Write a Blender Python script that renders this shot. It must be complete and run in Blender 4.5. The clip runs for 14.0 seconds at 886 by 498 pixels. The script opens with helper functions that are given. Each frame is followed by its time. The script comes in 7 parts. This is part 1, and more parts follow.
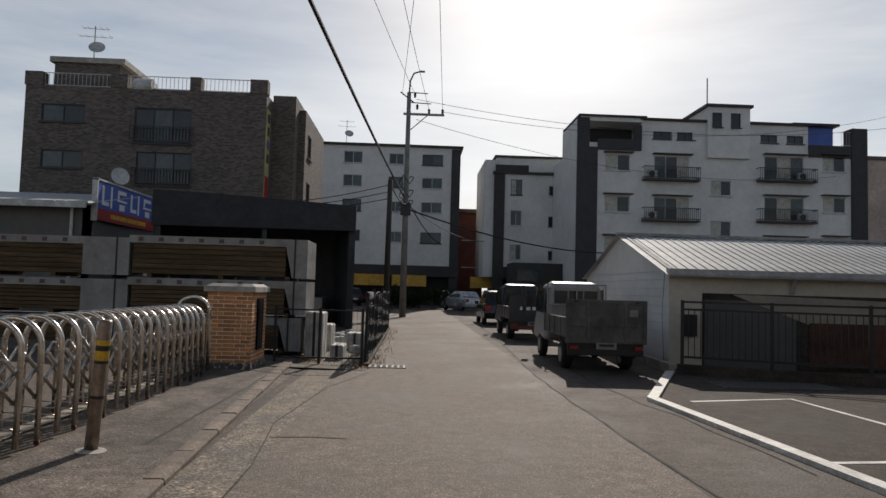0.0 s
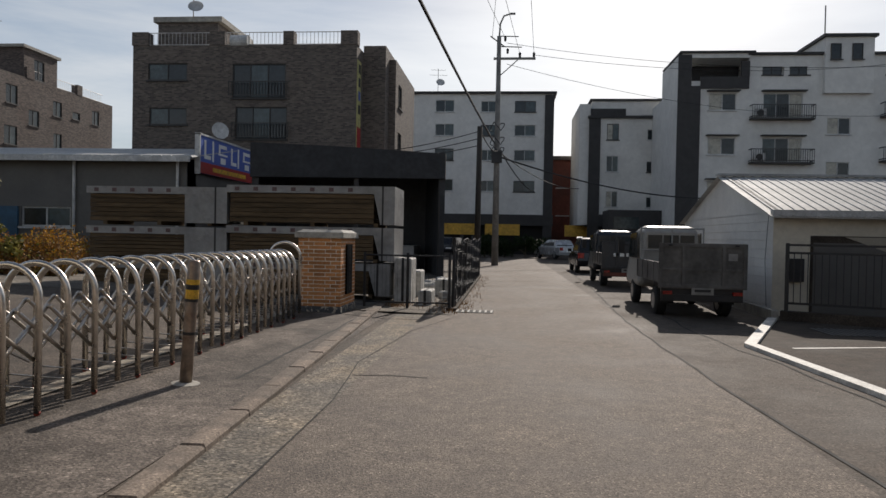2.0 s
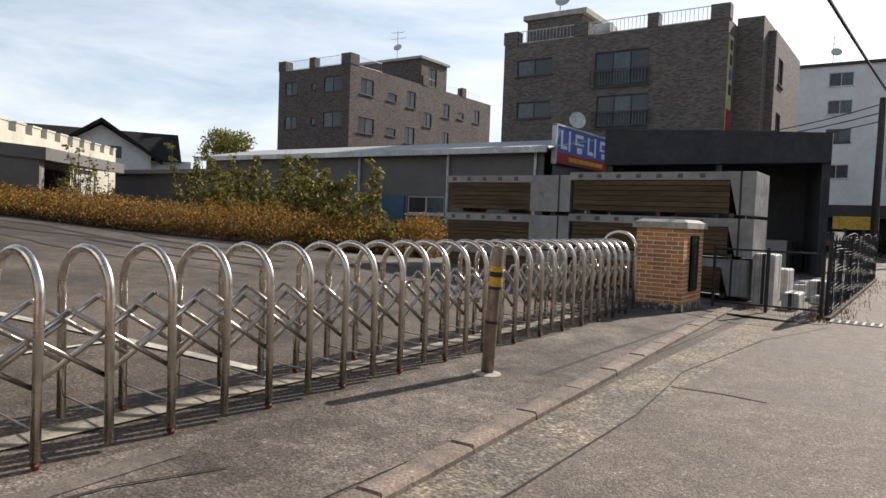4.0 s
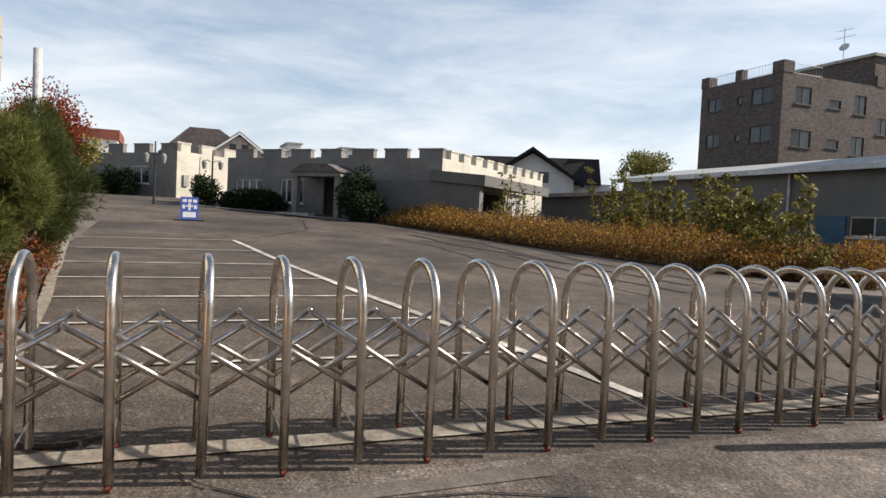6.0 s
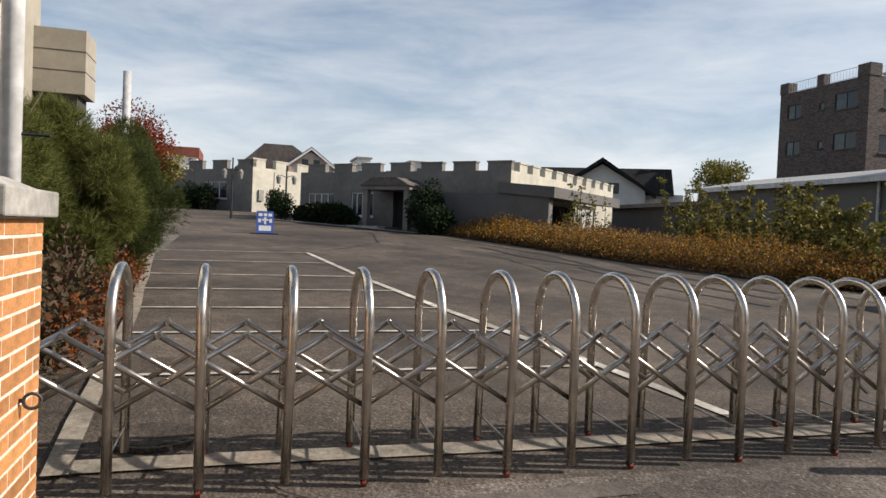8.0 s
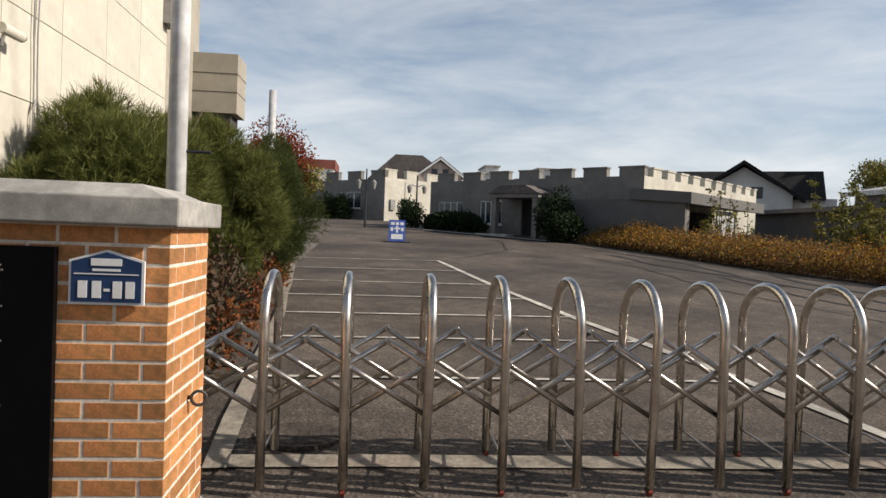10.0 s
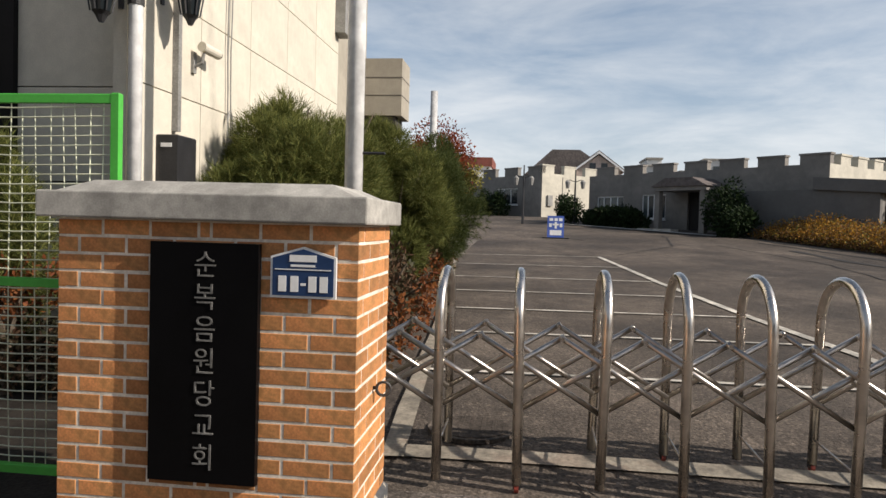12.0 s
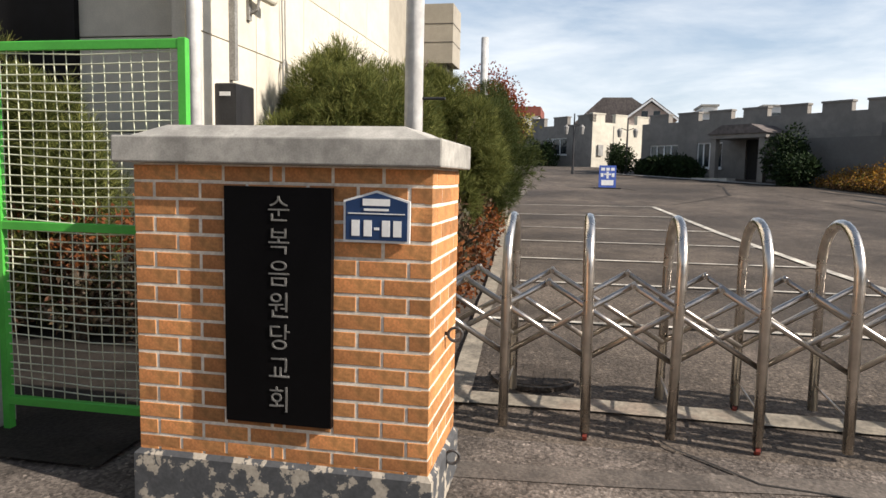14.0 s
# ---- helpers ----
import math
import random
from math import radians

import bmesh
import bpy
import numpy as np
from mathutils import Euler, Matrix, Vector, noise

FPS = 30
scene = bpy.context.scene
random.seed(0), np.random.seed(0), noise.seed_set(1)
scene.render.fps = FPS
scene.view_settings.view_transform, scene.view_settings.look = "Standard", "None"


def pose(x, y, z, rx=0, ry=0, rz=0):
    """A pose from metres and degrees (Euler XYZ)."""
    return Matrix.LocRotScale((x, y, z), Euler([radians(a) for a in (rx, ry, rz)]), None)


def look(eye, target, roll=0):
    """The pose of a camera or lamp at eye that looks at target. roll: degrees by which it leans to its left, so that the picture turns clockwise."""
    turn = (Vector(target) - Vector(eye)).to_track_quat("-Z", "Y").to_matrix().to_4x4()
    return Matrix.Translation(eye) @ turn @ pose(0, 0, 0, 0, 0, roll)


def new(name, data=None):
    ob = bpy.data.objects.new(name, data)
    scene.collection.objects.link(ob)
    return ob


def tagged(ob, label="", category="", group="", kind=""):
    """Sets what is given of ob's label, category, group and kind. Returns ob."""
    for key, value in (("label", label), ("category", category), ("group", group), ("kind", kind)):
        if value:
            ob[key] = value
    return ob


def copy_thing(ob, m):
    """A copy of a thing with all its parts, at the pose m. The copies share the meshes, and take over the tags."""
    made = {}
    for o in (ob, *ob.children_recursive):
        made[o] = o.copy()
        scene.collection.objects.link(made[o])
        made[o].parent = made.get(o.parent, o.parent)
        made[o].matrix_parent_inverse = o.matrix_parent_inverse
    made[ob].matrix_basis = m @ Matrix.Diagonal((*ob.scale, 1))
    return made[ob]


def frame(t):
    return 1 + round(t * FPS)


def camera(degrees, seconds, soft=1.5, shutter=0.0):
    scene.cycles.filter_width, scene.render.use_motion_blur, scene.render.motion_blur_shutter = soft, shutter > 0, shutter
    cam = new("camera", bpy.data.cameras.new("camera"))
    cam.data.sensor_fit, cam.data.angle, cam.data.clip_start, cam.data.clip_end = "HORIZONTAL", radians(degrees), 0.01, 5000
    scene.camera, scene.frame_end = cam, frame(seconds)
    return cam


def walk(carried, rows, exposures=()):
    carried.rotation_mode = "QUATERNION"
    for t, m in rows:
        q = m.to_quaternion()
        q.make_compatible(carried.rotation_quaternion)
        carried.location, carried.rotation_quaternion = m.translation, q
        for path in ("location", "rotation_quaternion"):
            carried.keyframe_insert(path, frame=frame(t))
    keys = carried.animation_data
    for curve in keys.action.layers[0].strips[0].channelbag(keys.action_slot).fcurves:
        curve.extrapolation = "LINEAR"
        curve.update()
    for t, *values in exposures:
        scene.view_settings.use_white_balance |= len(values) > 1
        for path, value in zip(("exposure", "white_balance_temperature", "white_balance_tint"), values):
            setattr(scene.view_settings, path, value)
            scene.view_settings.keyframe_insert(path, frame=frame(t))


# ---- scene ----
cam = camera(65.0, 14.0)
PATH = [
    (0, (0.316, -0.544, 1.666), (0.399, 1.451, 1.782), 1.6),
    (0.5, (0.332, -0.532, 1.652), (0.406, 1.463, 1.759), 1.7),
    (1, (0.36, -0.555, 1.66), (0.403, 1.44, 1.785), 1.6),
    (1.5, (0.429, -0.548, 1.653), (0.385, 1.451, 1.704), 1.5),
    (2, (0.5, -0.397, 1.559), (0.314, 1.594, 1.526), 1.1),
    (2.2, (0.627, -0.298, 1.549), (0.341, 1.681, 1.565), 1.2),
    (4.3, (0.734, 0.611, 1.525), (-0.561, 2.132, 1.425), 2.1),
    (4.5, (0.719, 0.663, 1.502), (-0.682, 2.086, 1.406), 2.1),
    (5, (0.694, 0.761, 1.516), (-0.923, 1.929, 1.376), 1.7),
    (5.5, (0.686, 0.813, 1.53), (-1.102, 1.706, 1.454), 2.3),
    (6, (0.671, 0.846, 1.527), (-1.186, 1.585, 1.449), 2.7),
    (6.5, (0.637, 0.832, 1.521), (-1.233, 1.533, 1.424), 2.4),
    (7, (0.639, 0.806, 1.518), (-1.254, 1.446, 1.436), 2.3),
    (9.5, (0.624, 0.757, 1.522), (-1.345, 1.105, 1.482), 2.4),
    (10, (0.613, 0.73, 1.521), (-1.377, 0.927, 1.478), 2.2),
    (10.5, (0.598, 0.706, 1.52), (-1.4, 0.801, 1.481), 2.2),
    (11, (0.569, 0.69, 1.516), (-1.43, 0.727, 1.469), 2.2),
    (11.5, (0.569, 0.674, 1.527), (-1.43, 0.663, 1.463), 2.5),
    (12, (0.593, 0.637, 1.516), (-1.39, 0.389, 1.448), 1.6),
    (12.5, (0.562, 0.581, 1.51), (-1.392, 0.167, 1.408), 1.1),
    (13, (0.566, 0.563, 1.497), (-1.375, 0.121, 1.313), 1.3),
    (13.5, (0.555, 0.539, 1.479), (-1.382, 0.102, 1.24), 1.1),
    (14, (0.548, 0.516, 1.477), (-1.406, 0.142, 1.268), 1.2),
]
walk(cam, [(t, look(eye, target, roll)) for t, eye, target, roll in PATH],
     [(0, -0.45), (1.0, -0.43), (2.2, -0.22), (4.3, 0.46), (5.0, 0.46), (6.0, 0.42), (7.0, 0.3), (9.5, 0.08), (11.0, 0.12), (12.0, 0.13), (13.0, 0.31), (14, 0.5)])

# ---- world and sun ----
SUN_EL, SUN_AZ = radians(33), radians(11.5)
world = bpy.data.worlds.new("sky")
scene.world = world
world.use_nodes = True
wt = world.node_tree
wt.nodes.clear()


def wnode(kind, **kw):
    n = wt.nodes.new(kind)
    for k, v in kw.items():
        n.inputs[k].default_value = v
    return n


sky = wt.nodes.new("ShaderNodeTexSky")
sky.sky_type = "NISHITA"
sky.sun_disc = False
sky.sun_elevation, sky.sun_rotation = SUN_EL, SUN_AZ
sky.air_density, sky.dust_density, sky.ozone_density = 1.1, 1.6, 1.6
wco = wt.nodes.new("ShaderNodeTexCoord")
wmap = wt.nodes.new("ShaderNodeMapping")
wmap.inputs["Rotation"].default_value = (0.12, -0.3, 0.5)
wmap.inputs["Scale"].default_value = (1.0, 1.6, 6.5)
wn = wnode("ShaderNodeTexNoise", Scale=2.1, Detail=8.0, Roughness=0.6, Distortion=0.3)
wr = wt.nodes.new("ShaderNodeValToRGB")
wr.color_ramp.elements[0].position, wr.color_ramp.elements[1].position = 0.34, 0.72
wr.color_ramp.elements[0].color = (0.2, 0.2, 0.2, 1)
wmix = wt.nodes.new("ShaderNodeMix")
wmix.data_type = "RGBA"
wlift = wt.nodes.new("ShaderNodeMix")
wlift.data_type, wlift.blend_type = "RGBA", "ADD"
wlift.inputs["Factor"].default_value = 1.0
wlift.inputs["B"].default_value = (10.2, 10.4, 10.6, 1)
wbw = wt.nodes.new("ShaderNodeRGBToBW")
wbg = wnode("ShaderNodeBackground", Strength=0.065)
wout = wt.nodes.new("ShaderNodeOutputWorld")
wt.links.new(wco.outputs["Generated"], wmap.inputs["Vector"])
wt.links.new(wmap.outputs["Vector"], wn.inputs["Vector"])
wt.links.new(wn.outputs["Fac"], wr.inputs["Fac"])
wsep = wt.nodes.new("ShaderNodeSeparateXYZ")
wthin = wnode("ShaderNodeMapRange")
for k, v in (("From Min", 0.0), ("From Max", 0.7), ("To Min", 1.0), ("To Max", 0.12)):
    wthin.inputs[k].default_value = v
wmul = wt.nodes.new("ShaderNodeMath")
wmul.operation = "MULTIPLY"
wt.links.new(wco.outputs["Generated"], wsep.inputs[0])
wt.links.new(wsep.outputs["Z"], wthin.inputs["Value"])
wt.links.new(wr.outputs["Color"], wmul.inputs[0])
wt.links.new(wthin.outputs["Result"], wmul.inputs[1])
wt.links.new(wmul.outputs[0], wmix.inputs["Factor"])
whaze = wt.nodes.new("ShaderNodeMix")
whaze.data_type, whaze.blend_type = "RGBA", "ADD"
whaze.inputs["B"].default_value = (2.0, 2.9, 4.3, 1)
wt.links.new(wthin.outputs["Result"], whaze.inputs["Factor"])
wt.links.new(sky.outputs["Color"], whaze.inputs["A"])
wt.links.new(whaze.outputs["Result"], wmix.inputs["A"])
wt.links.new(sky.outputs["Color"], wbw.inputs["Color"])
whalf = wt.nodes.new("ShaderNodeMath")
whalf.operation = "MULTIPLY"
whalf.inputs[1].default_value = 0.8
wt.links.new(wbw.outputs["Val"], whalf.inputs[0])
wt.links.new(whalf.outputs[0], wlift.inputs["A"])
wt.links.new(wlift.outputs["Result"], wmix.inputs["B"])
wt.links.new(wmix.outputs["Result"], wbg.inputs["Color"])
wt.links.new(wbg.outputs["Background"], wout.inputs["Surface"])
sun = new("sun", bpy.data.lights.new("sun", "SUN"))
sun.data.energy, sun.data.angle, sun.data.color = 5.0, radians(0.55), (1.0, 0.905, 0.81)
sun.matrix_world = look((math.sin(SUN_AZ) * 80, math.cos(SUN_AZ) * 80, math.tan(SUN_EL) * 80), (0, 0, 0))


# ---- materials ----
def mat(name, col, rough=0.8, metal=0.0, fine=60.0, coarse=1.5, vary=0.25, stain=0.2, bump=0.2, rand=0.0, spec=0.5,
        col2=None, stretch=(1, 1, 1), grit=0.0, grain=70.0, edge=(0.4, 0.62)):
    """Grain, larger stains and relief on one base colour."""
    m = bpy.data.materials.new(name)
    m.use_nodes = True
    t = m.node_tree
    b = t.nodes["Principled BSDF"]
    b.inputs["Roughness"].default_value, b.inputs["Metallic"].default_value = rough, metal
    b.inputs["Specular IOR Level"].default_value = spec
    co = t.nodes.new("ShaderNodeTexCoord")
    mp = t.nodes.new("ShaderNodeMapping")
    mp.inputs["Scale"].default_value = stretch
    t.links.new(co.outputs["Object"], mp.inputs["Vector"])
    n1, n2 = t.nodes.new("ShaderNodeTexNoise"), t.nodes.new("ShaderNodeTexNoise")
    n1.inputs["Scale"].default_value, n1.inputs["Detail"].default_value = fine, 4
    n2.inputs["Scale"].default_value, n2.inputs["Detail"].default_value = coarse, 6
    n2.inputs["Roughness"].default_value = 0.62
    for n in (n1, n2):
        t.links.new(mp.outputs["Vector"], n.inputs["Vector"])

    def rng(src, lo, hi, a=0.3, c=0.7):
        r = t.nodes.new("ShaderNodeMapRange")
        r.inputs["From Min"].default_value, r.inputs["From Max"].default_value = a, c
        r.inputs["To Min"].default_value, r.inputs["To Max"].default_value = lo, hi
        t.links.new(src, r.inputs["Value"])
        return r.outputs["Result"]

    def mul(a, c):
        q = t.nodes.new("ShaderNodeMath")
        q.operation = "MULTIPLY"
        t.links.new(a, q.inputs[0])
        t.links.new(c, q.inputs[1])
        return q.outputs[0]

    n3 = t.nodes.new("ShaderNodeTexNoise")
    n3.inputs["Scale"].default_value, n3.inputs["Detail"].default_value = math.sqrt(fine * coarse) * 0.8, 5
    n3.inputs["Distortion"].default_value = 0.4
    t.links.new(mp.outputs["Vector"], n3.inputs["Vector"])
    f = mul(rng(n1.outputs["Fac"], 1 - vary, 1 + vary), rng(n2.outputs["Fac"], 1 - stain, 1 + stain, 0.37, 0.63))
    f = mul(f, rng(n3.outputs["Fac"], 1 - 0.55 * stain, 1 + 0.55 * stain, 0.36, 0.64))
    if grit:
        vo = t.nodes.new("ShaderNodeTexVoronoi")
        vo.inputs["Scale"].default_value = grain
        t.links.new(mp.outputs["Vector"], vo.inputs["Vector"])
        sp = t.nodes.new("ShaderNodeSeparateColor")
        t.links.new(vo.outputs["Color"], sp.inputs[0])
        f = mul(f, rng(sp.outputs[0], 1 - grit, 1 + grit, 0, 1))
        f = mul(f, rng(sp.outputs[1], 1.0, 1.0 + 2.2 * grit, 0.9, 1.0))
    if rand:
        oi = t.nodes.new("ShaderNodeObjectInfo")
        f = mul(f, rng(oi.outputs["Random"], 1 - rand, 1 + rand, 0, 1))
    base = t.nodes.new("ShaderNodeMix")
    base.data_type = "RGBA"
    base.inputs["A"].default_value = (*col, 1)
    base.inputs["B"].default_value = (*(col2 or col), 1)
    t.links.new(rng(n2.outputs["Fac"], 0, 1, *edge), base.inputs["Factor"])
    vm = t.nodes.new("ShaderNodeVectorMath")
    vm.operation = "SCALE"
    t.links.new(base.outputs["Result"], vm.inputs[0])
    t.links.new(f, vm.inputs["Scale"])
    t.links.new(vm.outputs[0], b.inputs["Base Color"])
    t.links.new(rng(n2.outputs["Fac"], max(rough - 0.1, 0.02), min(rough + 0.1, 1)), b.inputs["Roughness"])
    if bump:
        bp = t.nodes.new("ShaderNodeBump")
        bp.inputs["Strength"].default_value, bp.inputs["Distance"].default_value = bump, 0.6 / fine
        t.links.new(n1.outputs["Fac"], bp.inputs["Height"])
        t.links.new(bp.outputs["Normal"], b.inputs["Normal"])
    return m


def brick_wall_mat(name, c1, c2, mortar, bw=0.4, bh=0.12, axis="X"):
    """Coursed split stone on a far wall."""
    m = mat(name, c1, 0.85, vary=0.35, stain=0.25, bump=0.0, fine=9, coarse=0.4)
    t = m.node_tree
    b = t.nodes["Principled BSDF"]
    co = t.nodes.new("ShaderNodeTexCoord")
    sep = t.nodes.new("ShaderNodeSeparateXYZ")
    cmb = t.nodes.new("ShaderNodeCombineXYZ")
    add = t.nodes.new("ShaderNodeMath")
    t.links.new(co.outputs["Object"], sep.inputs[0])
    t.links.new(sep.outputs["X"], add.inputs[0])
    t.links.new(sep.outputs["Y"], add.inputs[1])
    t.links.new(add.outputs[0], cmb.inputs["X"])
    t.links.new(sep.outputs["Z"], cmb.inputs["Y"])
    br = t.nodes.new("ShaderNodeTexBrick")
    br.inputs["Color1"].default_value, br.inputs["Color2"].default_value = (*c1, 1), (*c2, 1)
    br.inputs["Mortar"].default_value = (*mortar, 1)
    br.inputs["Scale"].default_value = 1.0
    br.inputs["Mortar Size"].default_value = 0.012
    br.inputs["Brick Width"].default_value, br.inputs["Row Height"].default_value = bw, bh
    t.links.new(cmb.outputs[0], br.inputs["Vector"])
    old = b.inputs["Base Color"].links[0].from_socket
    mx = t.nodes.new("ShaderNodeMix")
    mx.data_type = "RGBA"
    mx.inputs["Factor"].default_value = 0.8
    t.links.new(old, mx.inputs["A"])
    t.links.new(br.outputs["Color"], mx.inputs["B"])
    t.links.new(mx.outputs["Result"], b.inputs["Base Color"])
    bp = t.nodes.new("ShaderNodeBump")
    bp.inputs["Strength"].default_value, bp.inputs["Distance"].default_value = 0.6, 0.03
    t.links.new(br.outputs["Fac"], bp.inputs["Height"])
    bp.invert = True
    t.links.new(bp.outputs["Normal"], b.inputs["Normal"])
    return m


def glass_mat(name, col, rough=0.06):
    m = mat(name, col, rough, vary=0.05, stain=0.3, bump=0.0, coarse=0.6, spec=0.5)
    return m


def leaf_mat(name, col, col2, trans=0.25):
    m = bpy.data.materials.new(name)
    m.use_nodes = True
    t = m.node_tree
    b = t.nodes["Principled BSDF"]
    g = t.nodes.new("ShaderNodeNewGeometry")
    mx = t.nodes.new("ShaderNodeMix")
    mx.data_type = "RGBA"
    mx.inputs["A"].default_value, mx.inputs["B"].default_value = (*col, 1), (*col2, 1)
    t.links.new(g.outputs["Random Per Island"], mx.inputs["Factor"])
    t.links.new(mx.outputs["Result"], b.inputs["Base Color"])
    b.inputs["Roughness"].default_value = 0.6
    b.inputs["Specular IOR Level"].default_value = 0.12
    tr = t.nodes.new("ShaderNodeBsdfTranslucent")
    t.links.new(mx.outputs["Result"], tr.inputs["Color"])
    ms = t.nodes.new("ShaderNodeMixShader")
    ms.inputs["Fac"].default_value = trans
    out = t.nodes["Material Output"]
    t.links.new(b.outputs[0], ms.inputs[1])
    t.links.new(tr.outputs[0], ms.inputs[2])
    t.links.new(ms.outputs[0], out.inputs["Surface"])
    return m


M_ASPHALT = mat("asphalt", (0.128, 0.103, 0.083), 0.84, spec=0.35, fine=80, coarse=0.55, vary=0.3, stain=0.24, bump=1.0, col2=(0.150, 0.125, 0.102), grit=0.45, grain=85)
M_LOT = mat("lot_asphalt", (0.079, 0.064, 0.051), 0.86, spec=0.3, fine=45, coarse=0.35, vary=0.35, stain=0.3, bump=0.8, col2=(0.097, 0.079, 0.063), grit=0.35, grain=55)
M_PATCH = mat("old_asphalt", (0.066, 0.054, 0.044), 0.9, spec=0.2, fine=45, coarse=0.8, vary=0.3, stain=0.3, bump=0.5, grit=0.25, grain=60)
M_DRIVE = mat("driveway_concrete", (0.098, 0.082, 0.069), 0.88, spec=0.3, fine=55, coarse=0.7, vary=0.3, stain=0.35, bump=0.8, col2=(0.13, 0.11, 0.094), grit=0.42, grain=60)
M_SHOULDER = mat("shoulder_asphalt", (0.106, 0.087, 0.07), 0.85, spec=0.3, fine=45, coarse=0.6, vary=0.32, stain=0.28, bump=0.8, col2=(0.085, 0.07, 0.057), grit=0.32, grain=60)
M_GUTTER = mat("gutter_concrete", (0.15, 0.13, 0.105), 0.9, fine=38, coarse=1.1, vary=0.5, stain=0.35, bump=0.8, col2=(0.16, 0.132, 0.098), grit=0.5, grain=40)
M_KERB = mat("kerb_concrete", (0.17, 0.136, 0.108), 0.9, fine=45, coarse=2.0, vary=0.3, stain=0.3, bump=0.5, rand=0.12, grit=0.2)
M_CRACK = mat("tar_seam", (0.02, 0.018, 0.016), 0.9, fine=30)
M_PAINT = mat("road_paint", (0.62, 0.6, 0.55), 0.7, fine=35, coarse=2.5, vary=0.15, stain=0.25, bump=0.2)
M_LOTPAINT = mat("worn_paint", (0.46, 0.43, 0.37), 0.8, fine=25, coarse=1.6, vary=0.2, stain=0.35, bump=0.2)
M_CONC = mat("concrete", (0.36, 0.34, 0.3), 0.85, fine=40, coarse=2.0, vary=0.15, stain=0.22, bump=0.3)
M_CAP = mat("cap_concrete", (0.36, 0.345, 0.31), 0.85, fine=130, coarse=3.0, vary=0.12, stain=0.24, bump=0.07)
M_PLINTH = mat("peeling_plinth", (0.075, 0.078, 0.082), 0.8, fine=60, coarse=11.0, vary=0.15, stain=0.15, bump=0.1, col2=(0.36, 0.32, 0.26), edge=(0.545, 0.56))
M_BRICK = mat("orange_brick", (0.51, 0.24, 0.084), 0.8, fine=110, coarse=7.0, vary=0.2, stain=0.2, bump=0.12, rand=0.3, col2=(0.42, 0.175, 0.062))
M_MORTAR = mat("mortar", (0.74, 0.66, 0.55), 0.92, fine=60, coarse=9, vary=0.12, stain=0.15, bump=0.1)
M_STEEL = mat("stainless_steel", (0.65, 0.605, 0.55), 0.27, 1.0, fine=20, coarse=4, vary=0.08, stain=0.16, bump=0.04)
M_STEEL_DULL = mat("scissor_steel", (0.53, 0.485, 0.435), 0.34, 1.0, fine=20, coarse=4, vary=0.1, stain=0.15, bump=0.03)
M_GALV = mat("galvanised_steel", (0.80, 0.80, 0.78), 0.4, 0.1, fine=12, coarse=3, vary=0.08, stain=0.12, bump=0.04)
M_BOLLARD = mat("stained_steel", (0.36, 0.29, 0.23), 0.4, 0.6, fine=25, coarse=5, vary=0.12, stain=0.35, bump=0.1, col2=(0.16, 0.11, 0.08))
M_CASTOR = mat("red_castor", (0.22, 0.035, 0.02), 0.6)
M_YELLOW = mat("yellow_paint", (0.62, 0.36, 0.03), 0.55, coarse=6, stain=0.3)
M_BLACK = mat("black_paint", (0.022, 0.022, 0.024), 0.5, vary=0.15)
M_GLOSSBLACK = mat("polished_black_stone", (0.004, 0.004, 0.0045), 0.35, vary=0.1, stain=0.1, bump=0.0, spec=0.08)
M_LETTER = mat("engraved_letter", (0.16, 0.157, 0.147), 0.6, vary=0.35, fine=120, bump=0.2)
M_BLUE = mat("blue_enamel", (0.018, 0.045, 0.12), 0.35, vary=0.05, stain=0.1, bump=0.0)
M_WHITE = mat("white_enamel", (0.78, 0.78, 0.76), 0.4, vary=0.04, stain=0.06, bump=0.0)
M_TAN = mat("tan_cladding", (0.37, 0.335, 0.27), 0.8, fine=60, coarse=1.0, vary=0.08, stain=0.1, bump=0.15)
M_STONE = mat("cream_cladding", (0.62, 0.575, 0.475), 0.75, fine=90, coarse=1.2, vary=0.08, stain=0.08, bump=0.12, rand=0.03)
M_JOINT = mat("dark_joint", (0.06, 0.055, 0.05), 0.9)
M_GREY = mat("grey_frame", (0.24, 0.235, 0.22), 0.6)
M_GREEN = mat("green_enamel", (0.075, 0.42, 0.055), 0.45, vary=0.06, stain=0.12, bump=0.05)
M_WIRE = mat("pale_wire", (0.62, 0.64, 0.48), 0.5, 0.2, vary=0.1, bump=0.0)
M_DARK = mat("dark_void", (0.022, 0.021, 0.020), 0.9)
# One wall render in two tones: sunlit sides light, shaded front darkened.
M_CASTLE = mat("lit_render", (0.50, 0.47, 0.39), 0.85, fine=30, coarse=0.6, vary=0.08, stain=0.12, bump=0.2)
M_CASTLE_DK = mat("shaded_render", (0.21, 0.195, 0.175), 0.85, fine=30, coarse=0.5, vary=0.08, stain=0.15, bump=0.2)
M_WHITEWALL = mat("white_render", (0.70, 0.69, 0.66), 0.8, fine=25, coarse=0.35, vary=0.05, stain=0.08, bump=0.12)
M_CHARCOAL = mat("charcoal_cladding", (0.045, 0.043, 0.043), 0.7, fine=20, coarse=0.5, vary=0.12, stain=0.2)
M_BRK = brick_wall_mat("dark_split_stone", (0.20, 0.165, 0.14), (0.04, 0.035, 0.032), (0.14, 0.122, 0.108), 0.24, 0.08)
M_BRK2 = brick_wall_mat("pink_split_stone", (0.16, 0.122, 0.105), (0.02, 0.017, 0.016), (0.10, 0.085, 0.077), 0.25, 0.085)
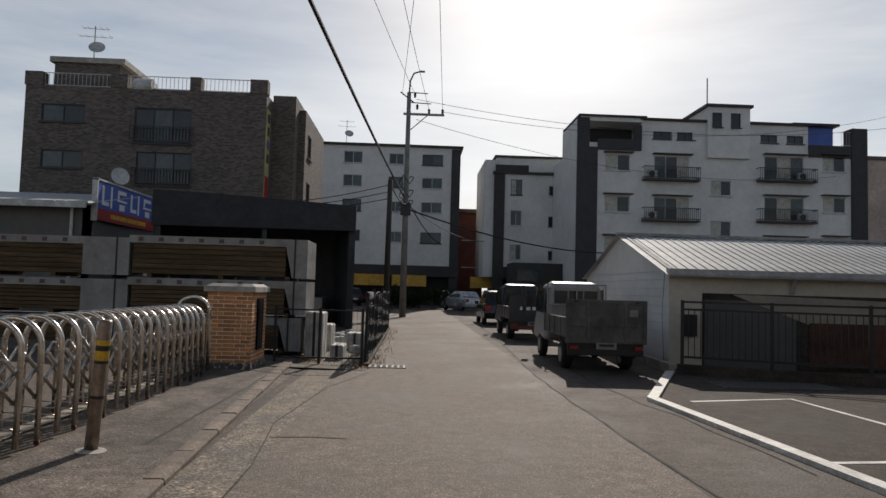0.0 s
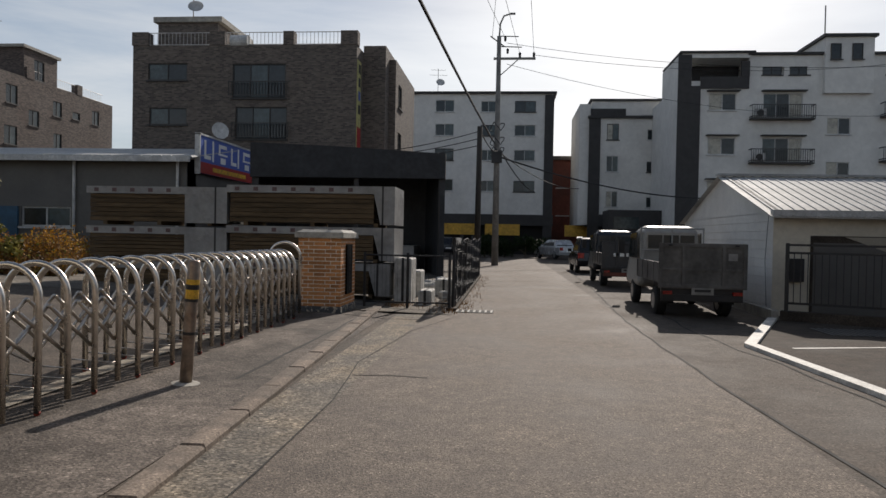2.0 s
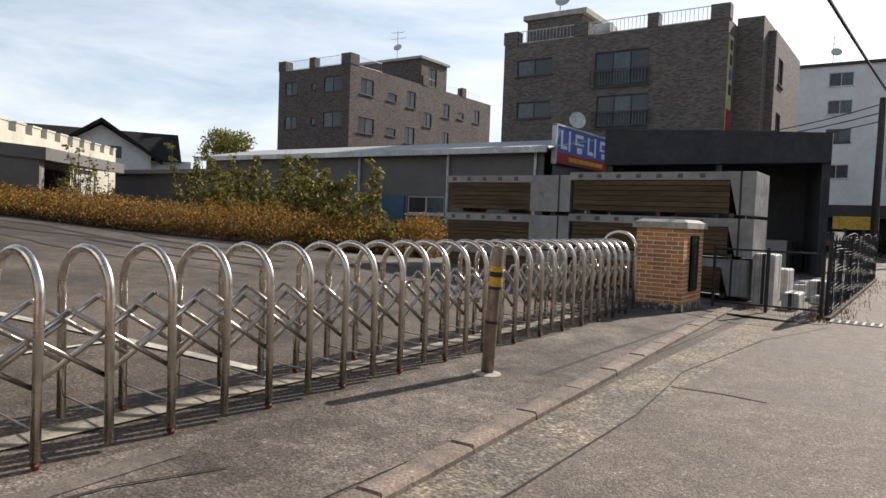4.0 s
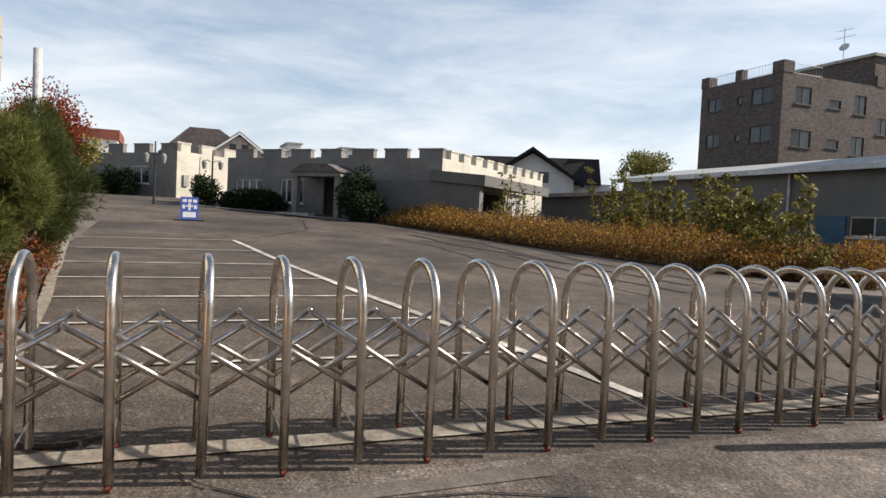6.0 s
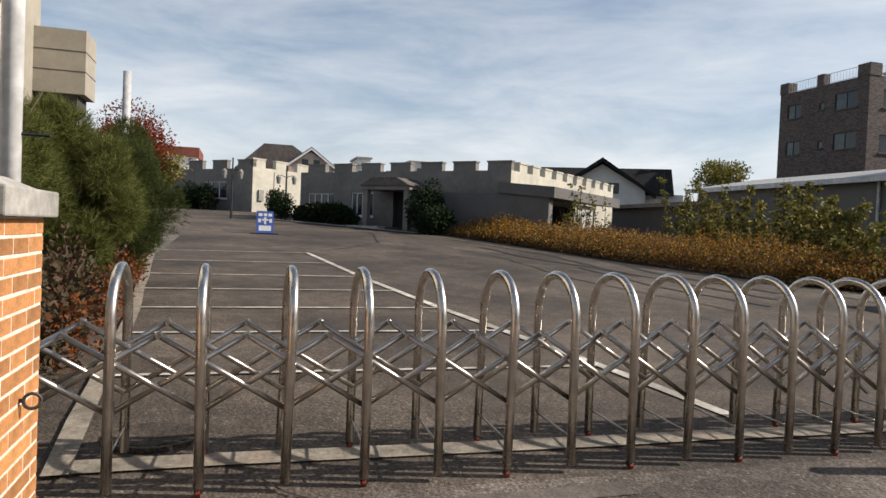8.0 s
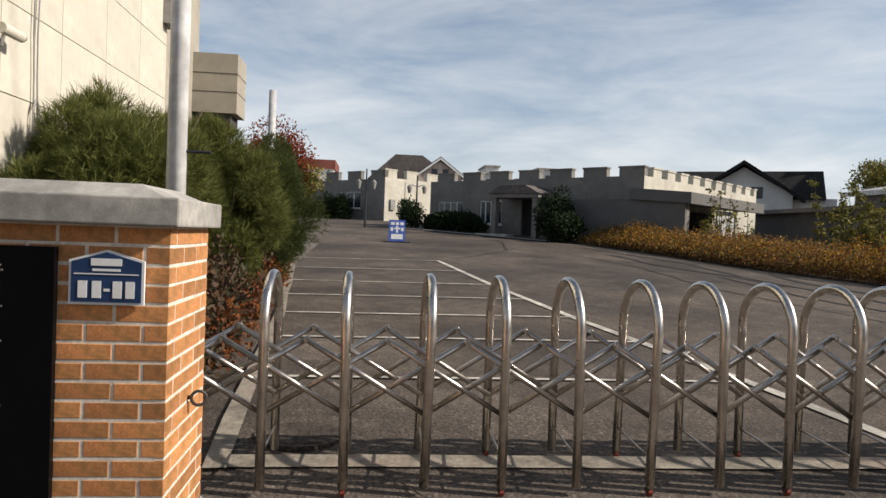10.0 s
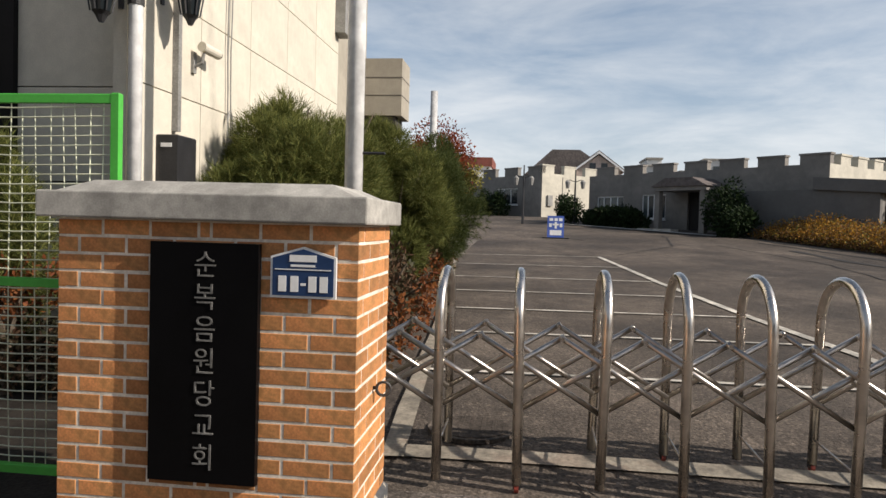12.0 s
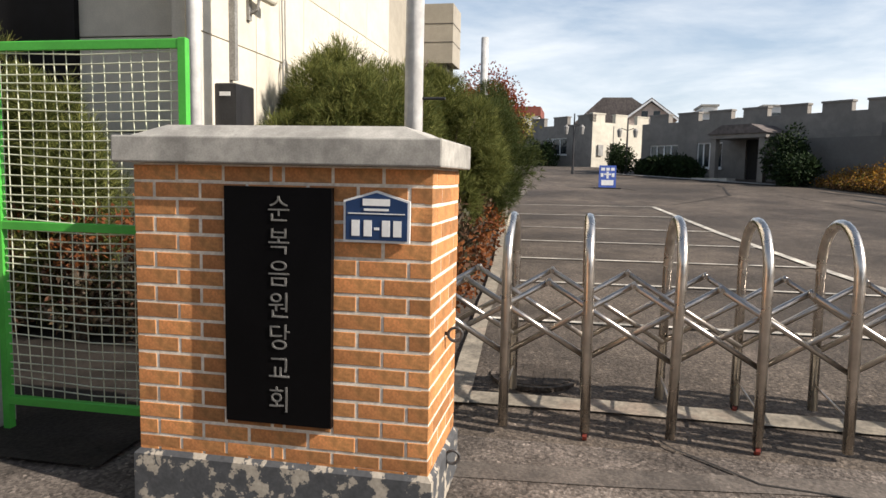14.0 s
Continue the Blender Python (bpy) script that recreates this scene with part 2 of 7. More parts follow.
M_SHEDWALL = mat("grey_sheet_wall", (0.125, 0.12, 0.112), 0.7, fine=8, coarse=0.4, vary=0.05, stain=0.12, bump=0.05)
M_METALROOF = mat("pale_metal_roof", (0.37, 0.375, 0.37), 0.65, 0.1, fine=12, coarse=0.5, vary=0.12, stain=0.25, bump=0.1)
M_TARP = mat("black_tarpaulin", (0.03, 0.031, 0.034), 0.75, fine=6, coarse=0.5, vary=0.2, stain=0.3, bump=0.3)
M_TIMBER = mat("stacked_planks", (0.12, 0.085, 0.05), 0.9, spec=0.2, fine=14, coarse=1.2, vary=0.3, stain=0.3, bump=0.2, stretch=(0.3, 1, 4))
M_WRAP = mat("white_wrap", (0.28, 0.275, 0.265), 0.5, fine=7, coarse=1.6, vary=0.08, stain=0.18, bump=0.35)
M_WRAPMARK = mat("wrap_mark", (0.12, 0.07, 0.07), 0.6)
M_TRUNK = mat("bark", (0.11, 0.085, 0.06), 0.9, fine=25, coarse=4, bump=0.6)
M_POLE = mat("pole_concrete", (0.21, 0.20, 0.185), 0.85, fine=20, coarse=1.5)
M_WOODPOLE = mat("tarred_wood", (0.05, 0.043, 0.036), 0.85, fine=20, coarse=1.5, stretch=(3, 3, 0.3))
M_CABLE = mat("cable", (0.02, 0.02, 0.022), 0.7, bump=0.0)
M_GLASS = glass_mat("window_glass", (0.05, 0.068, 0.072), 0.1)
M_GLASSDK = glass_mat("dark_window_glass", (0.02, 0.025, 0.028))
M_CURTAIN = mat("curtained_pane", (0.42, 0.40, 0.34), 0.3, coarse=2, stain=0.2, bump=0.0)
M_ALU = mat("white_window_metal", (0.5, 0.5, 0.49), 0.5)
M_DKALU = mat("dark_window_metal", (0.035, 0.033, 0.032), 0.5)
M_RAIL = mat("light_railing", (0.55, 0.53, 0.5), 0.5)
M_ROOFDK = mat("dark_roof_tile", (0.022, 0.021, 0.021), 0.9, spec=0.15, fine=6, coarse=0.8, vary=0.3)
M_ROOFBR = mat("brown_roof_tile", (0.12, 0.10, 0.09), 0.75, fine=6, coarse=0.8, vary=0.3)
M_PINKWALL = mat("pink_render", (0.55, 0.44, 0.37), 0.85, coarse=0.4)
M_REDWALL = mat("red_cladding", (0.20, 0.06, 0.04), 0.7, coarse=0.4)
M_SHOPYEL = mat("yellow_shop_band", (0.62, 0.36, 0.05), 0.6, coarse=0.6)
M_REDSIGN = mat("red_vinyl", (0.35, 0.02, 0.02), 0.5)
M_SIGNBLUE = mat("blue_vinyl", (0.06, 0.115, 0.42), 0.45, vary=0.05, coarse=1, stain=0.1, bump=0.0)
M_BANNER = mat("yellow_vinyl", (0.5, 0.47, 0.2), 0.5)
M_YARD = mat("yard_soil", (0.15, 0.13, 0.105), 0.95, fine=20, coarse=0.8, vary=0.4, stain=0.3, bump=0.8)
M_BLOCK = mat("pale_block", (0.5, 0.49, 0.46), 0.8, fine=8, coarse=3, vary=0.15, stain=0.2)
M_HILL = mat("far_woodland", (0.06, 0.075, 0.065), 0.95, fine=0.6, coarse=0.05, vary=0.3, stain=0.3, bump=0.0)
M_PINE = leaf_mat("pine_needles", (0.048, 0.072, 0.019), (0.22, 0.222, 0.065))
M_PINEDK = leaf_mat("dark_conifer", (0.025, 0.042, 0.013), (0.10, 0.115, 0.034))
M_DKBUSH = leaf_mat("dark_shrub_leaves", (0.010, 0.020, 0.008), (0.03, 0.05, 0.016), 0.06)
M_HEDGE = leaf_mat("purple_hedge_leaves", (0.045, 0.052, 0.028), (0.13, 0.068, 0.042), 0.15)
M_REDLEAF = leaf_mat("red_maple_leaves", (0.17, 0.025, 0.014), (0.28, 0.075, 0.025))
M_RUSTLEAF = leaf_mat("rust_leaves", (0.13, 0.04, 0.018), (0.25, 0.095, 0.03))
M_FLOWER = leaf_mat("orange_marigold", (0.28, 0.12, 0.018), (0.52, 0.29, 0.045))
M_STALK = leaf_mat("dry_stalks", (0.09, 0.05, 0.024), (0.26, 0.145, 0.06))
M_GREENLEAF = leaf_mat("green_leaves", (0.06, 0.07, 0.018), (0.33, 0.285, 0.075))
M_TRUCKGREY = mat("grey_truck_panel", (0.12, 0.115, 0.108), 0.7, spec=0.3, fine=15, coarse=1.5, stain=0.3, vary=0.1, bump=0.05)
M_TRUCKWHITE = mat("white_truck_paint", (0.30, 0.295, 0.28), 0.35, stain=0.1, vary=0.04, bump=0.0)
M_NAVY = mat("navy_truck_paint", (0.016, 0.022, 0.032), 0.35, stain=0.2, vary=0.05, bump=0.0)
M_CARBLACK = mat("black_car_paint", (0.015, 0.015, 0.018), 0.18, stain=0.1, vary=0.04, bump=0.0)
M_CARWHITE = mat("silver_car_paint", (0.5, 0.51, 0.52), 0.25, 0.3, stain=0.1, vary=0.04, bump=0.0)
M_ENTRY = mat("unlit_entrance_glass", (0.010, 0.010, 0.011), 0.4, spec=0.12, vary=0.1, stain=0.15, bump=0.0)
M_STRIPE = mat("faded_cream_paint", (0.29, 0.255, 0.2), 0.85, fine=40, coarse=3.5, vary=0.2, stain=0.3, bump=0.3, col2=(0.22, 0.18, 0.14), edge=(0.5, 0.6))
M_BAND = mat("smooth_trowelled_mortar", (0.112, 0.095, 0.08), 0.88, fine=55, coarse=1.5, vary=0.25, stain=0.3, bump=0.4, grit=0.15, grain=60)
M_SHADE_GROUND = mat("shade_darkened_asphalt", (0.028, 0.024, 0.020), 0.9, spec=0.15, fine=45, coarse=0.9, vary=0.3, stain=0.3, bump=0.5)
M_TEAL = mat("faded_teal_sheet", (0.035, 0.10, 0.17), 0.6, coarse=0.8, stain=0.2)
M_RUSTY = mat("rust_brown_sheet", (0.11, 0.05, 0.03), 0.8, coarse=1.2, stain=0.35)
M_TYRE = mat("tyre_rubber", (0.02, 0.02, 0.02), 0.85)
M_LAMPRED = mat("red_lamp_glass", (0.3, 0.015, 0.01), 0.25)
M_HUB = mat("wheel_steel", (0.3, 0.3, 0.3), 0.4, 0.7)


# ---- mesh helpers ----
class B:
    """Collects pieces of one mesh."""

    def __init__(self):
        self.v, self.f = [], []

    def add(self, vs, fs):
        n = len(self.v)
        self.v += [tuple(p) for p in vs]
        self.f += [tuple(i + n for i in q) for q in fs]
        return self

    def box(self, x0, x1, y0, y1, z0, z1):
        return self.obox((0, 0, 0), (1, 0, 0), (0, 1, 0), (x0, x1), (y0, y1), (z0, z1))

    def obox(self, o, u, w, a, b, c, z=(0, 0, 1)):
        """A box along u, w and z from the corner o, over the ranges a, b, c."""
        o, u, w, z = Vector(o), Vector(u), Vector(w), Vector(z)
        p = [o + u * a[i & 1] + w * b[(i >> 1) & 1] + z * c[i >> 2] for i in range(8)]
        fs = [(0, 2, 3, 1), (4, 5, 7, 6), (0, 1, 5, 4), (2, 6, 7, 3), (0, 4, 6, 2), (1, 3, 7, 5)]
        if u.cross(w).dot(z) * (a[1] - a[0]) * (b[1] - b[0]) * (c[1] - c[0]) < 0:
            fs = [q[::-1] for q in fs]
        return self.add(p, fs)

    def cham(self, x0, x1, y0, y1, z0, z1, c):
        """A box whose upper edge is chamfered by c."""
        ring = lambda e, z: [(x0 + e, y0 + e, z), (x1 - e, y0 + e, z), (x1 - e, y1 - e, z), (x0 + e, y1 - e, z)]
        vs = ring(0, z0) + ring(0, z1 - c) + ring(c, z1)
        fs = [(3, 2, 1, 0), (8, 9, 10, 11)]
        for k in (0, 4):
            for i in range(4):
                j = (i + 1) % 4
                fs.append((k + i, k + j, k + 4 + j, k + 4 + i))
        return self.add(vs, fs)

    def tube(self, pts, r, n=8, caps=True):
        """A round bar through the points; r one radius or one a point."""
        pts = [Vector(p) for p in pts]
        rs = r if isinstance(r, (list, tuple)) else [r] * len(pts)
        vs, fs = [], []
        up = None
        for i, p in enumerate(pts):
            d = (pts[min(i + 1, len(pts) - 1)] - pts[max(i - 1, 0)]).normalized()
            if up is None:
                up = Vector((0, 0, 1)) if abs(d.z) < 0.9 else Vector((1, 0, 0))
            s = d.cross(up).normalized()
            up = s.cross(d).normalized()
            for k in range(n):
                a = 2 * math.pi * k / n
                vs.append(p + (s * math.cos(a) + up * math.sin(a)) * rs[i])
        for i in range(len(pts) - 1):
            for k in range(n):
                m = (k + 1) % n
                fs.append((i * n + k, i * n + m, (i + 1) * n + m, (i + 1) * n + k))
        if caps:
            fs.append(tuple(range(n))[::-1])
            fs.append(tuple((len(pts) - 1) * n + k for k in range(n)))
        return self.add(vs, fs)

    def prism(self, poly, o, u, w, depth, z=(0, 0, 1)):
        """A polygon in (u, z) pushed along w by depth."""
        o, u, w, z = Vector(o), Vector(u), Vector(w), Vector(z)
        n = len(poly)
        vs = [o + u * a + z * c for a, c in poly] + [o + u * a + z * c + w * depth for a, c in poly]
        fs = [tuple(range(n)), tuple(range(n, 2 * n))[::-1]]
        for i in range(n):
            j = (i + 1) % n
            fs.append((j, i, n + i, n + j))
        return self.add(vs, fs)

    def mesh(self, name, material, smooth=False):
        me = bpy.data.meshes.new(name)
        me.from_pydata(self.v, [], self.f)
        me.materials.append(material)
        if smooth:
            me.shade_smooth()
        me.update()
        return me

    def part(self, name, material, parent=None, label="", smooth=False):
        ob = new(name, self.mesh(name, material, smooth))
        if parent:
            ob.parent = parent
        if label:
            ob["label"] = label
        return ob


def fix(ob):
    """Turns all faces outwards."""
    bm = bmesh.new()
    bm.from_mesh(ob.data)
    bmesh.ops.recalc_face_normals(bm, faces=bm.faces)
    bm.to_mesh(ob.data)
    bm.free()
    return ob


def thing(name, label, category, group="", kind="", at=(0, 0, 0)):
    e = new(name)
    e.empty_display_size = 0.2
    e.location = at
    return tagged(e, label, category, group, kind)


# ---- ground ----
def ground_z(x, y):
    near = 0.055 + 0.005 * min(max(y, 0), 6)
    lift = min(max((-1.85 - x) / 1.25, 0), 1) * near + min(max((-3.1 - x) / 1.2, 0), 1) * (0.1 - near)
    far = max(-3.1 - x, 0)
    rise = 0.04 * min(far, 15.9) + 0.056 * min(max(far - 15.9, 0), 27)
    return lift + rise * min(max(1 - (y - 15) / 8, 0), 1)


def sheet(name, xs, ys, material, dz=0.0):
    b = B()
    nx = len(xs)
    b.v = [(x, y, ground_z(x, y) + dz) for y in ys for x in xs]
    b.f = [(j * nx + i, j * nx + i + 1, (j + 1) * nx + i + 1, (j + 1) * nx + i) for j in range(len(ys) - 1) for i in range(nx - 1)]
    return b.part(name, material)


def steps(a, b, d):
    n = max(1, round((b - a) / d))
    return [a + (b - a) * i / n for i in range(n + 1)]


gx = [-1500, -500, -200, -100, -70] + steps(-46, -19, 3) + steps(-16, -5, 2) + [-4.3, -3.7, -3.1, -1.85, -1.1, 3, 8, 20, 60, 200, 500, 1500]
gy = [-1500, -400, -100, -30, -8, 0, 5, 10, 15] + steps(16, 23, 1) + [30, 60, 120, 300, 600, 1500]
tagged(sheet("ground", gx, gy, M_LOT), "worn grey asphalt ground of road and parking lot", "ground", kind="structure")
tagged(sheet("road", steps(-1.1, 2.83, 1.3), steps(-30, 58, 4), M_ASPHALT, 0.006), "light grey weathered asphalt lane", "road", kind="structure")
tagged(sheet("pavement_1", [-1.68, -1.1], steps(-30, 13.4, 3), M_GUTTER, 0.007), "rough pale gutter concrete beside the lane", "pavement", kind="structure")
tagged(sheet("pavement_2", [-3.1, -2.4, -1.85], steps(-30, 13.4, 2), M_DRIVE, 0.008), "brownish worn concrete driveway before the gate", "pavement", kind="structure")
tagged(sheet("pavement_8", [2.8, 3.6, 4.4], steps(-30, 22, 4), M_SHOULDER, 0.005), "grey-brown asphalt shoulder between lane and car park", "pavement", kind="structure")
park = B()
for i, (px_, py_) in enumerate(((5.3, -30), (5.3, -6), (4.95, 0), (4.5, 5.5), (4.15, 10.4), (5.88, 14.28))):
    park.v += [(px_, py_, 0.009), (16, py_, 0.009)]
park.f = [(2 * i, 2 * i + 1, 2 * i + 3, 2 * i + 2) for i in range(5)]
tagged(park.part("pavement_3", M_PATCH), "dark patched asphalt of a small car park", "pavement", kind="structure")
tagged(sheet("pavement_4", steps(-12, -0.6, 2), steps(13.5, 30, 1), M_YARD, 0.012), "bare dusty soil of a timber yard", "yard", kind="structure")


def strip(name, pts, width, material, dz, label, category, wobble=0.0, kind="structure"):
    """A flat painted or sealed line over the ground."""
    b = B()
    fine = []
    for (x0, y0), (x1, y1) in zip(pts[:-1], pts[1:]):
        n = max(1, int(math.hypot(x1 - x0, y1 - y0) / 0.8))
        fine += [(x0 + (x1 - x0) * i / n, y0 + (y1 - y0) * i / n) for i in range(n)]
    fine.append(pts[-1])
    for i, (x, y) in enumerate(fine):
        p, q = fine[max(i - 1, 0)], fine[min(i + 1, len(fine) - 1)]
        d = Vector((q[0] - p[0], q[1] - p[1])).normalized()
        ox = wobble * noise.noise((x * 0.9, y * 0.9, 3))
        for s in (-1, 1):
            ww = width * (0.5 + wobble * 3 * noise.noise((x * 2, y * 2, s)))
            vx, vy = x - d.y * (ww * s + ox), y + d.x * (ww * s + ox)
            b.v.append((vx, vy, ground_z(vx, vy) + dz))
    b.f = [(2 * i, 2 * i + 1, 2 * i + 3, 2 * i + 2) for i in range(len(fine) - 1)]
    return tagged(b.part(name, material), label, category, kind=kind)


strip("seam", [(3.02, -4), (2.95, 4.4), (2.83, 6.6), (2.79, 10), (2.8, 13.2), (3.05, 19), (3.3, 23.7), (3.6, 40)], 0.035, M_CRACK, 0.012, "dark tar seam along the lane", "seam", 0.05)
strip("crack", [(-1.2, 7.2), (-0.75, 7.26), (-0.35, 7.2)], 0.03, M_CRACK, 0.011, "short crack in asphalt", "crack", 0.04)
strip("crack", [(-1.12, 3.0), (-1.1, 6), (-1.3, 8), (-1.05, 11), (-0.5, 13.2)], 0.014, M_CRACK, 0.013, "dark edge joint of the lane asphalt", "crack", 0.06)
strip("crack", [(-3.35, 0.9), (-3.17, 1.06), (-3.01, 1.27), (-2.85, 1.43), (-2.74, 1.85), (-2.7, 2.5), (-2.5, 3.1)], 0.016, M_CRACK, 0.017, "meandering crack in driveway concrete", "crack", 0.12)
strip("crack", [(3.9, 16), (3.7, 12), (4.0, 9), (4.2, 6)], 0.03, M_CRACK, 0.011, "thin crack in dark asphalt", "crack", 0.12)
# Dark wavering streaks over the lot, from thin to wide.
for pts, w in (([(-9.5, 9.0), (-14, 8.2), (-19, 8.6), (-25, 7.2)], 0.05), ([(-11, 11.2), (-15.5, 10.6), (-21, 10.8), (-27, 9.2)], 0.16), ([(-10, 10.2), (-13, 9.6), (-17, 9.9)], 0.12),
               ([(-4.5, 6.5), (-6, 7.5), (-9, 7.8)], 0.025), ([(-20, 3.2), (-24, 5.5), (-30, 6.2)], 0.05), ([(-12, 12.2), (-16, 11.6), (-18, 12.0)], 0.2), ([(-23.5, 9.2), (-20.2, 9.5), (-18, 10.2), (-15, 10.6)], 0.3), ([(-20.5, 12.2), (-17.8, 12.2), (-15.6, 13.2), (-13.2, 13.9)], 0.35), ([(-31, 9.4), (-27, 9.9), (-24, 10.9)], 0.3), ([(-26.4, 1.0), (-26.2, 2.2), (-25.4, 2.6)], 0.12)):
    strip("crack", pts, w, M_CRACK, 0.011, "dark wavering streak in the lot asphalt", "crack", 0.14)
# Painted dark line in place of the overhead cable's shadow.
strip("joint", [(-2.3, 6.6), (-2.25, 12.4)], 0.04, M_CRACK, 0.011, "dark line for the overhead cable shadow on the driveway", "joint", 0.05)

# ---- kerbs, lines ----
kerb = thing("kerb", "row of flush brown concrete kerb stones", "kerb", kind="structure")
kb = B().cham(-0.1, 0.1, -0.4935, 0.4935, -0.06, 0.042, 0.02).mesh("kerb_stone", M_KERB)
for i in range(30):
    s = new("kerb_stone", kb)
    s.parent = kerb
    yy = -14 + i * 0.99
    s.matrix_local = pose(-1.65 - 0.055 * (yy - 3.4) + 0.004 * math.sin(i * 2.3), yy, 0.02 + 0.016 * max(yy - 7, 0) / 6 + 0.003 * math.sin(i * 1.7), 0, 0, 3.15 + 0.2 * math.sin(i * 3.1))


def low_kerb(name, pts, w, h, material, label):
    b = B()
    for (x0, y0), (x1, y1) in zip(pts[:-1], pts[1:]):
        d = Vector((x1 - x0, y1 - y0, 0))
        L = d.length
        d.normalize()
        b.obox((x0, y0, 0), d, (-d.y, d.x, 0), (-0.02, L + 0.02), (-w / 2, w / 2), (-0.1, h + 0.002 * len(b.v) / 8))
    return tagged(b.part(name, material), label, "kerb", kind="structure")


low_kerb("kerb_painted", [(5.88, 14.28), (4.15, 10.4), (4.5, 5.5), (4.95, 0), (5.3, -6)], 0.17, 0.06, M_PAINT, "white painted kerb round the car park")
low_kerb("kerb_wall", [(5.95, 14.35), (6.15, 19.0), (6.2, 22)], 0.14, 0.2, M_CONC, "low concrete kerb wall beside the shed")
strip("parking_line", [(4.75, 10.35), (6.64, 10.85), (6.75, 8.6), (6.8, 6.6)], 0.09, M_PAINT, 0.014, "white painted parking bay line", "parking line")
strip("parking_line", [(4.62, 6.47), (8.5, 6.9)], 0.09, M_PAINT, 0.014, "white painted parking bay line", "parking line")
strip("parking_line", [(6.75, 8.6), (11, 9.2)], 0.09, M_PAINT, 0.016, "white painted parking bay line", "parking line")
# parking lot lines: one long line and the bay lines that meet it
strip("parking_line", [(-19.2, 2.55), (-13.3, 3.15), (-9.43, 3.69), (-5.7, 4.35), (-3.95, 4.6)], 0.13, M_LOTPAINT, 0.014, "long worn white line along the parking bays", "parking line")
for xl, xr, yl, yr in ((-18.7, -19.1, -1.35, 2.5), (-15.9, -16.2, -1.1, 2.9), (-13.2, -13.4, -0.9, 3.1), (-11.1, -11.3, -0.75, 3.35), (-9.2, -9.4, -0.6, 3.65), (-7.45, -7.6, -0.45, 4.0), (-5.6, -5.7, -0.3, 4.4)):
    strip("parking_line", [(xl, yl), (xr, yr)], 0.065, M_LOTPAINT, 0.018, "worn white parking bay line on dark asphalt", "parking line")
strip("joint", [(-2.7, -0.03), (-2.755, 0.7), (-2.86, 1.75), (-2.9, 3.0)], 0.17, M_BAND, 0.013, "smooth mortar band along the driveway edge", "joint", 0.03)
strip("threshold", [(-3.64, -0.1), (-3.62, 12.4)], 0.19, M_STRIPE, 0.016, "faded cream painted strip under the folding gate", "threshold", 0.02)
strip("bed_edge", [(-3.5, -0.15), (-8.8, -0.5), (-17.9, -1.35), (-24, -1.9)], 0.14, M_STRIPE, 0.03, "pale concrete edging of the planting bed", "edging", 0.02)
tagged(sheet("pavement_5", steps(-24, -5, 2) + [-4.3, -3.7, -3.2], [-2.6, -1.2], M_YARD, 0.015), "dark soil of the planting bed", "soil", kind="structure")
# Near-black sheet paints in the deep shade round the mesh gate.
tagged(sheet("pavement_7", [-9, -6, -4.3, -3.7, -3.1, -2.3], steps(-9, -1.7, 1.2), M_SHADE_GROUND, 0.03), "asphalt sheet darkened as shade before the hall entrance", "pavement", kind="structure")
for yy, xx, hw, hl in ((14.25, -0.3, 0.52, 0.26), (12.5, 7.2, 1.15, 0.5)):
    g = thing("drain_grate", "dark steel drain grate in the ground", "drain grate", "drain grates")
    B().box(xx - hw, xx + hw, yy - hl, yy + hl, 0.0, 0.014).part("pit", M_DARK, g)
    nb_ = round(hw / 0.058)
    for i in range(nb_):
        x = xx - hw + 0.04 + i * (2 * hw - 0.08) / (nb_ - 1)
        B().box(x - 0.022, x + 0.022, yy - hl + 0.02, yy + hl - 0.02, 0.004, 0.024).part("bar", M_GREY if hw < 1 else M_SHEDWALL, g)

mh = thing("manhole_cover", "round worn iron manhole cover in the asphalt", "manhole cover", at=(-4.11, 0.28, ground_z(-4.11, 0.28) + 0.006))
B().tube([(0, 0, -0.02), (0, 0, 0.006)], 0.3, 28).part("frame", M_LOT, mh)
B().tube([(0, 0, 0.004), (0, 0, 0.011)], 0.26, 28).part("lid", M_PATCH, mh, "dark iron lid")
for k in range(7):
    w_ = math.sqrt(max(0.25 ** 2 - (k * 0.075 - 0.225) ** 2, 0.001))
    B().cham(-w_, w_, k * 0.075 - 0.24, k * 0.075 - 0.21, 0.006, 0.0125, 0.002).part("rib", M_PATCH, mh)

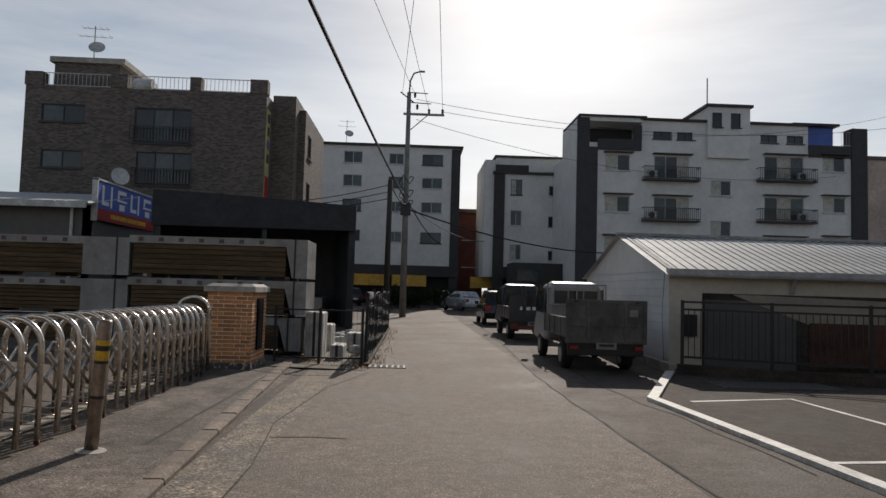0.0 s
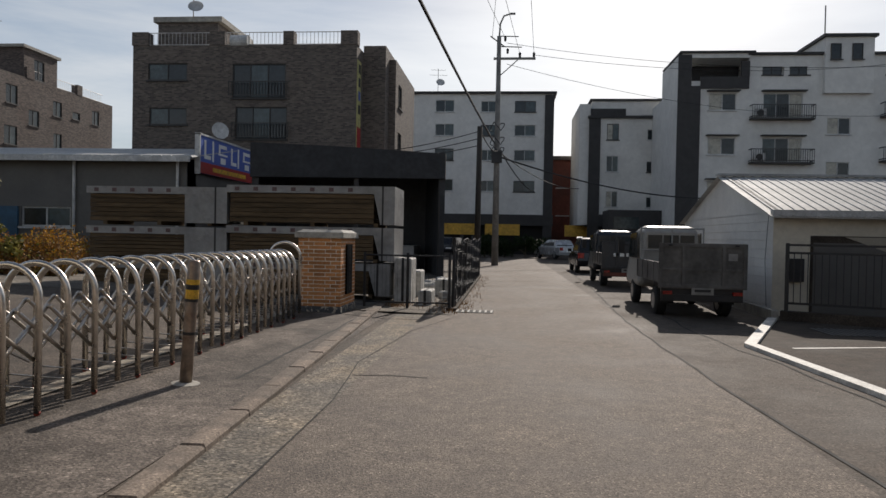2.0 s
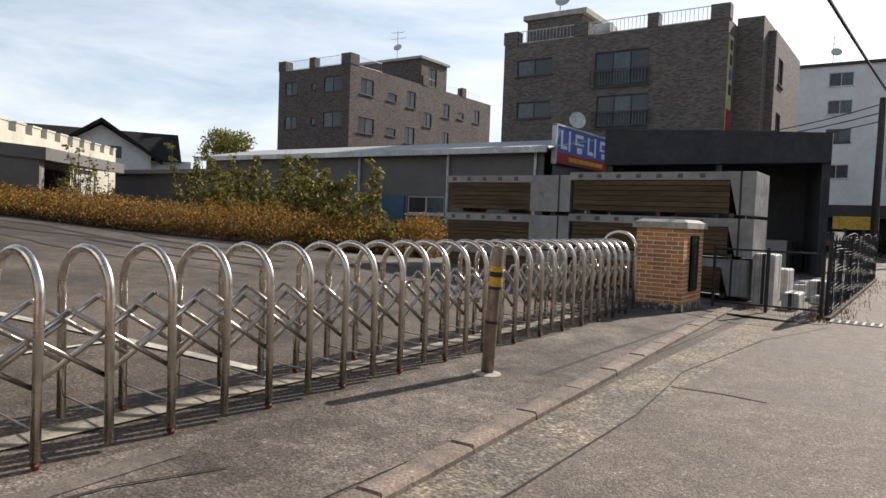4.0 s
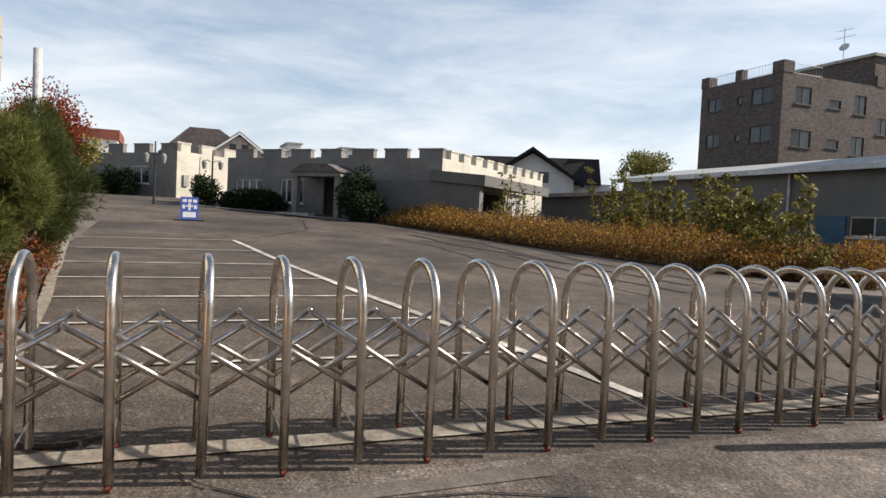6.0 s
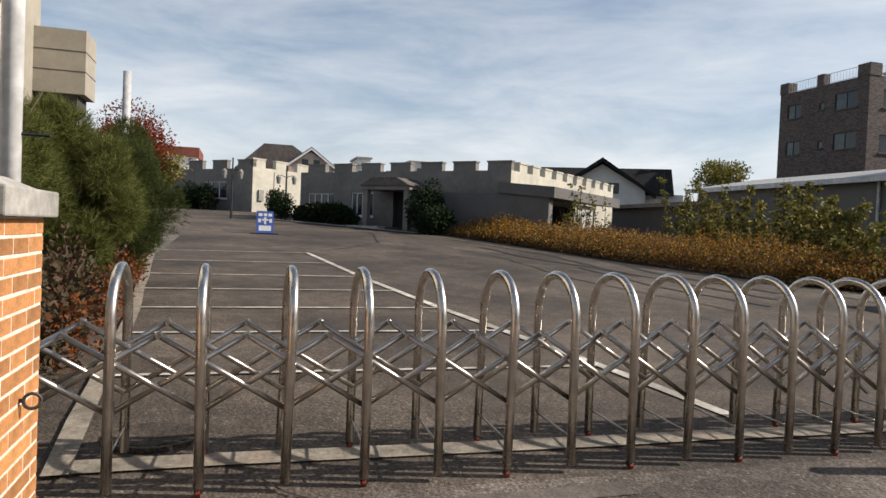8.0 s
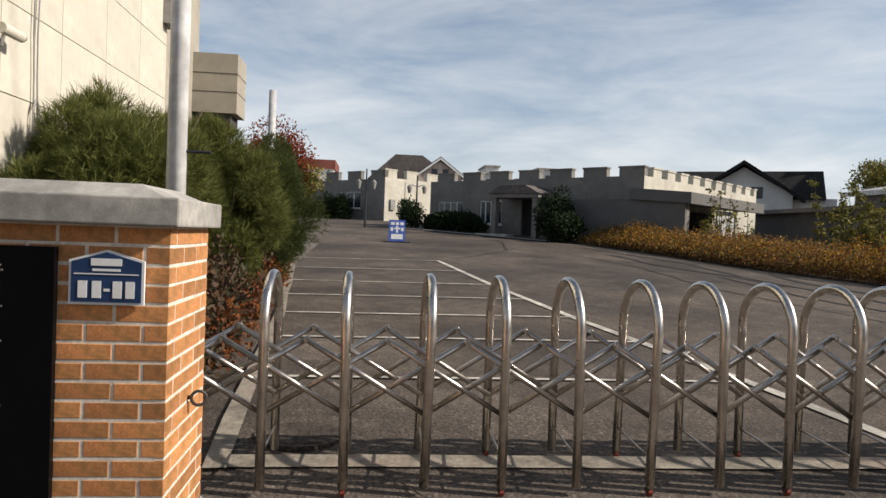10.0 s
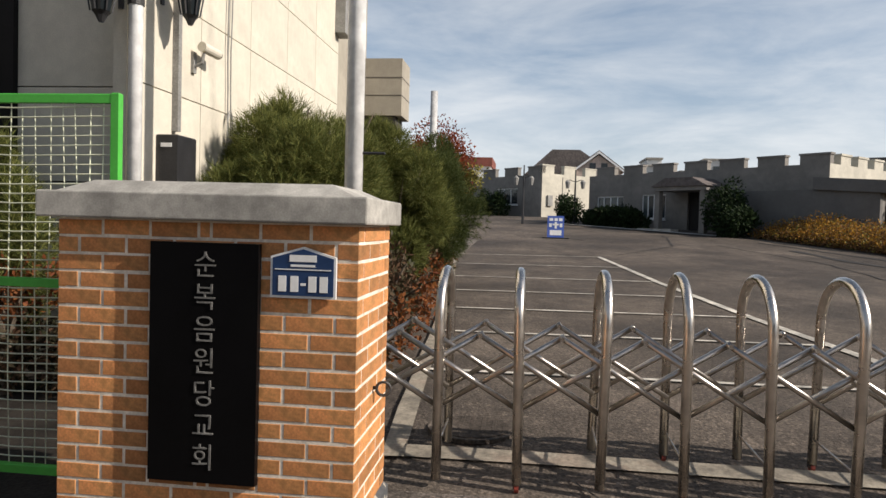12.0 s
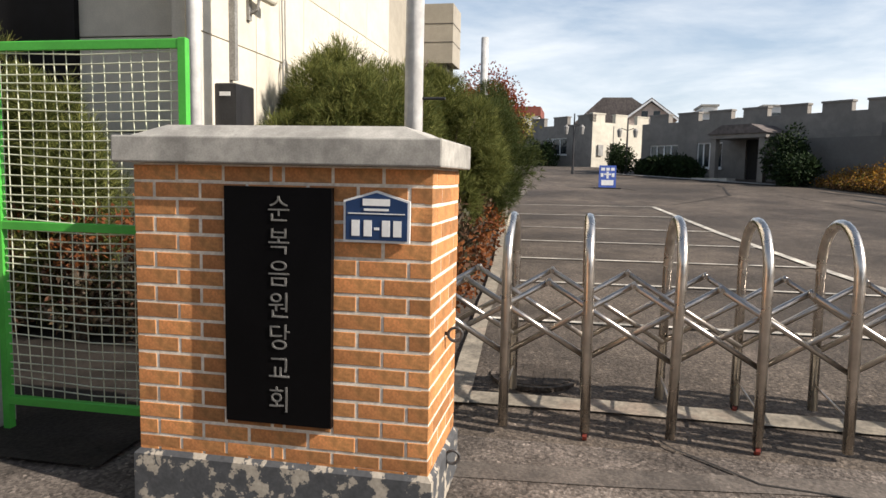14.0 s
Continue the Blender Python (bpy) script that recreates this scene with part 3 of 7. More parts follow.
# ---- gate pillars ----
def gate_pillar(X0, X1, Y0, Y1, Z0, Z1):
    """A brick pillar under a coped cap; its bricks run from both ends towards the middle."""
    p = thing("gate_pillar", "orange brick gate pillar with a concrete cap on a grey plinth", "gate pillar", "gate pillars")
    B().box(X0 + 0.0018, X1 - 0.0018, Y0 + 0.0018, Y1 - 0.0018, Z0, Z1).part("mortar_core", M_MORTAR, p, "pale mortar joints")
    B().cham(X0 - 0.02, X1 + 0.02, Y0 - 0.02, Y1 + 0.02, -0.1, Z0 - 0.002, 0.02).part("plinth", M_PLINTH, p, "grey painted plinth, peeling")
    cap = B().box(X0 - 0.06, X1 + 0.06, Y0 - 0.065, Y1 + 0.045, Z1 + 0.002, Z1 + 0.112)
    x0, x1, y0, y1 = X0 + 0.05, X1 - 0.05, Y0 + 0.13, Y1 - 0.13
    z0, z1 = Z1 + 0.111, Z1 + 0.162
    cap.add([(x0 - .09, y0 - .12, z0), (x1 + .09, y0 - .12, z0), (x1 + .09, y1 + .12, z0), (x0 - .09, y1 + .12, z0), (x0, y0, z1), (x1, y0, z1), (x1, y1, z1), (x0, y1, z1)],
            [(4, 5, 6, 7), (0, 1, 5, 4), (1, 2, 6, 5), (2, 3, 7, 6), (3, 0, 4, 7)])
    c = cap.part("cap", M_CAP, p, "weathered concrete cap")
    bv = c.modifiers.new("edge", "BEVEL")
    bv.width, bv.segments, bv.limit_method, bv.angle_limit = 0.008, 2, "ANGLE", radians(50)
    bl, j, ch = 0.21, 0.0125, 0.0735
    rows = round((Z1 - Z0) / ch) + 1
    zc = Z1 - (rows - 1) * ch
    cache = {}
    rng = random.Random(17)

    def brick(along, a, b, z, face, h):
        L = round(b - a, 3)
        key = (along, L, face, round(h, 3))
        if key not in cache:
            o = B().cham(-L / 2, L / 2, -h / 2, h / 2, -0.02, 0.013, 0.0025)
            o.v = [(v[2] * face, v[0], v[1]) if along == "y" else (v[0], v[2] * face, v[1]) for v in o.v]
            if (along == "y" and face < 0) or (along == "x" and face > 0):
                o.f = [q[::-1] for q in o.f]
            cache[key] = o.mesh("brick", M_BRICK)
        ob = new("brick", cache[key])
        ob.parent = p
        m = (a + b) / 2
        out = -0.0125 * face + rng.uniform(-0.0008, 0.001)
        zz = z + rng.gauss(0, 0.0009)
        ob.location = ((X1 if face > 0 else X0) + out, m, zz) if along == "y" else (m, (Y1 if face > 0 else Y0) + out, zz)
        ob.rotation_euler = (rng.gauss(0, 0.003), 0, 0) if along == "y" else (0, rng.gauss(0, 0.0025), 0)

    def course(lo, hi, r):
        """Joint places of one course: equal ends, the odd brick in the middle."""
        first = 0.093 if r % 2 == 0 else 0.198
        a, left, right = first, [lo], [hi]
        while lo + a < hi - a - 0.05:
            left.append(lo + a)
            right.append(hi - a)
            a += bl
        return left + right[::-1]

    for r in range(rows):
        z0_, z1_ = max(zc + (r - 1) * ch, Z0), zc + r * ch
        z = (z0_ + z1_) / 2
        for along, lo, hi, face in (("y", Y0, Y1, 1), ("x", X0, X1, 1), ("x", X0, X1, -1)):
            js = course(lo, hi, r if along == "y" else r + 1)
            for k in range(len(js) - 1):
                s_, e_ = js[k] + (j / 2 if k else 0), js[k + 1] - (j / 2 if k < len(js) - 2 else 0)
                if e_ - s_ > 0.02:
                    brick(along, s_, e_, z, face, z1_ - z0_ - j)
    return p


PX1 = -2.10
gate_pillar(-2.69, PX1, -1.325, -0.035, 0.267, 1.506)
gate_pillar(-3.5, -2.67, 12.62, 13.86, 0.20, 1.506)

# black name board with engraved letters, on the pillar
nb = thing("name_board", "black polished stone name board with engraved letters on the pillar", "name board")
BX = PX1 + 0.006
B().box(BX, BX + 0.03, -0.895, -0.435, 0.44, 1.42).part("slab", M_GLOSSBLACK, nb)
for i, ch in enumerate("순복음원당교회"):
    cu = bpy.data.curves.new("letter", "FONT")
    cu.offset = -0.0008
    cu.body, cu.size, cu.extrude, cu.align_x, cu.align_y = ch, 0.118, 0.0035, "CENTER", "CENTER"
    cu.materials.append(M_LETTER)
    tmp = bpy.data.objects.new("tmp", cu)
    scene.collection.objects.link(tmp)
    bpy.context.view_layer.update()
    me = bpy.data.meshes.new_from_object(tmp.evaluated_get(bpy.context.evaluated_depsgraph_get()))
    bpy.data.objects.remove(tmp)
    lt = new("letter", me)
    lt.parent = nb
    lt.matrix_local = pose(BX + 0.031, -0.657, 1.325 - i * 0.131, 90, 0, 90) @ Matrix.Diagonal((0.92, 1.0, 1, 1))
np_ = thing("address_plate", "small blue enamel house plate with white rim, on the pillar", "plate")
pent = [(-0.135, -0.10), (0.135, -0.10), (0.135, 0.065), (0.0, 0.105), (-0.135, 0.065)]
oP = (PX1 + 0.008, -0.255, 1.31)
fix(B().prism(pent, oP, (0, 1, 0), (1, 0, 0), 0.014).part("rim", M_WHITE, np_, "white rim"))
fix(B().prism([(a * 0.93, c * 0.91) for a, c in pent], (oP[0] + 0.013, oP[1], oP[2]), (0, 1, 0), (1, 0, 0), 0.004).part("field", M_BLUE, np_, "dark blue field"))
for a0, a1, c0, c1 in ((-0.115, 0.115, 0.012, 0.016), (-0.055, 0.055, 0.045, 0.072), (-0.05, 0.05, 0.025, 0.034), (-0.1, -0.068, -0.075, -0.012), (-0.05, -0.018, -0.075, -0.012), (-0.008, 0.012, -0.05, -0.04), (0.024, 0.056, -0.075, -0.012), (0.07, 0.102, -0.075, -0.012)):
    B().box(oP[0] + 0.0165, oP[0] + 0.0195, oP[1] + a0, oP[1] + a1, oP[2] + c0, oP[2] + c1).part("bar", M_WHITE, np_)
copy_thing(nb, pose(-0.57, 13.9, -0.03))
for zz in (0.785, 0.225):
    rg = thing("iron_ring", "rusty iron ring fixed to the pillar side", "ring", "rings on the pillar")
    b = B().tube([(-2.42 + 0.012 * math.sin(a * 0.5), 0.012 + 0.03 * math.cos(a), zz + 0.03 * math.sin(a)) for a in [k * math.pi / 8 for k in range(17)]], 0.007, 6)
    b.part("ring", M_DKALU, rg)
    B().tube([(-2.42, -0.06, zz), (-2.42, -0.016, zz)], 0.009, 6).part("eye_bolt", M_DKALU, rg)


# ---- folding gate ----
GX0, GX1 = -3.19, -3.75
gate = thing("folding_gate", "stainless steel folding gate of arched hoops and scissor bars", "gate")


def hoop_y(i):
    return 0.158 + 0.4508 * i - 0.00285 * i * i


def gate_lift(y):
    return 0.004 * min(max(y, 0), 6)


HOOPS = 32
zb = 0.11
arch = [(GX0, 0, zb), (GX0, 0, zb + 0.875)]
cxm, rad = (GX0 + GX1) / 2, (GX0 - GX1) / 2
arch += [(cxm + rad * math.cos(a), 0, zb + 0.885 + 0.262 * math.sin(a)) for a in [k * math.pi / 16 for k in range(0, 17)]]
arch += [(GX1, 0, zb + 0.875), (GX1, 0, zb + 0.04)]
hoop_me = B().tube(arch, 0.0275, 12).mesh("hoop", M_STEEL, True)
rod_me = B().tube([(GX0, 0, zb + 0.17), (GX1, 0, zb + 0.19)], 0.007, 5).mesh("tie_rod", M_STEEL_DULL, True)
cast_me = B().tube([(0, -0.012, 0), (0, 0.012, 0)], 0.026, 12).mesh("castor", M_CASTOR)
fork_me = B().box(-0.018, 0.018, -0.02, 0.02, 0.02, 0.06).mesh("castor_fork", M_DKALU)
pin_me = B().tube([(-0.03, 0, 0), (0.035, 0, 0)], 0.014, 8).mesh("pivot", M_STEEL)
for i in range(HOOPS):
    y = hoop_y(i)
    tilt = 0.9 * math.sin(i * 2.17)
    h = new("hoop", hoop_me)
    h.parent = gate
    h.matrix_local = pose(0, y, gate_lift(y), tilt, 0, 0)
    r = new("tie_rod", rod_me)
    r.parent = gate
    r.location = (0, y, gate_lift(y))
    if i % 2:
        for gx_ in (GX0, GX1):
            for nm, me in (("castor", cast_me), ("castor_fork", fork_me)):
                o = new(nm, me)
                o.parent = h
                o.location = (gx_, 0, (zb - 0.022 if nm == "castor" else zb - 0.045) + (0.04 if gx_ == GX1 else 0))
for px, dz in ((GX0 - 0.045, 0.0), (GX1 + 0.045, 0.005)):
    for i in range(-2, HOOPS):
        for sgn in (1, -1):
            y0 = (hoop_y(i) + hoop_y(i + 1)) / 2
            y1 = hoop_y(i + 2) if sgn > 0 else hoop_y(i - 1)
            z0, z1 = zb + 0.802 + dz + gate_lift(y0), zb + 0.398 + dz + gate_lift(y1)
            xo = px + 0.012 * sgn
            f = 1.0
            if y1 > 11.6:
                f = max((11.6 - y0) / (y1 - y0), 0.2)
            if y1 < -0.8:
                f = max((y0 + 0.8) / (y0 - y1), 0.05)
            if y0 < -0.7 or y0 > 11.55:
                continue
            B().tube([(xo, y0 - 0.015 * sgn, z0 + 0.012), (xo, y0 + (y1 - y0) * f, z0 + (z1 - z0) * f)], 0.0165, 6).part("scissor_bar", M_STEEL_DULL, gate, smooth=True)
            if sgn > 0:
                o = new("pivot", pin_me)
                o.parent = gate
                o.location = (px, y0, z0)
B().tube([(v[0], 11.72, v[2] + (0.16 if v[2] > 0.5 else 0.05)) for v in arch], 0.03, 10).part("end_arch", M_STEEL, gate, smooth=True)

bol = thing("bollard", "leaning steel bollard with yellow and black bands", "bollard", at=(-2.66, 6.22, 0.05))
bol.rotation_euler = (0, radians(3.5), 0)
B().tube([(0, 0, 0), (0, 0, 0.3), (0, 0, 1.22), (0, 0, 1.24)], [0.062, 0.06, 0.06, 0.05], 16).part("post", M_BOLLARD, bol, "stained steel post", True)
for z0, z1, mm, nm in ((0.83, 0.86, M_BLACK, "black_band"), (0.86, 0.95, M_YELLOW, "yellow_band"), (0.95, 1.0, M_BLACK, "black_band"), (1.0, 1.05, M_YELLOW, "yellow_band"), (0.5, 0.53, M_BLACK, "black_band")):
    B().tube([(0, 0, z0), (0, 0, z1)], 0.0635, 16).part(nm, mm, bol, smooth=False)
B().tube([(0, 0, -0.03), (0, 0, 0.015), (0, 0, 0.03)], [0.15, 0.14, 0.07], 14).part("footing", M_CONC, bol, "pale concrete footing")


# ---- walls with windows ----
def wall_pieces(b, o, u, n, W, H, holes, t=0.25):
    """One connected wall from corner o along u, outward normal n, W by H, with rectangular holes (a0, a1, c0, c1)."""
    o, u, n = Vector(o), Vector(u), Vector(n)
    clip = lambda v, m: round(min(max(v, 0), m), 4)
    xs = sorted({0.0, round(W, 4), *[clip(h[k], W) for h in holes for k in (0, 1)]})
    zs = sorted({0.0, round(H, 4), *[clip(h[k], H) for h in holes for k in (2, 3)]})
    ids = {}

    def node(i, k, back):
        if (i, k, back) not in ids:
            ids[(i, k, back)] = len(b.v)
            b.v.append(tuple(o + u * xs[i] - n * (t if back else 0) + Vector((0, 0, zs[k]))))
        return ids[(i, k, back)]

    def solid(i, k):
        if not (0 <= i < len(xs) - 1 and 0 <= k < len(zs) - 1):
            return False
        x, z = (xs[i] + xs[i + 1]) / 2, (zs[k] + zs[k + 1]) / 2
        return not any(h[0] < x < h[1] and h[2] < z < h[3] for h in holes)

    for i in range(len(xs) - 1):
        for k in range(len(zs) - 1):
            if not solid(i, k):
                continue
            for back in (0, 1):
                q = (node(i, k, back), node(i + 1, k, back), node(i + 1, k + 1, back), node(i, k + 1, back))
                b.f.append(q[::-1] if back else q)
            for di, dk, p, q in ((-1, 0, (i, k), (i, k + 1)), (1, 0, (i + 1, k + 1), (i + 1, k)), (0, -1, (i + 1, k), (i, k)), (0, 1, (i, k + 1), (i + 1, k + 1))):
                if not solid(i + di, k + dk):
                    b.f.append((node(*p, 0), node(*q, 0), node(*q, 1), node(*p, 1)))


def weld(ob):
    bm = bmesh.new()
    bm.from_mesh(ob.data)
    bmesh.ops.remove_doubles(bm, verts=bm.verts, dist=0.001)
    bmesh.ops.recalc_face_normals(bm, faces=bm.faces)
    bm.to_mesh(ob.data)
    bm.free()
    return ob


def window(parent, o, u, n, a0, a1, c0, c1, fr, pane, leaves=2, awning=False, name="window"):
    w = B()
    k = 0.06
    pw = (a1 - a0) / leaves
    lights = [(i * pw + (k if i == 0 else k / 2), (i + 1) * pw - (k if i == leaves - 1 else k / 2), k, c1 - c0 - k) for i in range(leaves)]
    wall_pieces(w, Vector(o) + Vector(u) * a0 - Vector(n) * 0.06 + Vector((0, 0, c0)), u, n, a1 - a0, c1 - c0, lights, 0.08)
    wo = weld(w.part(name, fr, parent))
    for i in range(leaves):
        s, e = a0 + (a1 - a0) * i / leaves, a0 + (a1 - a0) * (i + 1) / leaves
        mm = pane[i % len(pane)] if isinstance(pane, (list, tuple)) else pane
        B().obox(o, u, n, (s + 0.01, e - 0.01), (-0.12, -0.1), (c0 + 0.01, c1 - 0.01)).part("pane", mm, wo)
    B().obox(o, u, n, (a0 - 0.08, a1 + 0.08), (0.0, 0.09), (c0 - 0.09, c0)).part("sill", fr, wo)
    if awning:
        B().obox(o, u, n, (a0 - 0.15, a1 + 0.2), (0.0, 0.45), (c1 + 0.12, c1 + 0.2)).part("canopy", M_DKALU, wo)
    return wo


def balcony(parent, o, u, n, a0, a1, c0, c1, ac_at):
    h = 0.95
    bal = B().obox(o, u, n, (a0, a1), (0, 0.7), (c0 - 0.12, c0)).part("balcony", M_DKALU, parent)
    g = B()
    for z in (c0 + 0.08, c0 + h):
        g.obox(o, u, n, (a0, a1), (0.64, 0.7), (z, z + 0.06))
        for s in (a0, a1 - 0.05):
            g.obox(o, u, n, (s, s + 0.05), (0, 0.7), (z, z + 0.06))
    k = int((a1 - a0) / 0.16)
    for i in range(k + 1):
        s = a0 + (a1 - a0 - 0.03) * i / k
        g.obox(o, u, n, (s, s + 0.03), (0.655, 0.685), (c0, c0 + h))
    g.part("railing", M_DKALU, bal)
    ac = B().obox(o, u, n, (ac_at, ac_at + 0.8), (0.2, 0.52), (c0 + 0.05, c0 + 0.7)).part("air_conditioner", M_ALU, bal, "white outdoor air conditioner")
    c = Vector(o) + Vector(u) * (ac_at + 0.35) + Vector(n) * 0.53 + Vector((0, 0, c0 + 0.38))
    B().tube([c, c + Vector(n) * 0.02], 0.25, 14).part("fan_grille", M_DKALU, ac)
    return bal


def roof_rail(parent, p, q, z, h=0.75, step=0.22):
    b = B()
    p, q = Vector((*p, z)), Vector((*q, z))
    L = (q - p).length
    for zz in (0.08, h):
        b.tube([p + Vector((0, 0, zz)), q + Vector((0, 0, zz))], 0.025, 5)
    for i in range(int(L / step) + 1):
        s = p + (q - p) * min(i * step / L, 1)
        b.tube([s, s + Vector((0, 0, h))], 0.014, 4)
    return b.part("roof_railing", M_RAIL, parent)


def antenna(at, h, dish=True, label="rooftop aerial with dish"):
    a = thing("aerial", label, "aerial", "rooftop aerials", at=at)
    b = B().tube([(0, 0, 0), (0, 0, h)], 0.03, 6)
    for k, w in ((0.95, 0.7), (0.75, 0.9)):
        b.tube([(-w, 0, h * k), (w, 0.2, h * k)], 0.015, 4)
        for i in range(5):
            x = -w + 2 * w * i / 4
            b.tube([(x, -0.25, h * k), (x, 0.3, h * k + 0.05)], 0.012, 4)
    b.part("mast", M_GREY, a)
    if dish:
        d = B()
        c = Vector((0.25, -0.2, h * 0.42))
        nrm = Vector((0.2, -0.8, 0.5)).normalized()
        s = nrm.cross(Vector((0, 0, 1))).normalized()
        t = s.cross(nrm)
        for ring, (rr, dd) in enumerate(((0.45, 0.12), (0.3, 0.04), (0.02, 0))):
            for i in range(14):
                an = 2 * math.pi * i / 14
                d.v.append(tuple(c + (s * math.cos(an) + t * math.sin(an)) * rr + nrm * dd))
        for ring in range(2):
            for i in range(14):
                j = (i + 1) % 14
                d.f.append((ring * 14 + i, ring * 14 + j, ring * 14 + 14 + j, ring * 14 + 14 + i))
        d.part("dish", M_ALU, a, "white satellite dish")
    return a


XA, YA = Vector((1, 0, 0)), Vector((0, 1, 0))


def stone_block(label):
    """The dark split-stone block of flats beyond the timber yard."""
    h = thing("apartment_building", label, "building")
    o, n = (-20.9, 37.4, 0), (0, -1, 0)
    big = [(5.85, 8.9, 9.15, 11.05), (6.05, 9.0, 6.85, 8.65), (0.9, 3.2, 10.15, 11.1), (1.0, 3.2, 7.65, 8.6)]
    W = B()
    wall_pieces(W, o, XA, n, 12.9, 12.1, big)
    weld(W.part("wall", M_BRK, h))
    for k, (a0, a1, c0, c1) in enumerate(big):
        window(h, o, XA, n, a0, a1, c0, c1, M_DKALU, [M_GLASSDK, M_GLASS, M_GLASSDK] if k < 2 else [M_GLASS, M_GLASSDK], 3 if k < 2 else 2)
        if k < 2:
            g = B()
            for z in (c0 + 0.1, c0 + 0.85):
                g.obox(o, XA, n, (a0 - 0.15, a1 + 0.15), (0.2, 0.25), (z, z + 0.05))
            for i in range(20):
                s = a0 - 0.15 + (a1 - a0 + 0.27) * i / 19
                g.obox(o, XA, n, (s, s + 0.03), (0.2, 0.24), (c0 + 0.1, c0 + 0.9))
            g.part("window_guard", M_DKALU, h)
    side = B()
    wall_pieces(side, (-7.995, 37.405, 0), YA, (1, 0, 0), 1.8, 12.1, [])
    weld(side.part("wall", M_BRK, h))
    B().box(-20.895, -20.6, 37.7, 45, 0, 12.1).part("wall", M_BRK, h)
    B().box(-20.8, -8.1, 37.6, 45, 11.85, 12.0).part("roof", M_CONC, h)
    B().box(-20.8, -8.1, 44.75, 45, 0, 12.1).part("wall", M_BRK, h)
    for x0, x1 in ((-20.95, -20.0), (-12.15, -11.55), (-8.9, -7.95), (-16.4, -15.5)):
        B().box(x0, x1, 37.35, 37.95, 12.1, 12.85).part("parapet_pier", M_BRK, h)
    B().box(-20.0, -16.4, 38.5, 43, 12.1, 13.7).part("stair_hut", M_BRK, h)
    B().box(-20.2, -16.1, 38.3, 43.2, 13.7, 14.0).part("hut_roof", M_CONC, h)
    roof_rail(h, (-15.5, 37.6), (-12.15, 37.6), 12.1)
    roof_rail(h, (-11.55, 37.6), (-8.9, 37.6), 12.1)
    roof_rail(h, (-20.0, 37.6), (-16.4, 37.6), 12.1)
    B().tube([(-15.2, 37.6, 12.35), (-14.2, 37.6, 12.35)], 0.35, 14).part("water_tank", M_ALU, h)
    B().box(-8.0, -6.7, 39.2, 45, 0, 12.5).part("wing_wall", M_BRK, h)
    ws = B()
    wall_pieces(ws, (-6.3, 40.4, 0), YA, (1, 0, 0), 8, 12.0, [(1, 2.4, 9.4, 10.8), (1, 2.4, 6.5, 7.9)])
    weld(ws.part("wing_side", M_BRK, h))
    B().box(-6.75, -6.552, 40.4, 45, 0, 12.0).part("wing_wall", M_BRK, h)
    for c in (9.4, 6.5):
        window(h, (-6.3, 40.4, 0), YA, (1, 0, 0), 1, 2.4, c, c + 1.4, M_DKALU, M_GLASSDK)
    sg = thing("hanging_banner", "tall yellow and red vertical banner on the building corner", "banner")
    B().box(-8.0, -7.95, 37.5, 38.4, 6.1, 11.3).part("sheet", M_BANNER, sg)
    B().box(-7.948, -7.94, 37.5, 38.4, 6.1, 7.6).part("lower_field", M_REDSIGN, sg)
    for i in range(4):
        B().box(-7.938, -7.93, 37.7, 38.2, 10.6 - i * 0.75, 11.1 - i * 0.75).part("bar", M_BLACK if i != 2 else M_SIGNBLUE, sg)
    antenna((-18.6, 40, 14.0), 2.4)
    return h


stone_block("dark split-stone apartment building with roof railings")


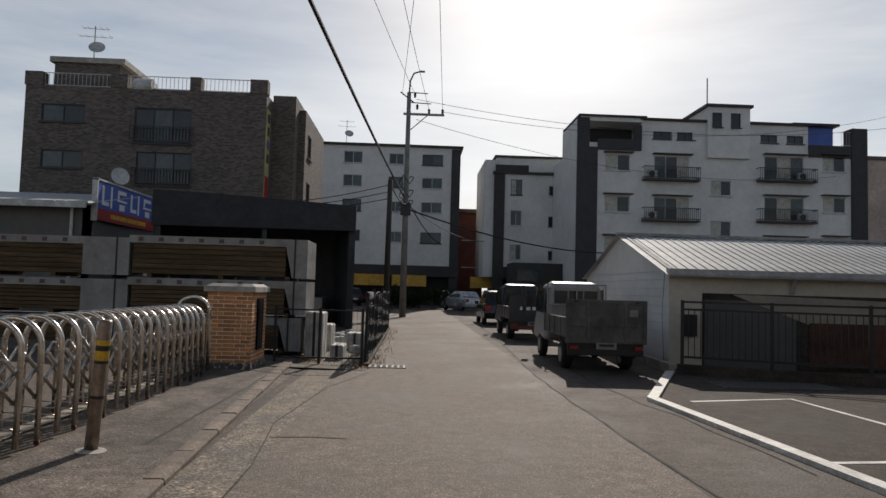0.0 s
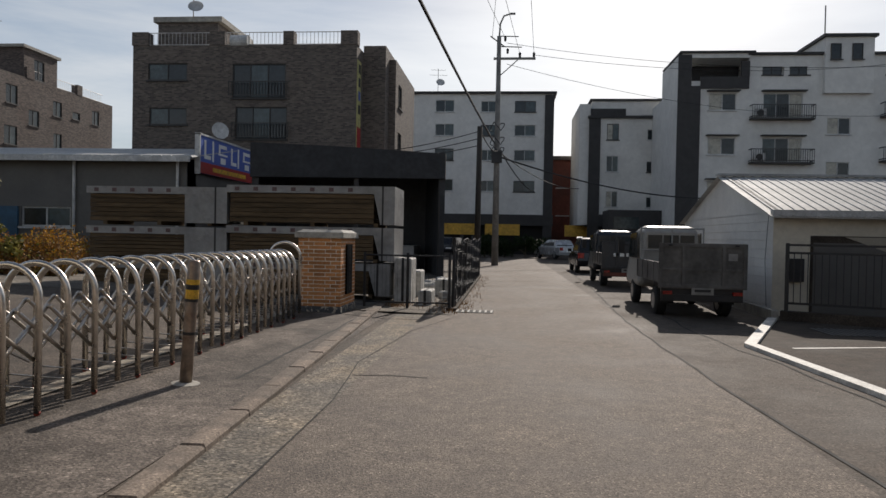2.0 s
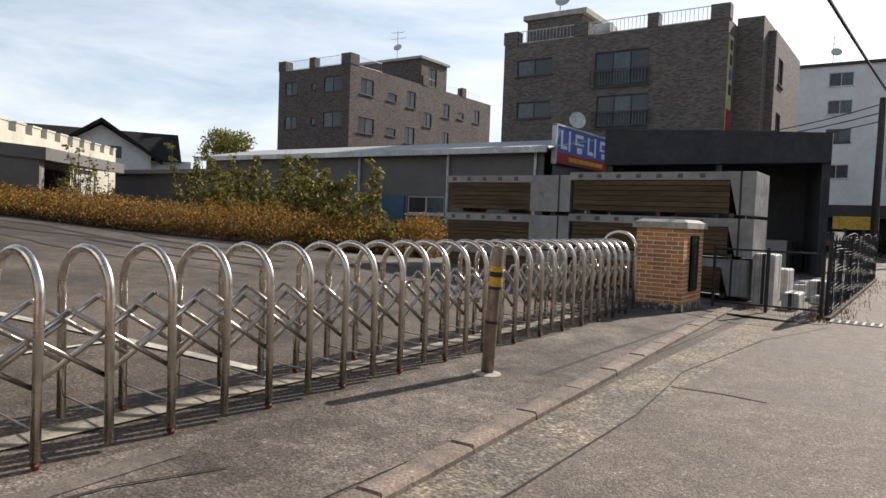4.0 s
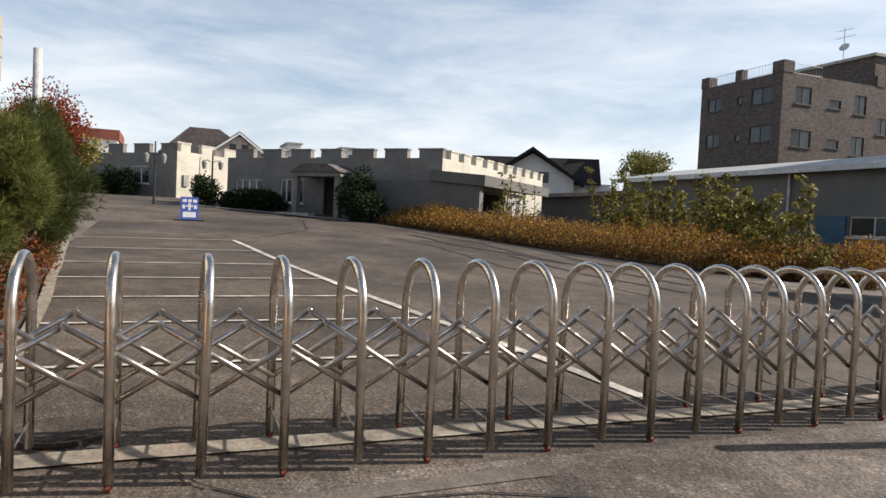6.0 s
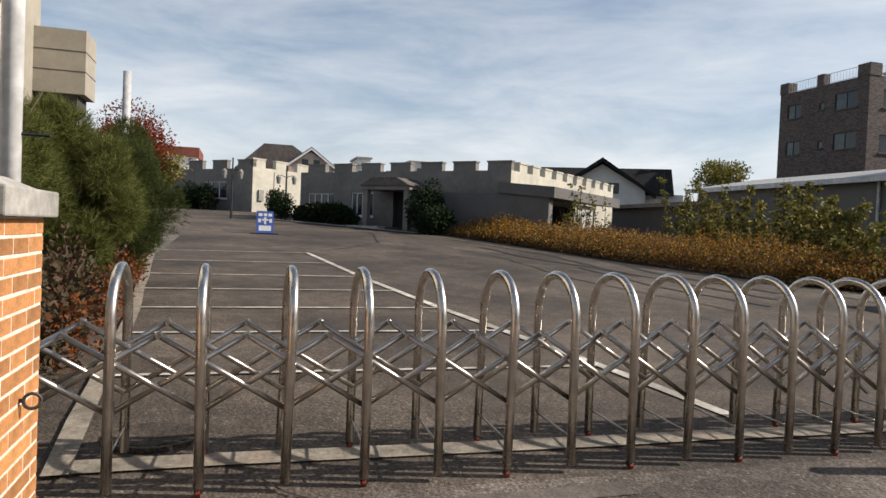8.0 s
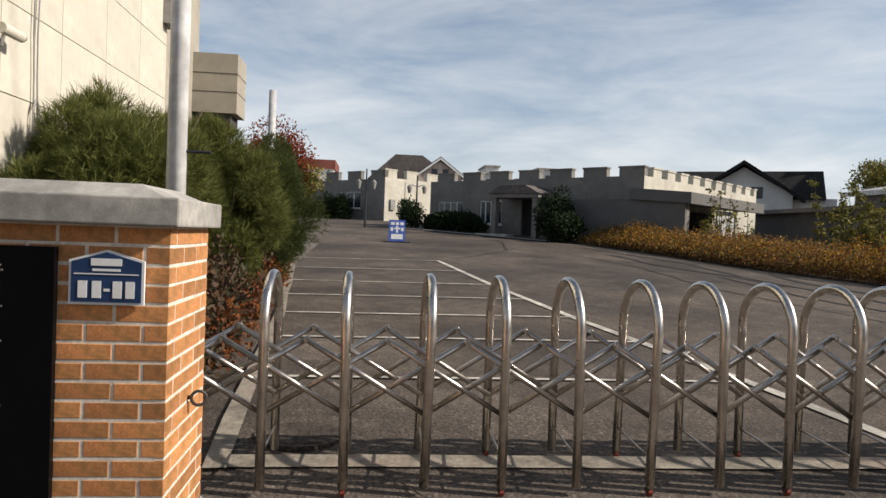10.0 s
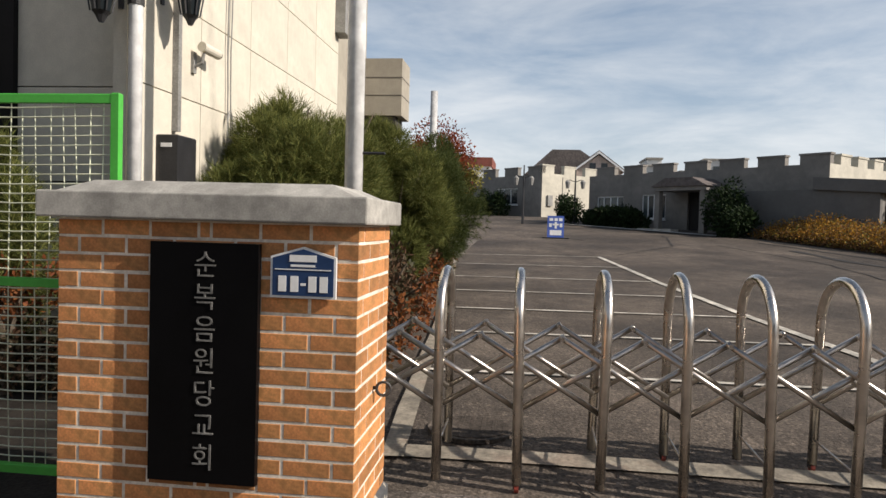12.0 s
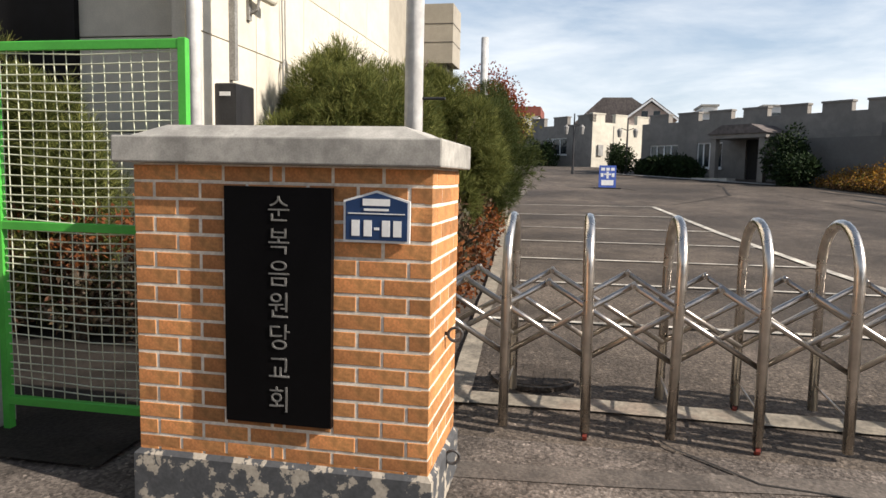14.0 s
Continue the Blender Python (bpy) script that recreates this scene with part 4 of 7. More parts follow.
def pink_block():
    """The second stone block, at an angle further off."""
    h = thing("apartment_building", "pinkish brown stone apartment building with small windows", "building")
    C = Vector((-41.9, 46.5, 0))
    H = 14.9
    left = []
    for c in (12.6, 9.4):
        left += [(0.9, 2.5, c, c + 1.2), (6.0, 8.2, c, c + 1.35), (4.4, 4.95, c + 0.3, c + 0.9)]
    L = B()
    wall_pieces(L, (-51.1, 46.5, 0), XA, (0, -1, 0), 9.2, H, left)
    weld(L.part("wall", M_BRK2, h))
    for q in left:
        window(h, (-51.1, 46.5, 0), XA, (0, -1, 0), *q, M_DKALU, [M_GLASS, M_GLASSDK], 2 if q[1] - q[0] > 1 else 1)
    rt = [(1.4, 3.2, 12.5, 13.9), (1.2, 3.4, 9.0, 10.4), (5.2, 6.6, 12.5, 13.2), (5.2, 6.6, 9.2, 9.9), (8.2, 9.6, 12.3, 13.9), (8.0, 9.6, 8.8, 10.4), (11.0, 12.4, 10.8, 12.2), (14.3, 15.6, 12.2, 13.6), (14.4, 15.6, 9.2, 10.6), (17.2, 18.4, 12.4, 13.1), (20.4, 21.6, 12.4, 13.8)]
    R = B()
    wall_pieces(R, C + Vector((0.005, 0.005, 0)), YA, (1, 0, 0), 24, H, rt)
    weld(R.part("wall", M_BRK2, h))
    for q in rt:
        window(h, C, YA, (1, 0, 0), *q, M_DKALU, [M_GLASSDK, M_GLASS], 2 if q[3] - q[2] > 1 else 1)
    B().box(-51.1, -42.2, 46.8, 70.5, H - 0.4, H - 0.2).part("roof", M_CONC, h)
    for x0, x1, y0, y1 in ((-51.15, -50.2, 46.45, 47.4), (-47, -46.3, 46.45, 47.1), (-43.0, -41.85, 46.45, 47.6), (-42.5, -41.85, 57.2, 58.2), (-42.5, -41.85, 64.4, 65.2)):
        B().box(x0, x1, y0, y1, H, H + 0.95).part("parapet_pier", M_BRK2, h)
    roof_rail(h, (-50.2, 46.6), (-47, 46.6), H, 0.85, 0.3)
    roof_rail(h, (-46.3, 46.6), (-43, 46.6), H, 0.85, 0.3)
    roof_rail(h, (-42.1, 47.6), (-42.1, 51), H, 0.85, 0.3)
    roof_rail(h, (-42.1, 58.2), (-42.1, 69), H, 0.85, 0.3)
    hut = B()
    wall_pieces(hut, (-42.0, 57.0, H), Vector((0, 1, 0)), (1, 0, 0), 4.5, 2.6, [(1.3, 2.7, 0.1, 1.9)])
    hut.box(-50, -42.26, 57.0, 61.5, H, H + 2.6)
    weld(hut.part("stair_hut", M_BRK2, h))
    window(h, (-42.0, 57.0, H), YA, (1, 0, 0), 1.3, 2.7, 0.1, 1.9, M_DKALU, M_GLASSDK)
    B().box(-50.2, -41.8, 56.7, 61.8, H + 2.6, H + 2.85).part("hut_roof", M_CONC, h)
    antenna((-46, 58, H + 2.85), 3.2)
    return h


pink_block()


def white_flats(name_label, x0, x1, y, H, floors, cols, dark_cols, base=4.0, depth=10, side=True):
    """White rendered flats with rows of small windows over a dark shop floor."""
    h = thing("apartment_building", name_label, "building")
    o, n = (x0, y, 0), (0, -1, 0)
    holes = [(a, a + w, c, c + hh) for c in floors for a, w, hh in cols]
    W = B()
    wall_pieces(W, (x0, y, base), XA, n, x1 - x0, H - base, [(a, b_, c - base, d - base) for a, b_, c, d in holes])
    weld(W.part("wall", M_WHITEWALL, h))
    for i, q in enumerate(holes):
        window(h, o, XA, n, *q, M_ALU if i % 3 else M_DKALU, [M_GLASSDK, M_GLASS] if i % 4 else [M_CURTAIN, M_GLASS], 2)
    B().box(x0 + 0.01, x1 - 0.01, y + 0.26, y + depth, base, H - 0.05).part("core", M_WHITEWALL, h)
    B().box(x0 - 0.25, x1 + 0.25, y - 0.3, y + depth + 0.2, H, H + 0.22).part("roof_edge", M_CHARCOAL, h)
    for a0, a1, c1 in dark_cols:
        B().box(x0 + a0, x0 + a1, y - 0.14, y - 0.004, 0, c1).part("dark_column", M_CHARCOAL, h)
    B().box(x0 - 0.1, x1 + 0.1, y - 0.25, y + depth, base - 1.1, base).part("fascia", M_CHARCOAL, h)
    B().box(x0 + 0.5, x1 - 0.5, y + 0.6, y + depth, 0, base - 1.1).part("shop_front", M_DARK, h)
    return h


white_flats("white rendered apartment building with charcoal edge", -12.5, 4.8, 70, 16.1, (14.3, 11.9, 9.4, 6.3),
            ((1.4, 1.3, 1.0), (5.4, 1.9, 1.2), (10.0, 1.5, 1.1), (13.4, 2.1, 1.1)), ((16.4, 17.3, 16),))
for x0, x1 in ((-6, -2.6), (-1.8, 1.6), (6.0, 9)):
    B().box(x0, x1, 68.6, 68.9, 1.9, 3.0).part("shop_sign", M_SHOPYEL)
    tagged(bpy.data.objects[[o_.name for o_ in scene.objects if o_.name.startswith("shop_sign")][-1]], "plain yellow shop sign band", "shop sign", "shop signs")
antenna((-7.0, 71, 16.3), 2.6)
h2 = white_flats("white apartment building with charcoal stripes and set-back top floor", 8.0, 15.2, 66, 13.0, (11.0, 8.0, 4.7),
                 ((1.5, 1.1, 1.5), (5.2, 1.5, 1.0)), ((-0.15, 0.9, 13),))
B().box(8.2, 15.2, 67.0, 75, 13.25, 14.8).part("top_floor", M_WHITEWALL, h2)
B().box(8.0, 15.4, 66.8, 75, 14.8, 15.0).part("top_roof", M_CHARCOAL, h2)
B().box(8.0, 11.2, 65.95, 66.1, 13.0, 13.9).part("terrace_wall", M_CHARCOAL, h2)
B().box(7.0, 7.98, 66.3, 75, 3, 14.4).part("side_wall", M_WHITEWALL, h2)
window(h2, (11.8, 67.0, 0), XA, (0, -1, 0), 1.0, 2.6, 13.5, 14.3, M_ALU, M_GLASS)


def balcony_flats():
    h = thing("apartment_building", "white apartment building with black balconies and stepped charcoal roofline", "building")
    o, n = (13.6, 55, 0), (0, -1, 0)
    wins, W = [], B()
    for c in (11.75, 8.35, 5.0):
        wins += [(2.05, 4.1, c, c + 1.3), (20.2, 22.1, c + 0.5, c + 1.75)]
        wins += [(6.1, 9.0, c - 0.55, c + 1.3), (15.3, 18.6, c - 0.35, c + 1.6)]
    for c in (9.95, 6.6):
        wins.append((10.8, 12.5, c, c + 1.25))
    wall_pieces(W, (13.6, 55, 1.0), XA, n, 23.7, 13.0, [(a, b_, c - 1, d - 1) for a, b_, c, d in wins])
    weld(W.part("wall", M_WHITEWALL, h))
    for i, q in enumerate(wins):
        wide = q[1] - q[0] > 2.5
        window(h, o, XA, n, *q, M_ALU, ([M_GLASSDK, M_CURTAIN, M_GLASS] if i % 2 else [M_GLASS, M_GLASSDK, M_CURTAIN]) if wide else [M_CURTAIN, M_GLASSDK], 3 if wide else 2, awning=q[1] - q[0] > 1.8)
    for c in (11.1, 7.75, 4.4):
        balcony(h, o, XA, n, 5.1, 9.7, c, 0, 5.4)
        balcony(h, o, XA, n, 14.6, 19.4, c + 0.2, 0, 17.9)
    B().box(13.62, 37.28, 55.26, 66, 0, 13.9).part("core", M_WHITEWALL, h)
    top = B()
    wall_pieces(top, (18.6, 55.05, 14.0), XA, n, 14.0, 2.0, [(1.0, 2.6, 0.45, 1.1), (3.0, 4.3, 0.45, 1.1), (10.0, 11.4, 0.5, 1.15), (12.2, 13.6, 0.5, 1.15)])
    top.box(18.6, 32.6, 55.3, 64, 14.0, 15.95)
    weld(top.part("top_floor", M_WHITEWALL, h))
    for a in (1.0, 3.0, 10.0, 12.2):
        window(h, (18.6, 55.05, 14), XA, n, a, a + 1.45, 0.47, 1.12, M_DKALU, M_GLASSDK)
    B().box(24.0, 27.5, 54.6, 60, 13.0, 17.2).part("stair_tower", M_WHITEWALL, h)
    B().box(23.8, 27.7, 54.4, 60.2, 17.2, 17.42).part("tower_roof", M_CHARCOAL, h)
    for k, a in enumerate((24.35, 25.9)):
        window(h, (a, 54.45, 15.5), XA, n, 0, 0.75, 0, 1.2, M_DKALU, M_GLASSDK, 1)
    B().box(13.3, 14.3, 54.86, 54.996, 0, 16.0).part("dark_column", M_CHARCOAL, h)
    B().box(14.3, 15.0, 54.86, 54.996, 0, 13.6).part("dark_column", M_CHARCOAL, h)
    B().box(15.0, 18.6, 54.86, 55.0, 13.4, 14.3).part("terrace_wall", M_CHARCOAL, h)
    B().box(18.0, 18.62, 54.84, 55.04, 14.3, 15.5).part("terrace_end", M_CHARCOAL, h)
    B().box(15.0, 18.6, 57.5, 64, 14.0, 15.7).part("terrace_room", M_CHARCOAL, h)
    B().box(13.6, 18.7, 54.9, 61, 15.75, 16.1).part("terrace_roof", M_WHITEWALL, h)
    B().box(13.4, 19.0, 54.7, 61, 16.1, 16.25).part("roof_edge", M_CHARCOAL, h)
    B().box(18.5, 24.2, 54.8, 64, 15.97, 16.15).part("roof_edge", M_CHARCOAL, h)
    B().box(27.4, 32.8, 54.8, 64, 15.97, 16.15).part("roof_edge", M_CHARCOAL, h)
    B().box(32.6, 37.3, 54.86, 55.0, 13.4, 14.4).part("terrace_wall", M_CHARCOAL, h)
    B().box(33.0, 35.3, 56, 63, 14.0, 16.2).part("terrace_room", M_SIGNBLUE, h, "blue sheeted terrace room")
    B().box(31.6, 35.6, 55.5, 64, 16.2, 16.4).part("roof_edge", M_CHARCOAL, h)
    B().box(36.2, 37.5, 54.8, 56, 0, 15.9).part("dark_column", M_CHARCOAL, h)
    roof_rail(h, (35.4, 55), (36.2, 55), 14.4, 1.2)
    B().box(13.4, 13.62, 55, 61, 0.5, 16.0).part("side_wall", M_WHITEWALL, h)
    B().tube([(24.5, 56, 17.4), (24.5, 56, 20)], 0.05, 6).part("mast", M_GREY, h)
    return h


balcony_flats()
rb = thing("apartment_building", "red brick house at the end of the lane", "building")
B().box(4.9, 7.9, 76, 86, 0, 10.2).part("wall", M_REDWALL, rb)
B().box(4.7, 8.0, 75.6, 86, 10.2, 10.6).part("roof", M_ROOFBR, rb)
for z in (4.2, 7.2):
    window(rb, (4.9, 76, 0), XA, (0, -1, 0), 0.7, 2.3, z, z + 1.7, M_WHITE, M_GLASSDK)
fb = thing("apartment_building", "tan and white building beyond the car park", "building")
B().box(38.2, 52, 58, 70, 0, 14.0).part("wall", M_PINKWALL, fb)
B().box(38.0, 52.2, 57.8, 70, 14.0, 14.3).part("roof", M_ROOFBR, fb)
mb = thing("apartment_building", "low dark shop building at the end of the lane", "building")
B().box(9.0, 26, 60, 64, 0, 4.2).part("wall", M_CHARCOAL, mb)
B().box(9.4, 11.5, 59.9, 60.0, 2.6, 3.6).part("window", M_GLASS, mb)

# ---- timber yard ----
gs = thing("warehouse", "long grey sheet-metal warehouse with pale roof", "warehouse")
W = B()
wall_pieces(W, (-34, 26, 0), XA, (0, -1, 0), 22.1, 4.45, [(14.9, 17.0, 1.7, 2.5)])
weld(W.part("wall", M_SHEDWALL, gs))
window(gs, (-34, 26, 0), XA, (0, -1, 0), 14.9, 17.0, 1.7, 2.5, M_ALU, [M_GLASSDK, M_GLASS])
B().box(-20.5, -19.2, 25.9, 25.99, 0.6, 2.5).part("blue_panel", M_TEAL, gs, "faded blue wall panel")
B().box(-12.15, -11.9, 26.0, 33, 0, 4.45).part("end_wall", M_SHEDWALL, gs)
wm = B().add([(0, 25.5, 4.55), (0.36, 25.5, 4.55), (0.36, 30, 5.35), (0, 30, 5.35), (0, 25.5, 4.47), (0.405, 25.5, 4.47), (0.405, 30, 5.27), (0, 30, 5.27)],
             [(0, 1, 2, 3), (4, 5, 1, 0), (1, 5, 6, 2), (4, 0, 3, 7)]).mesh("roof_sheet", M_METALROOF)
for i in range(56):
    o_ = new("roof_sheet", wm)
    o_.parent = gs
    o_.location.x = -34.4 + i * 0.405
B().box(-34.4, -11.8, 25.42, 25.5, 4.3, 4.5).part("gutter", M_ALU, gs)
for x in (-16.8, -12.5, -22):
    B().tube([(x, 25.9, 0.2), (x, 25.9, 4.35)], 0.06, 8).part("downpipe", M_ALU, gs)
sb = thing("shop_sign", "long blue and red sign board on the warehouse end", "sign board")
B().box(-11.86, -11.74, 26.2, 32, 3.95, 5.45).part("board", M_SIGNBLUE, sb)
B().box(-11.735, -11.725, 26.2, 32, 3.95, 4.4).part("red_field", M_REDSIGN, sb)
B().box(-11.9, -11.7, 26.1, 26.2, 3.9, 5.5).part("edge_trim", M_ALU, sb)
B().box(-11.9, -11.7, 26.1, 32, 5.45, 5.52).part("edge_trim", M_ALU, sb)
for i in range(4):
    y0 = 26.6 + i * 1.35
    for a0, a1, c0, c1 in ((0, 0.16, 4.55, 5.3), (0.16, 0.6, 4.55, 4.7), (0.75, 0.9, 4.5, 5.35)) if i % 2 == 0 else ((0.05, 0.85, 5.15, 5.3), (0.05, 0.2, 4.95, 5.15), (0, 0.95, 4.85, 4.93), (0.25, 0.75, 4.5, 4.75)):
        B().box(-11.735, -11.722, y0 + a0, y0 + a1, c0, c1).part("bar", M_WHITE, sb)
B().box(-11.72, -11.715, 27.4, 31.0, 4.08, 4.26).part("bar", M_YELLOW, sb)
dsh = thing("satellite_dish", "round pale dish above the sign board", "satellite dish")
B().tube([(-11.8, 28.1, 5.5), (-11.8, 28.0, 6.0)], 0.04, 6).part("arm", M_GREY, dsh)
B().tube([(-11.75, 27.95, 5.8), (-11.6, 27.8, 5.85), (-11.57, 27.77, 5.86)], [0.1, 0.36, 0.36], 18).part("bowl", M_ALU, dsh)
bw = thing("warehouse", "black tarpaulin-clad storage shed with an open front", "warehouse")
fix(B().prism([(-9.6, 3.8), (-1.93, 3.8), (-1.93, 4.75), (-6.0, 5.0), (-9.6, 5.15)], (0, 26, 0), XA, YA, 0.2).part("fascia", M_TARP, bw))
B().box(-9.6, -3.0, 30, 30.3, 0, 5.0).part("back_wall", M_TARP, bw)
B().obox((-1.95, 26.21, 0), (-0.25, 0.968, 0), (-0.968, -0.25, 0), (0, 3.95), (0, 0.2), (0, 4.75)).part("side_wall", M_TARP, bw)
B().box(-9.6, -9.4, 26.21, 30, 0, 4.75).part("side_wall", M_TARP, bw)
fix(B().prism([(-9.6, 26.21), (-1.95, 26.21), (-3.0, 30.3), (-9.6, 30.3)], (0, 0, 4.62), XA, (0, 0, 1), 0.12, YA).part("roof", M_TARP, bw))
for x in (-9.5, -5.5, -2.2):
    B().box(x, x + 0.18, 26.2, 26.38, 0, 3.8).part("post", M_BLACK, bw)
B().box(-4.6, -3.3, 27.5, 29.5, 0.0, 1.2).part("pallet_load", M_WRAP, bw)


def timber_pack(x0, x1, y0, y1, z0, z1, wrap=0.5, lean=0.2):
    p = thing("timber_pack", "bundle of sawn planks with white wrapped ends", "timber pack", "stacked timber packs")
    n = 6
    ph = (z1 - z0 - 0.26) / n
    xe = x1 - wrap
    for k in range(n):
        yo = 0.012 * math.sin(k * 5 + x0)
        B().box(x0 + 0.08, xe, y0 + 0.03 + yo, y1, z0 + 0.09 + k * ph, z0 + 0.09 + (k + 1) * ph - 0.012).part("plank_layer", M_TIMBER, p)
    B().box(x0, xe + 0.02, y0 - 0.01, y1 + 0.01, z1 - 0.17, z1).part("top_wrap", M_WRAP, p, "white top wrap with printed marks")
    for i in range(int((xe - x0) / 0.45)):
        B().box(x0 + 0.2 + i * 0.45, x0 + 0.31 + i * 0.45, y0 - 0.014, y0 - 0.006, z1 - 0.13, z1 - 0.04).part("mark", M_WRAPMARK, p)
    e = B().prism([(xe - 0.03, z1), (x1, z1), (x1, z0 + 0.06), (xe - 0.03 + lean, z0 + 0.06)], (0, y0 - 0.03, 0), XA, YA, y1 - y0 + 0.06)
    fix(e.part("end_wrap", M_WRAP, p, "white plastic end wrap"))
    B().box(x1 - 0.3, x1 - 0.26, y0 - 0.036, y0 - 0.03, z0 + 0.06, z1).part("strap", M_BLACK, p)
    for x in (x0 + 0.4, (x0 + x1) / 2, x1 - 0.5):
        B().box(x, x + 0.1, y0 + 0.05, y1 - 0.05, z0, z0 + 0.09).part("bearer", M_TIMBER, p)
    return p


TY = 15.4
for z0, z1 in ((1.76, 2.7), (0.93, 1.75), (0.12, 0.92)):
    timber_pack(-6.1, -2.1 if z0 > 0.5 else -2.2, TY, TY + 1.3, z0, z1)
    timber_pack(-9.6, -6.1, TY + 0.05, TY + 1.35, z0 - 0.03, z1 - 0.06, 1.0, 0.0)
for x0, x1, y0, z1 in ((-2.12, -1.72, 15.6, 1.06), (-2.6, -1.7, 17.2, 0.7), (-1.5, -1.2, 15.2, 0.35), (-1.4, -0.95, 17.9, 0.45)):
    k = thing("wrapped_block", "pale wrapped building block on the yard floor", "block", "blocks in the yard")
    B().cham(x0, x1, y0, y0 + 0.8, 0.0, z1, 0.03).part("block", M_BLOCK, k)
    B().box((x0 + x1) / 2 - 0.03, (x0 + x1) / 2 + 0.03, y0 - 0.01, y0 + 0.81, 0.02, z1 + 0.006).part("strap", M_BLACK, k)
rng = random.Random(4)
for k in range(26):
    x, y = rng.uniform(-2.4, -0.9), rng.uniform(16.5, 24)
    s = rng.uniform(0.06, 0.22)
    b = thing("rubble_stone", "pale broken rubble on the yard floor", "rubble", "rubble pieces", at=(x, y, 0.03))
    ob = B().cham(-s, s, -s * 0.7, s * 0.7, 0, s * 1.1, s * 0.3).part("stone", M_BLOCK, b)
    ob.rotation_euler = (0, 0, rng.uniform(0, 3))
yg = thing("wire_gate", "low dark steel yard gate of two leaves", "gate")
for x in (-2.55, -1.62, -0.72):
    B().tube([(x, 14.3, 0.02), (x, 14.3, 1.22)], 0.03, 8).part("post", M_BLACK, yg)
for z in (0.16, 1.16):
    B().tube([(-2.55, 14.3, z), (-0.72, 14.3, z)], 0.02, 6).part("rail", M_BLACK, yg)
for i in range(22):
    x = -2.5 + i * 0.083
    B().tube([(x, 14.3, 0.16), (x, 14.3, 1.16)], 0.0025, 4).part("wire", M_BLACK, yg)
mf = thing("mesh_fence", "sagging dark mesh fence with torn netting along the lane", "fence")
for i in range(8):
    y = 14.5 + i * 1.9
    B().tube([(-0.66, y, 0), (-0.64 + 0.03 * math.sin(i), y, 1.55 + 0.1 * math.sin(i * 2))], 0.035, 8).part("post", M_BLACK, mf)
for z in (0.1, 0.8, 1.5):
    B().tube([(-0.65, 14.5 + k * 0.95, z + 0.05 * math.sin(k * 1.3 + z)) for k in range(15)], 0.015, 5).part("rail", M_BLACK, mf)
nt = B()
for k in range(130):
    y = 14.5 + k * 0.102
    nt.tube([(-0.65 + 0.04 * math.sin(k * 0.7), y, 0.05), (-0.65 + 0.05 * math.sin(k * 0.5), y + 0.05, 1.5)], 0.007, 4, False)
for k in range(24):
    z = 0.08 + k * 0.06
    nt.tube([(-0.65 + 0.04 * math.sin(j * 0.7 + k), 14.5 + j * 0.83, z + 0.02 * math.sin(j)) for j in range(17)], 0.006, 4, False)
nt.part("netting", M_BLACK, mf, "dark netting")
rag = B()
for k in range(14):
    y0, y1 = 14.45 + k * 0.16, 14.62 + k * 0.16
    d0, d1 = 0.07 + 0.05 * math.sin(k * 1.9), 0.07 + 0.05 * math.sin((k + 1) * 1.9)
    n0 = len(rag.v)
    rag.v += [(-0.62, y0, 1.56), (-0.62, y1, 1.56), (-0.6, y1, 1.5 - d1), (-0.6, y0, 1.5 - d0), (-0.68, y0, 1.56), (-0.68, y1, 1.56), (-0.7, y1, 1.5 - d1), (-0.7, y0, 1.5 - d0)]
    rag.f += [(n0, n0 + 1, n0 + 2, n0 + 3), (n0 + 4, n0 + 5, n0 + 1, n0), (n0 + 7, n0 + 6, n0 + 5, n0 + 4)]
weld(rag.part("torn_sheet", M_WRAP, mf, "torn pale sheeting over the top rail"))
B().box(-0.78, -0.56, 14.2, 28, 0.0, 0.07).part("base_kerb", M_PATCH, mf)


# ---- the crenellated chapel building ----
cu_, cv_ = Vector((-0.742, -0.67, 0)), Vector((-0.67, 0.742, 0))
C0 = Vector((-29.7, 12.7, 0))
CZ, CT = 0.9, 4.5


def crenels(mm, o, u, n, L, z, pitch=1.55, w=0.95, h=0.55):
    k = int(L / pitch)
    for i in range(k + 1):
        a = i * pitch
        b = B()
        b.obox(o, u, n, (a, min(a + w, L)), (-0.3, 0.0), (z, z + h))
        b.obox(o, u, n, (a - 0.04, min(a + w, L) + 0.04), (-0.34, 0.04), (z + h, z + h + 0.08))
        b.part("merlon", mm, ca)


ca = thing("chapel_building", "single-storey rendered building with crenellated parapet", "building")
front = [(10.7, 12.6, 1.25, 2.45), (8.0, 9.5, 1.25, 2.5), (5.4, 6.7, 0.3, 2.6)]
W = B()
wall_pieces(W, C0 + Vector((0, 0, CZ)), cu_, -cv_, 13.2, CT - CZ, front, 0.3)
weld(W.part("front_wall", M_CASTLE_DK, ca, "front wall in render darkened for shade"))
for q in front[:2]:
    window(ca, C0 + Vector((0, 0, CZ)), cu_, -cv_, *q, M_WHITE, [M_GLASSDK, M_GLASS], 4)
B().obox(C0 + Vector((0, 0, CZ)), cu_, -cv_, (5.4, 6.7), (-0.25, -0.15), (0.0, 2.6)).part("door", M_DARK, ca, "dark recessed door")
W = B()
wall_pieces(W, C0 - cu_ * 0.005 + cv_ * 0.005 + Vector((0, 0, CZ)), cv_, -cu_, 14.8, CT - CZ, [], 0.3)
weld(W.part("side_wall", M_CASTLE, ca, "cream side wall"))
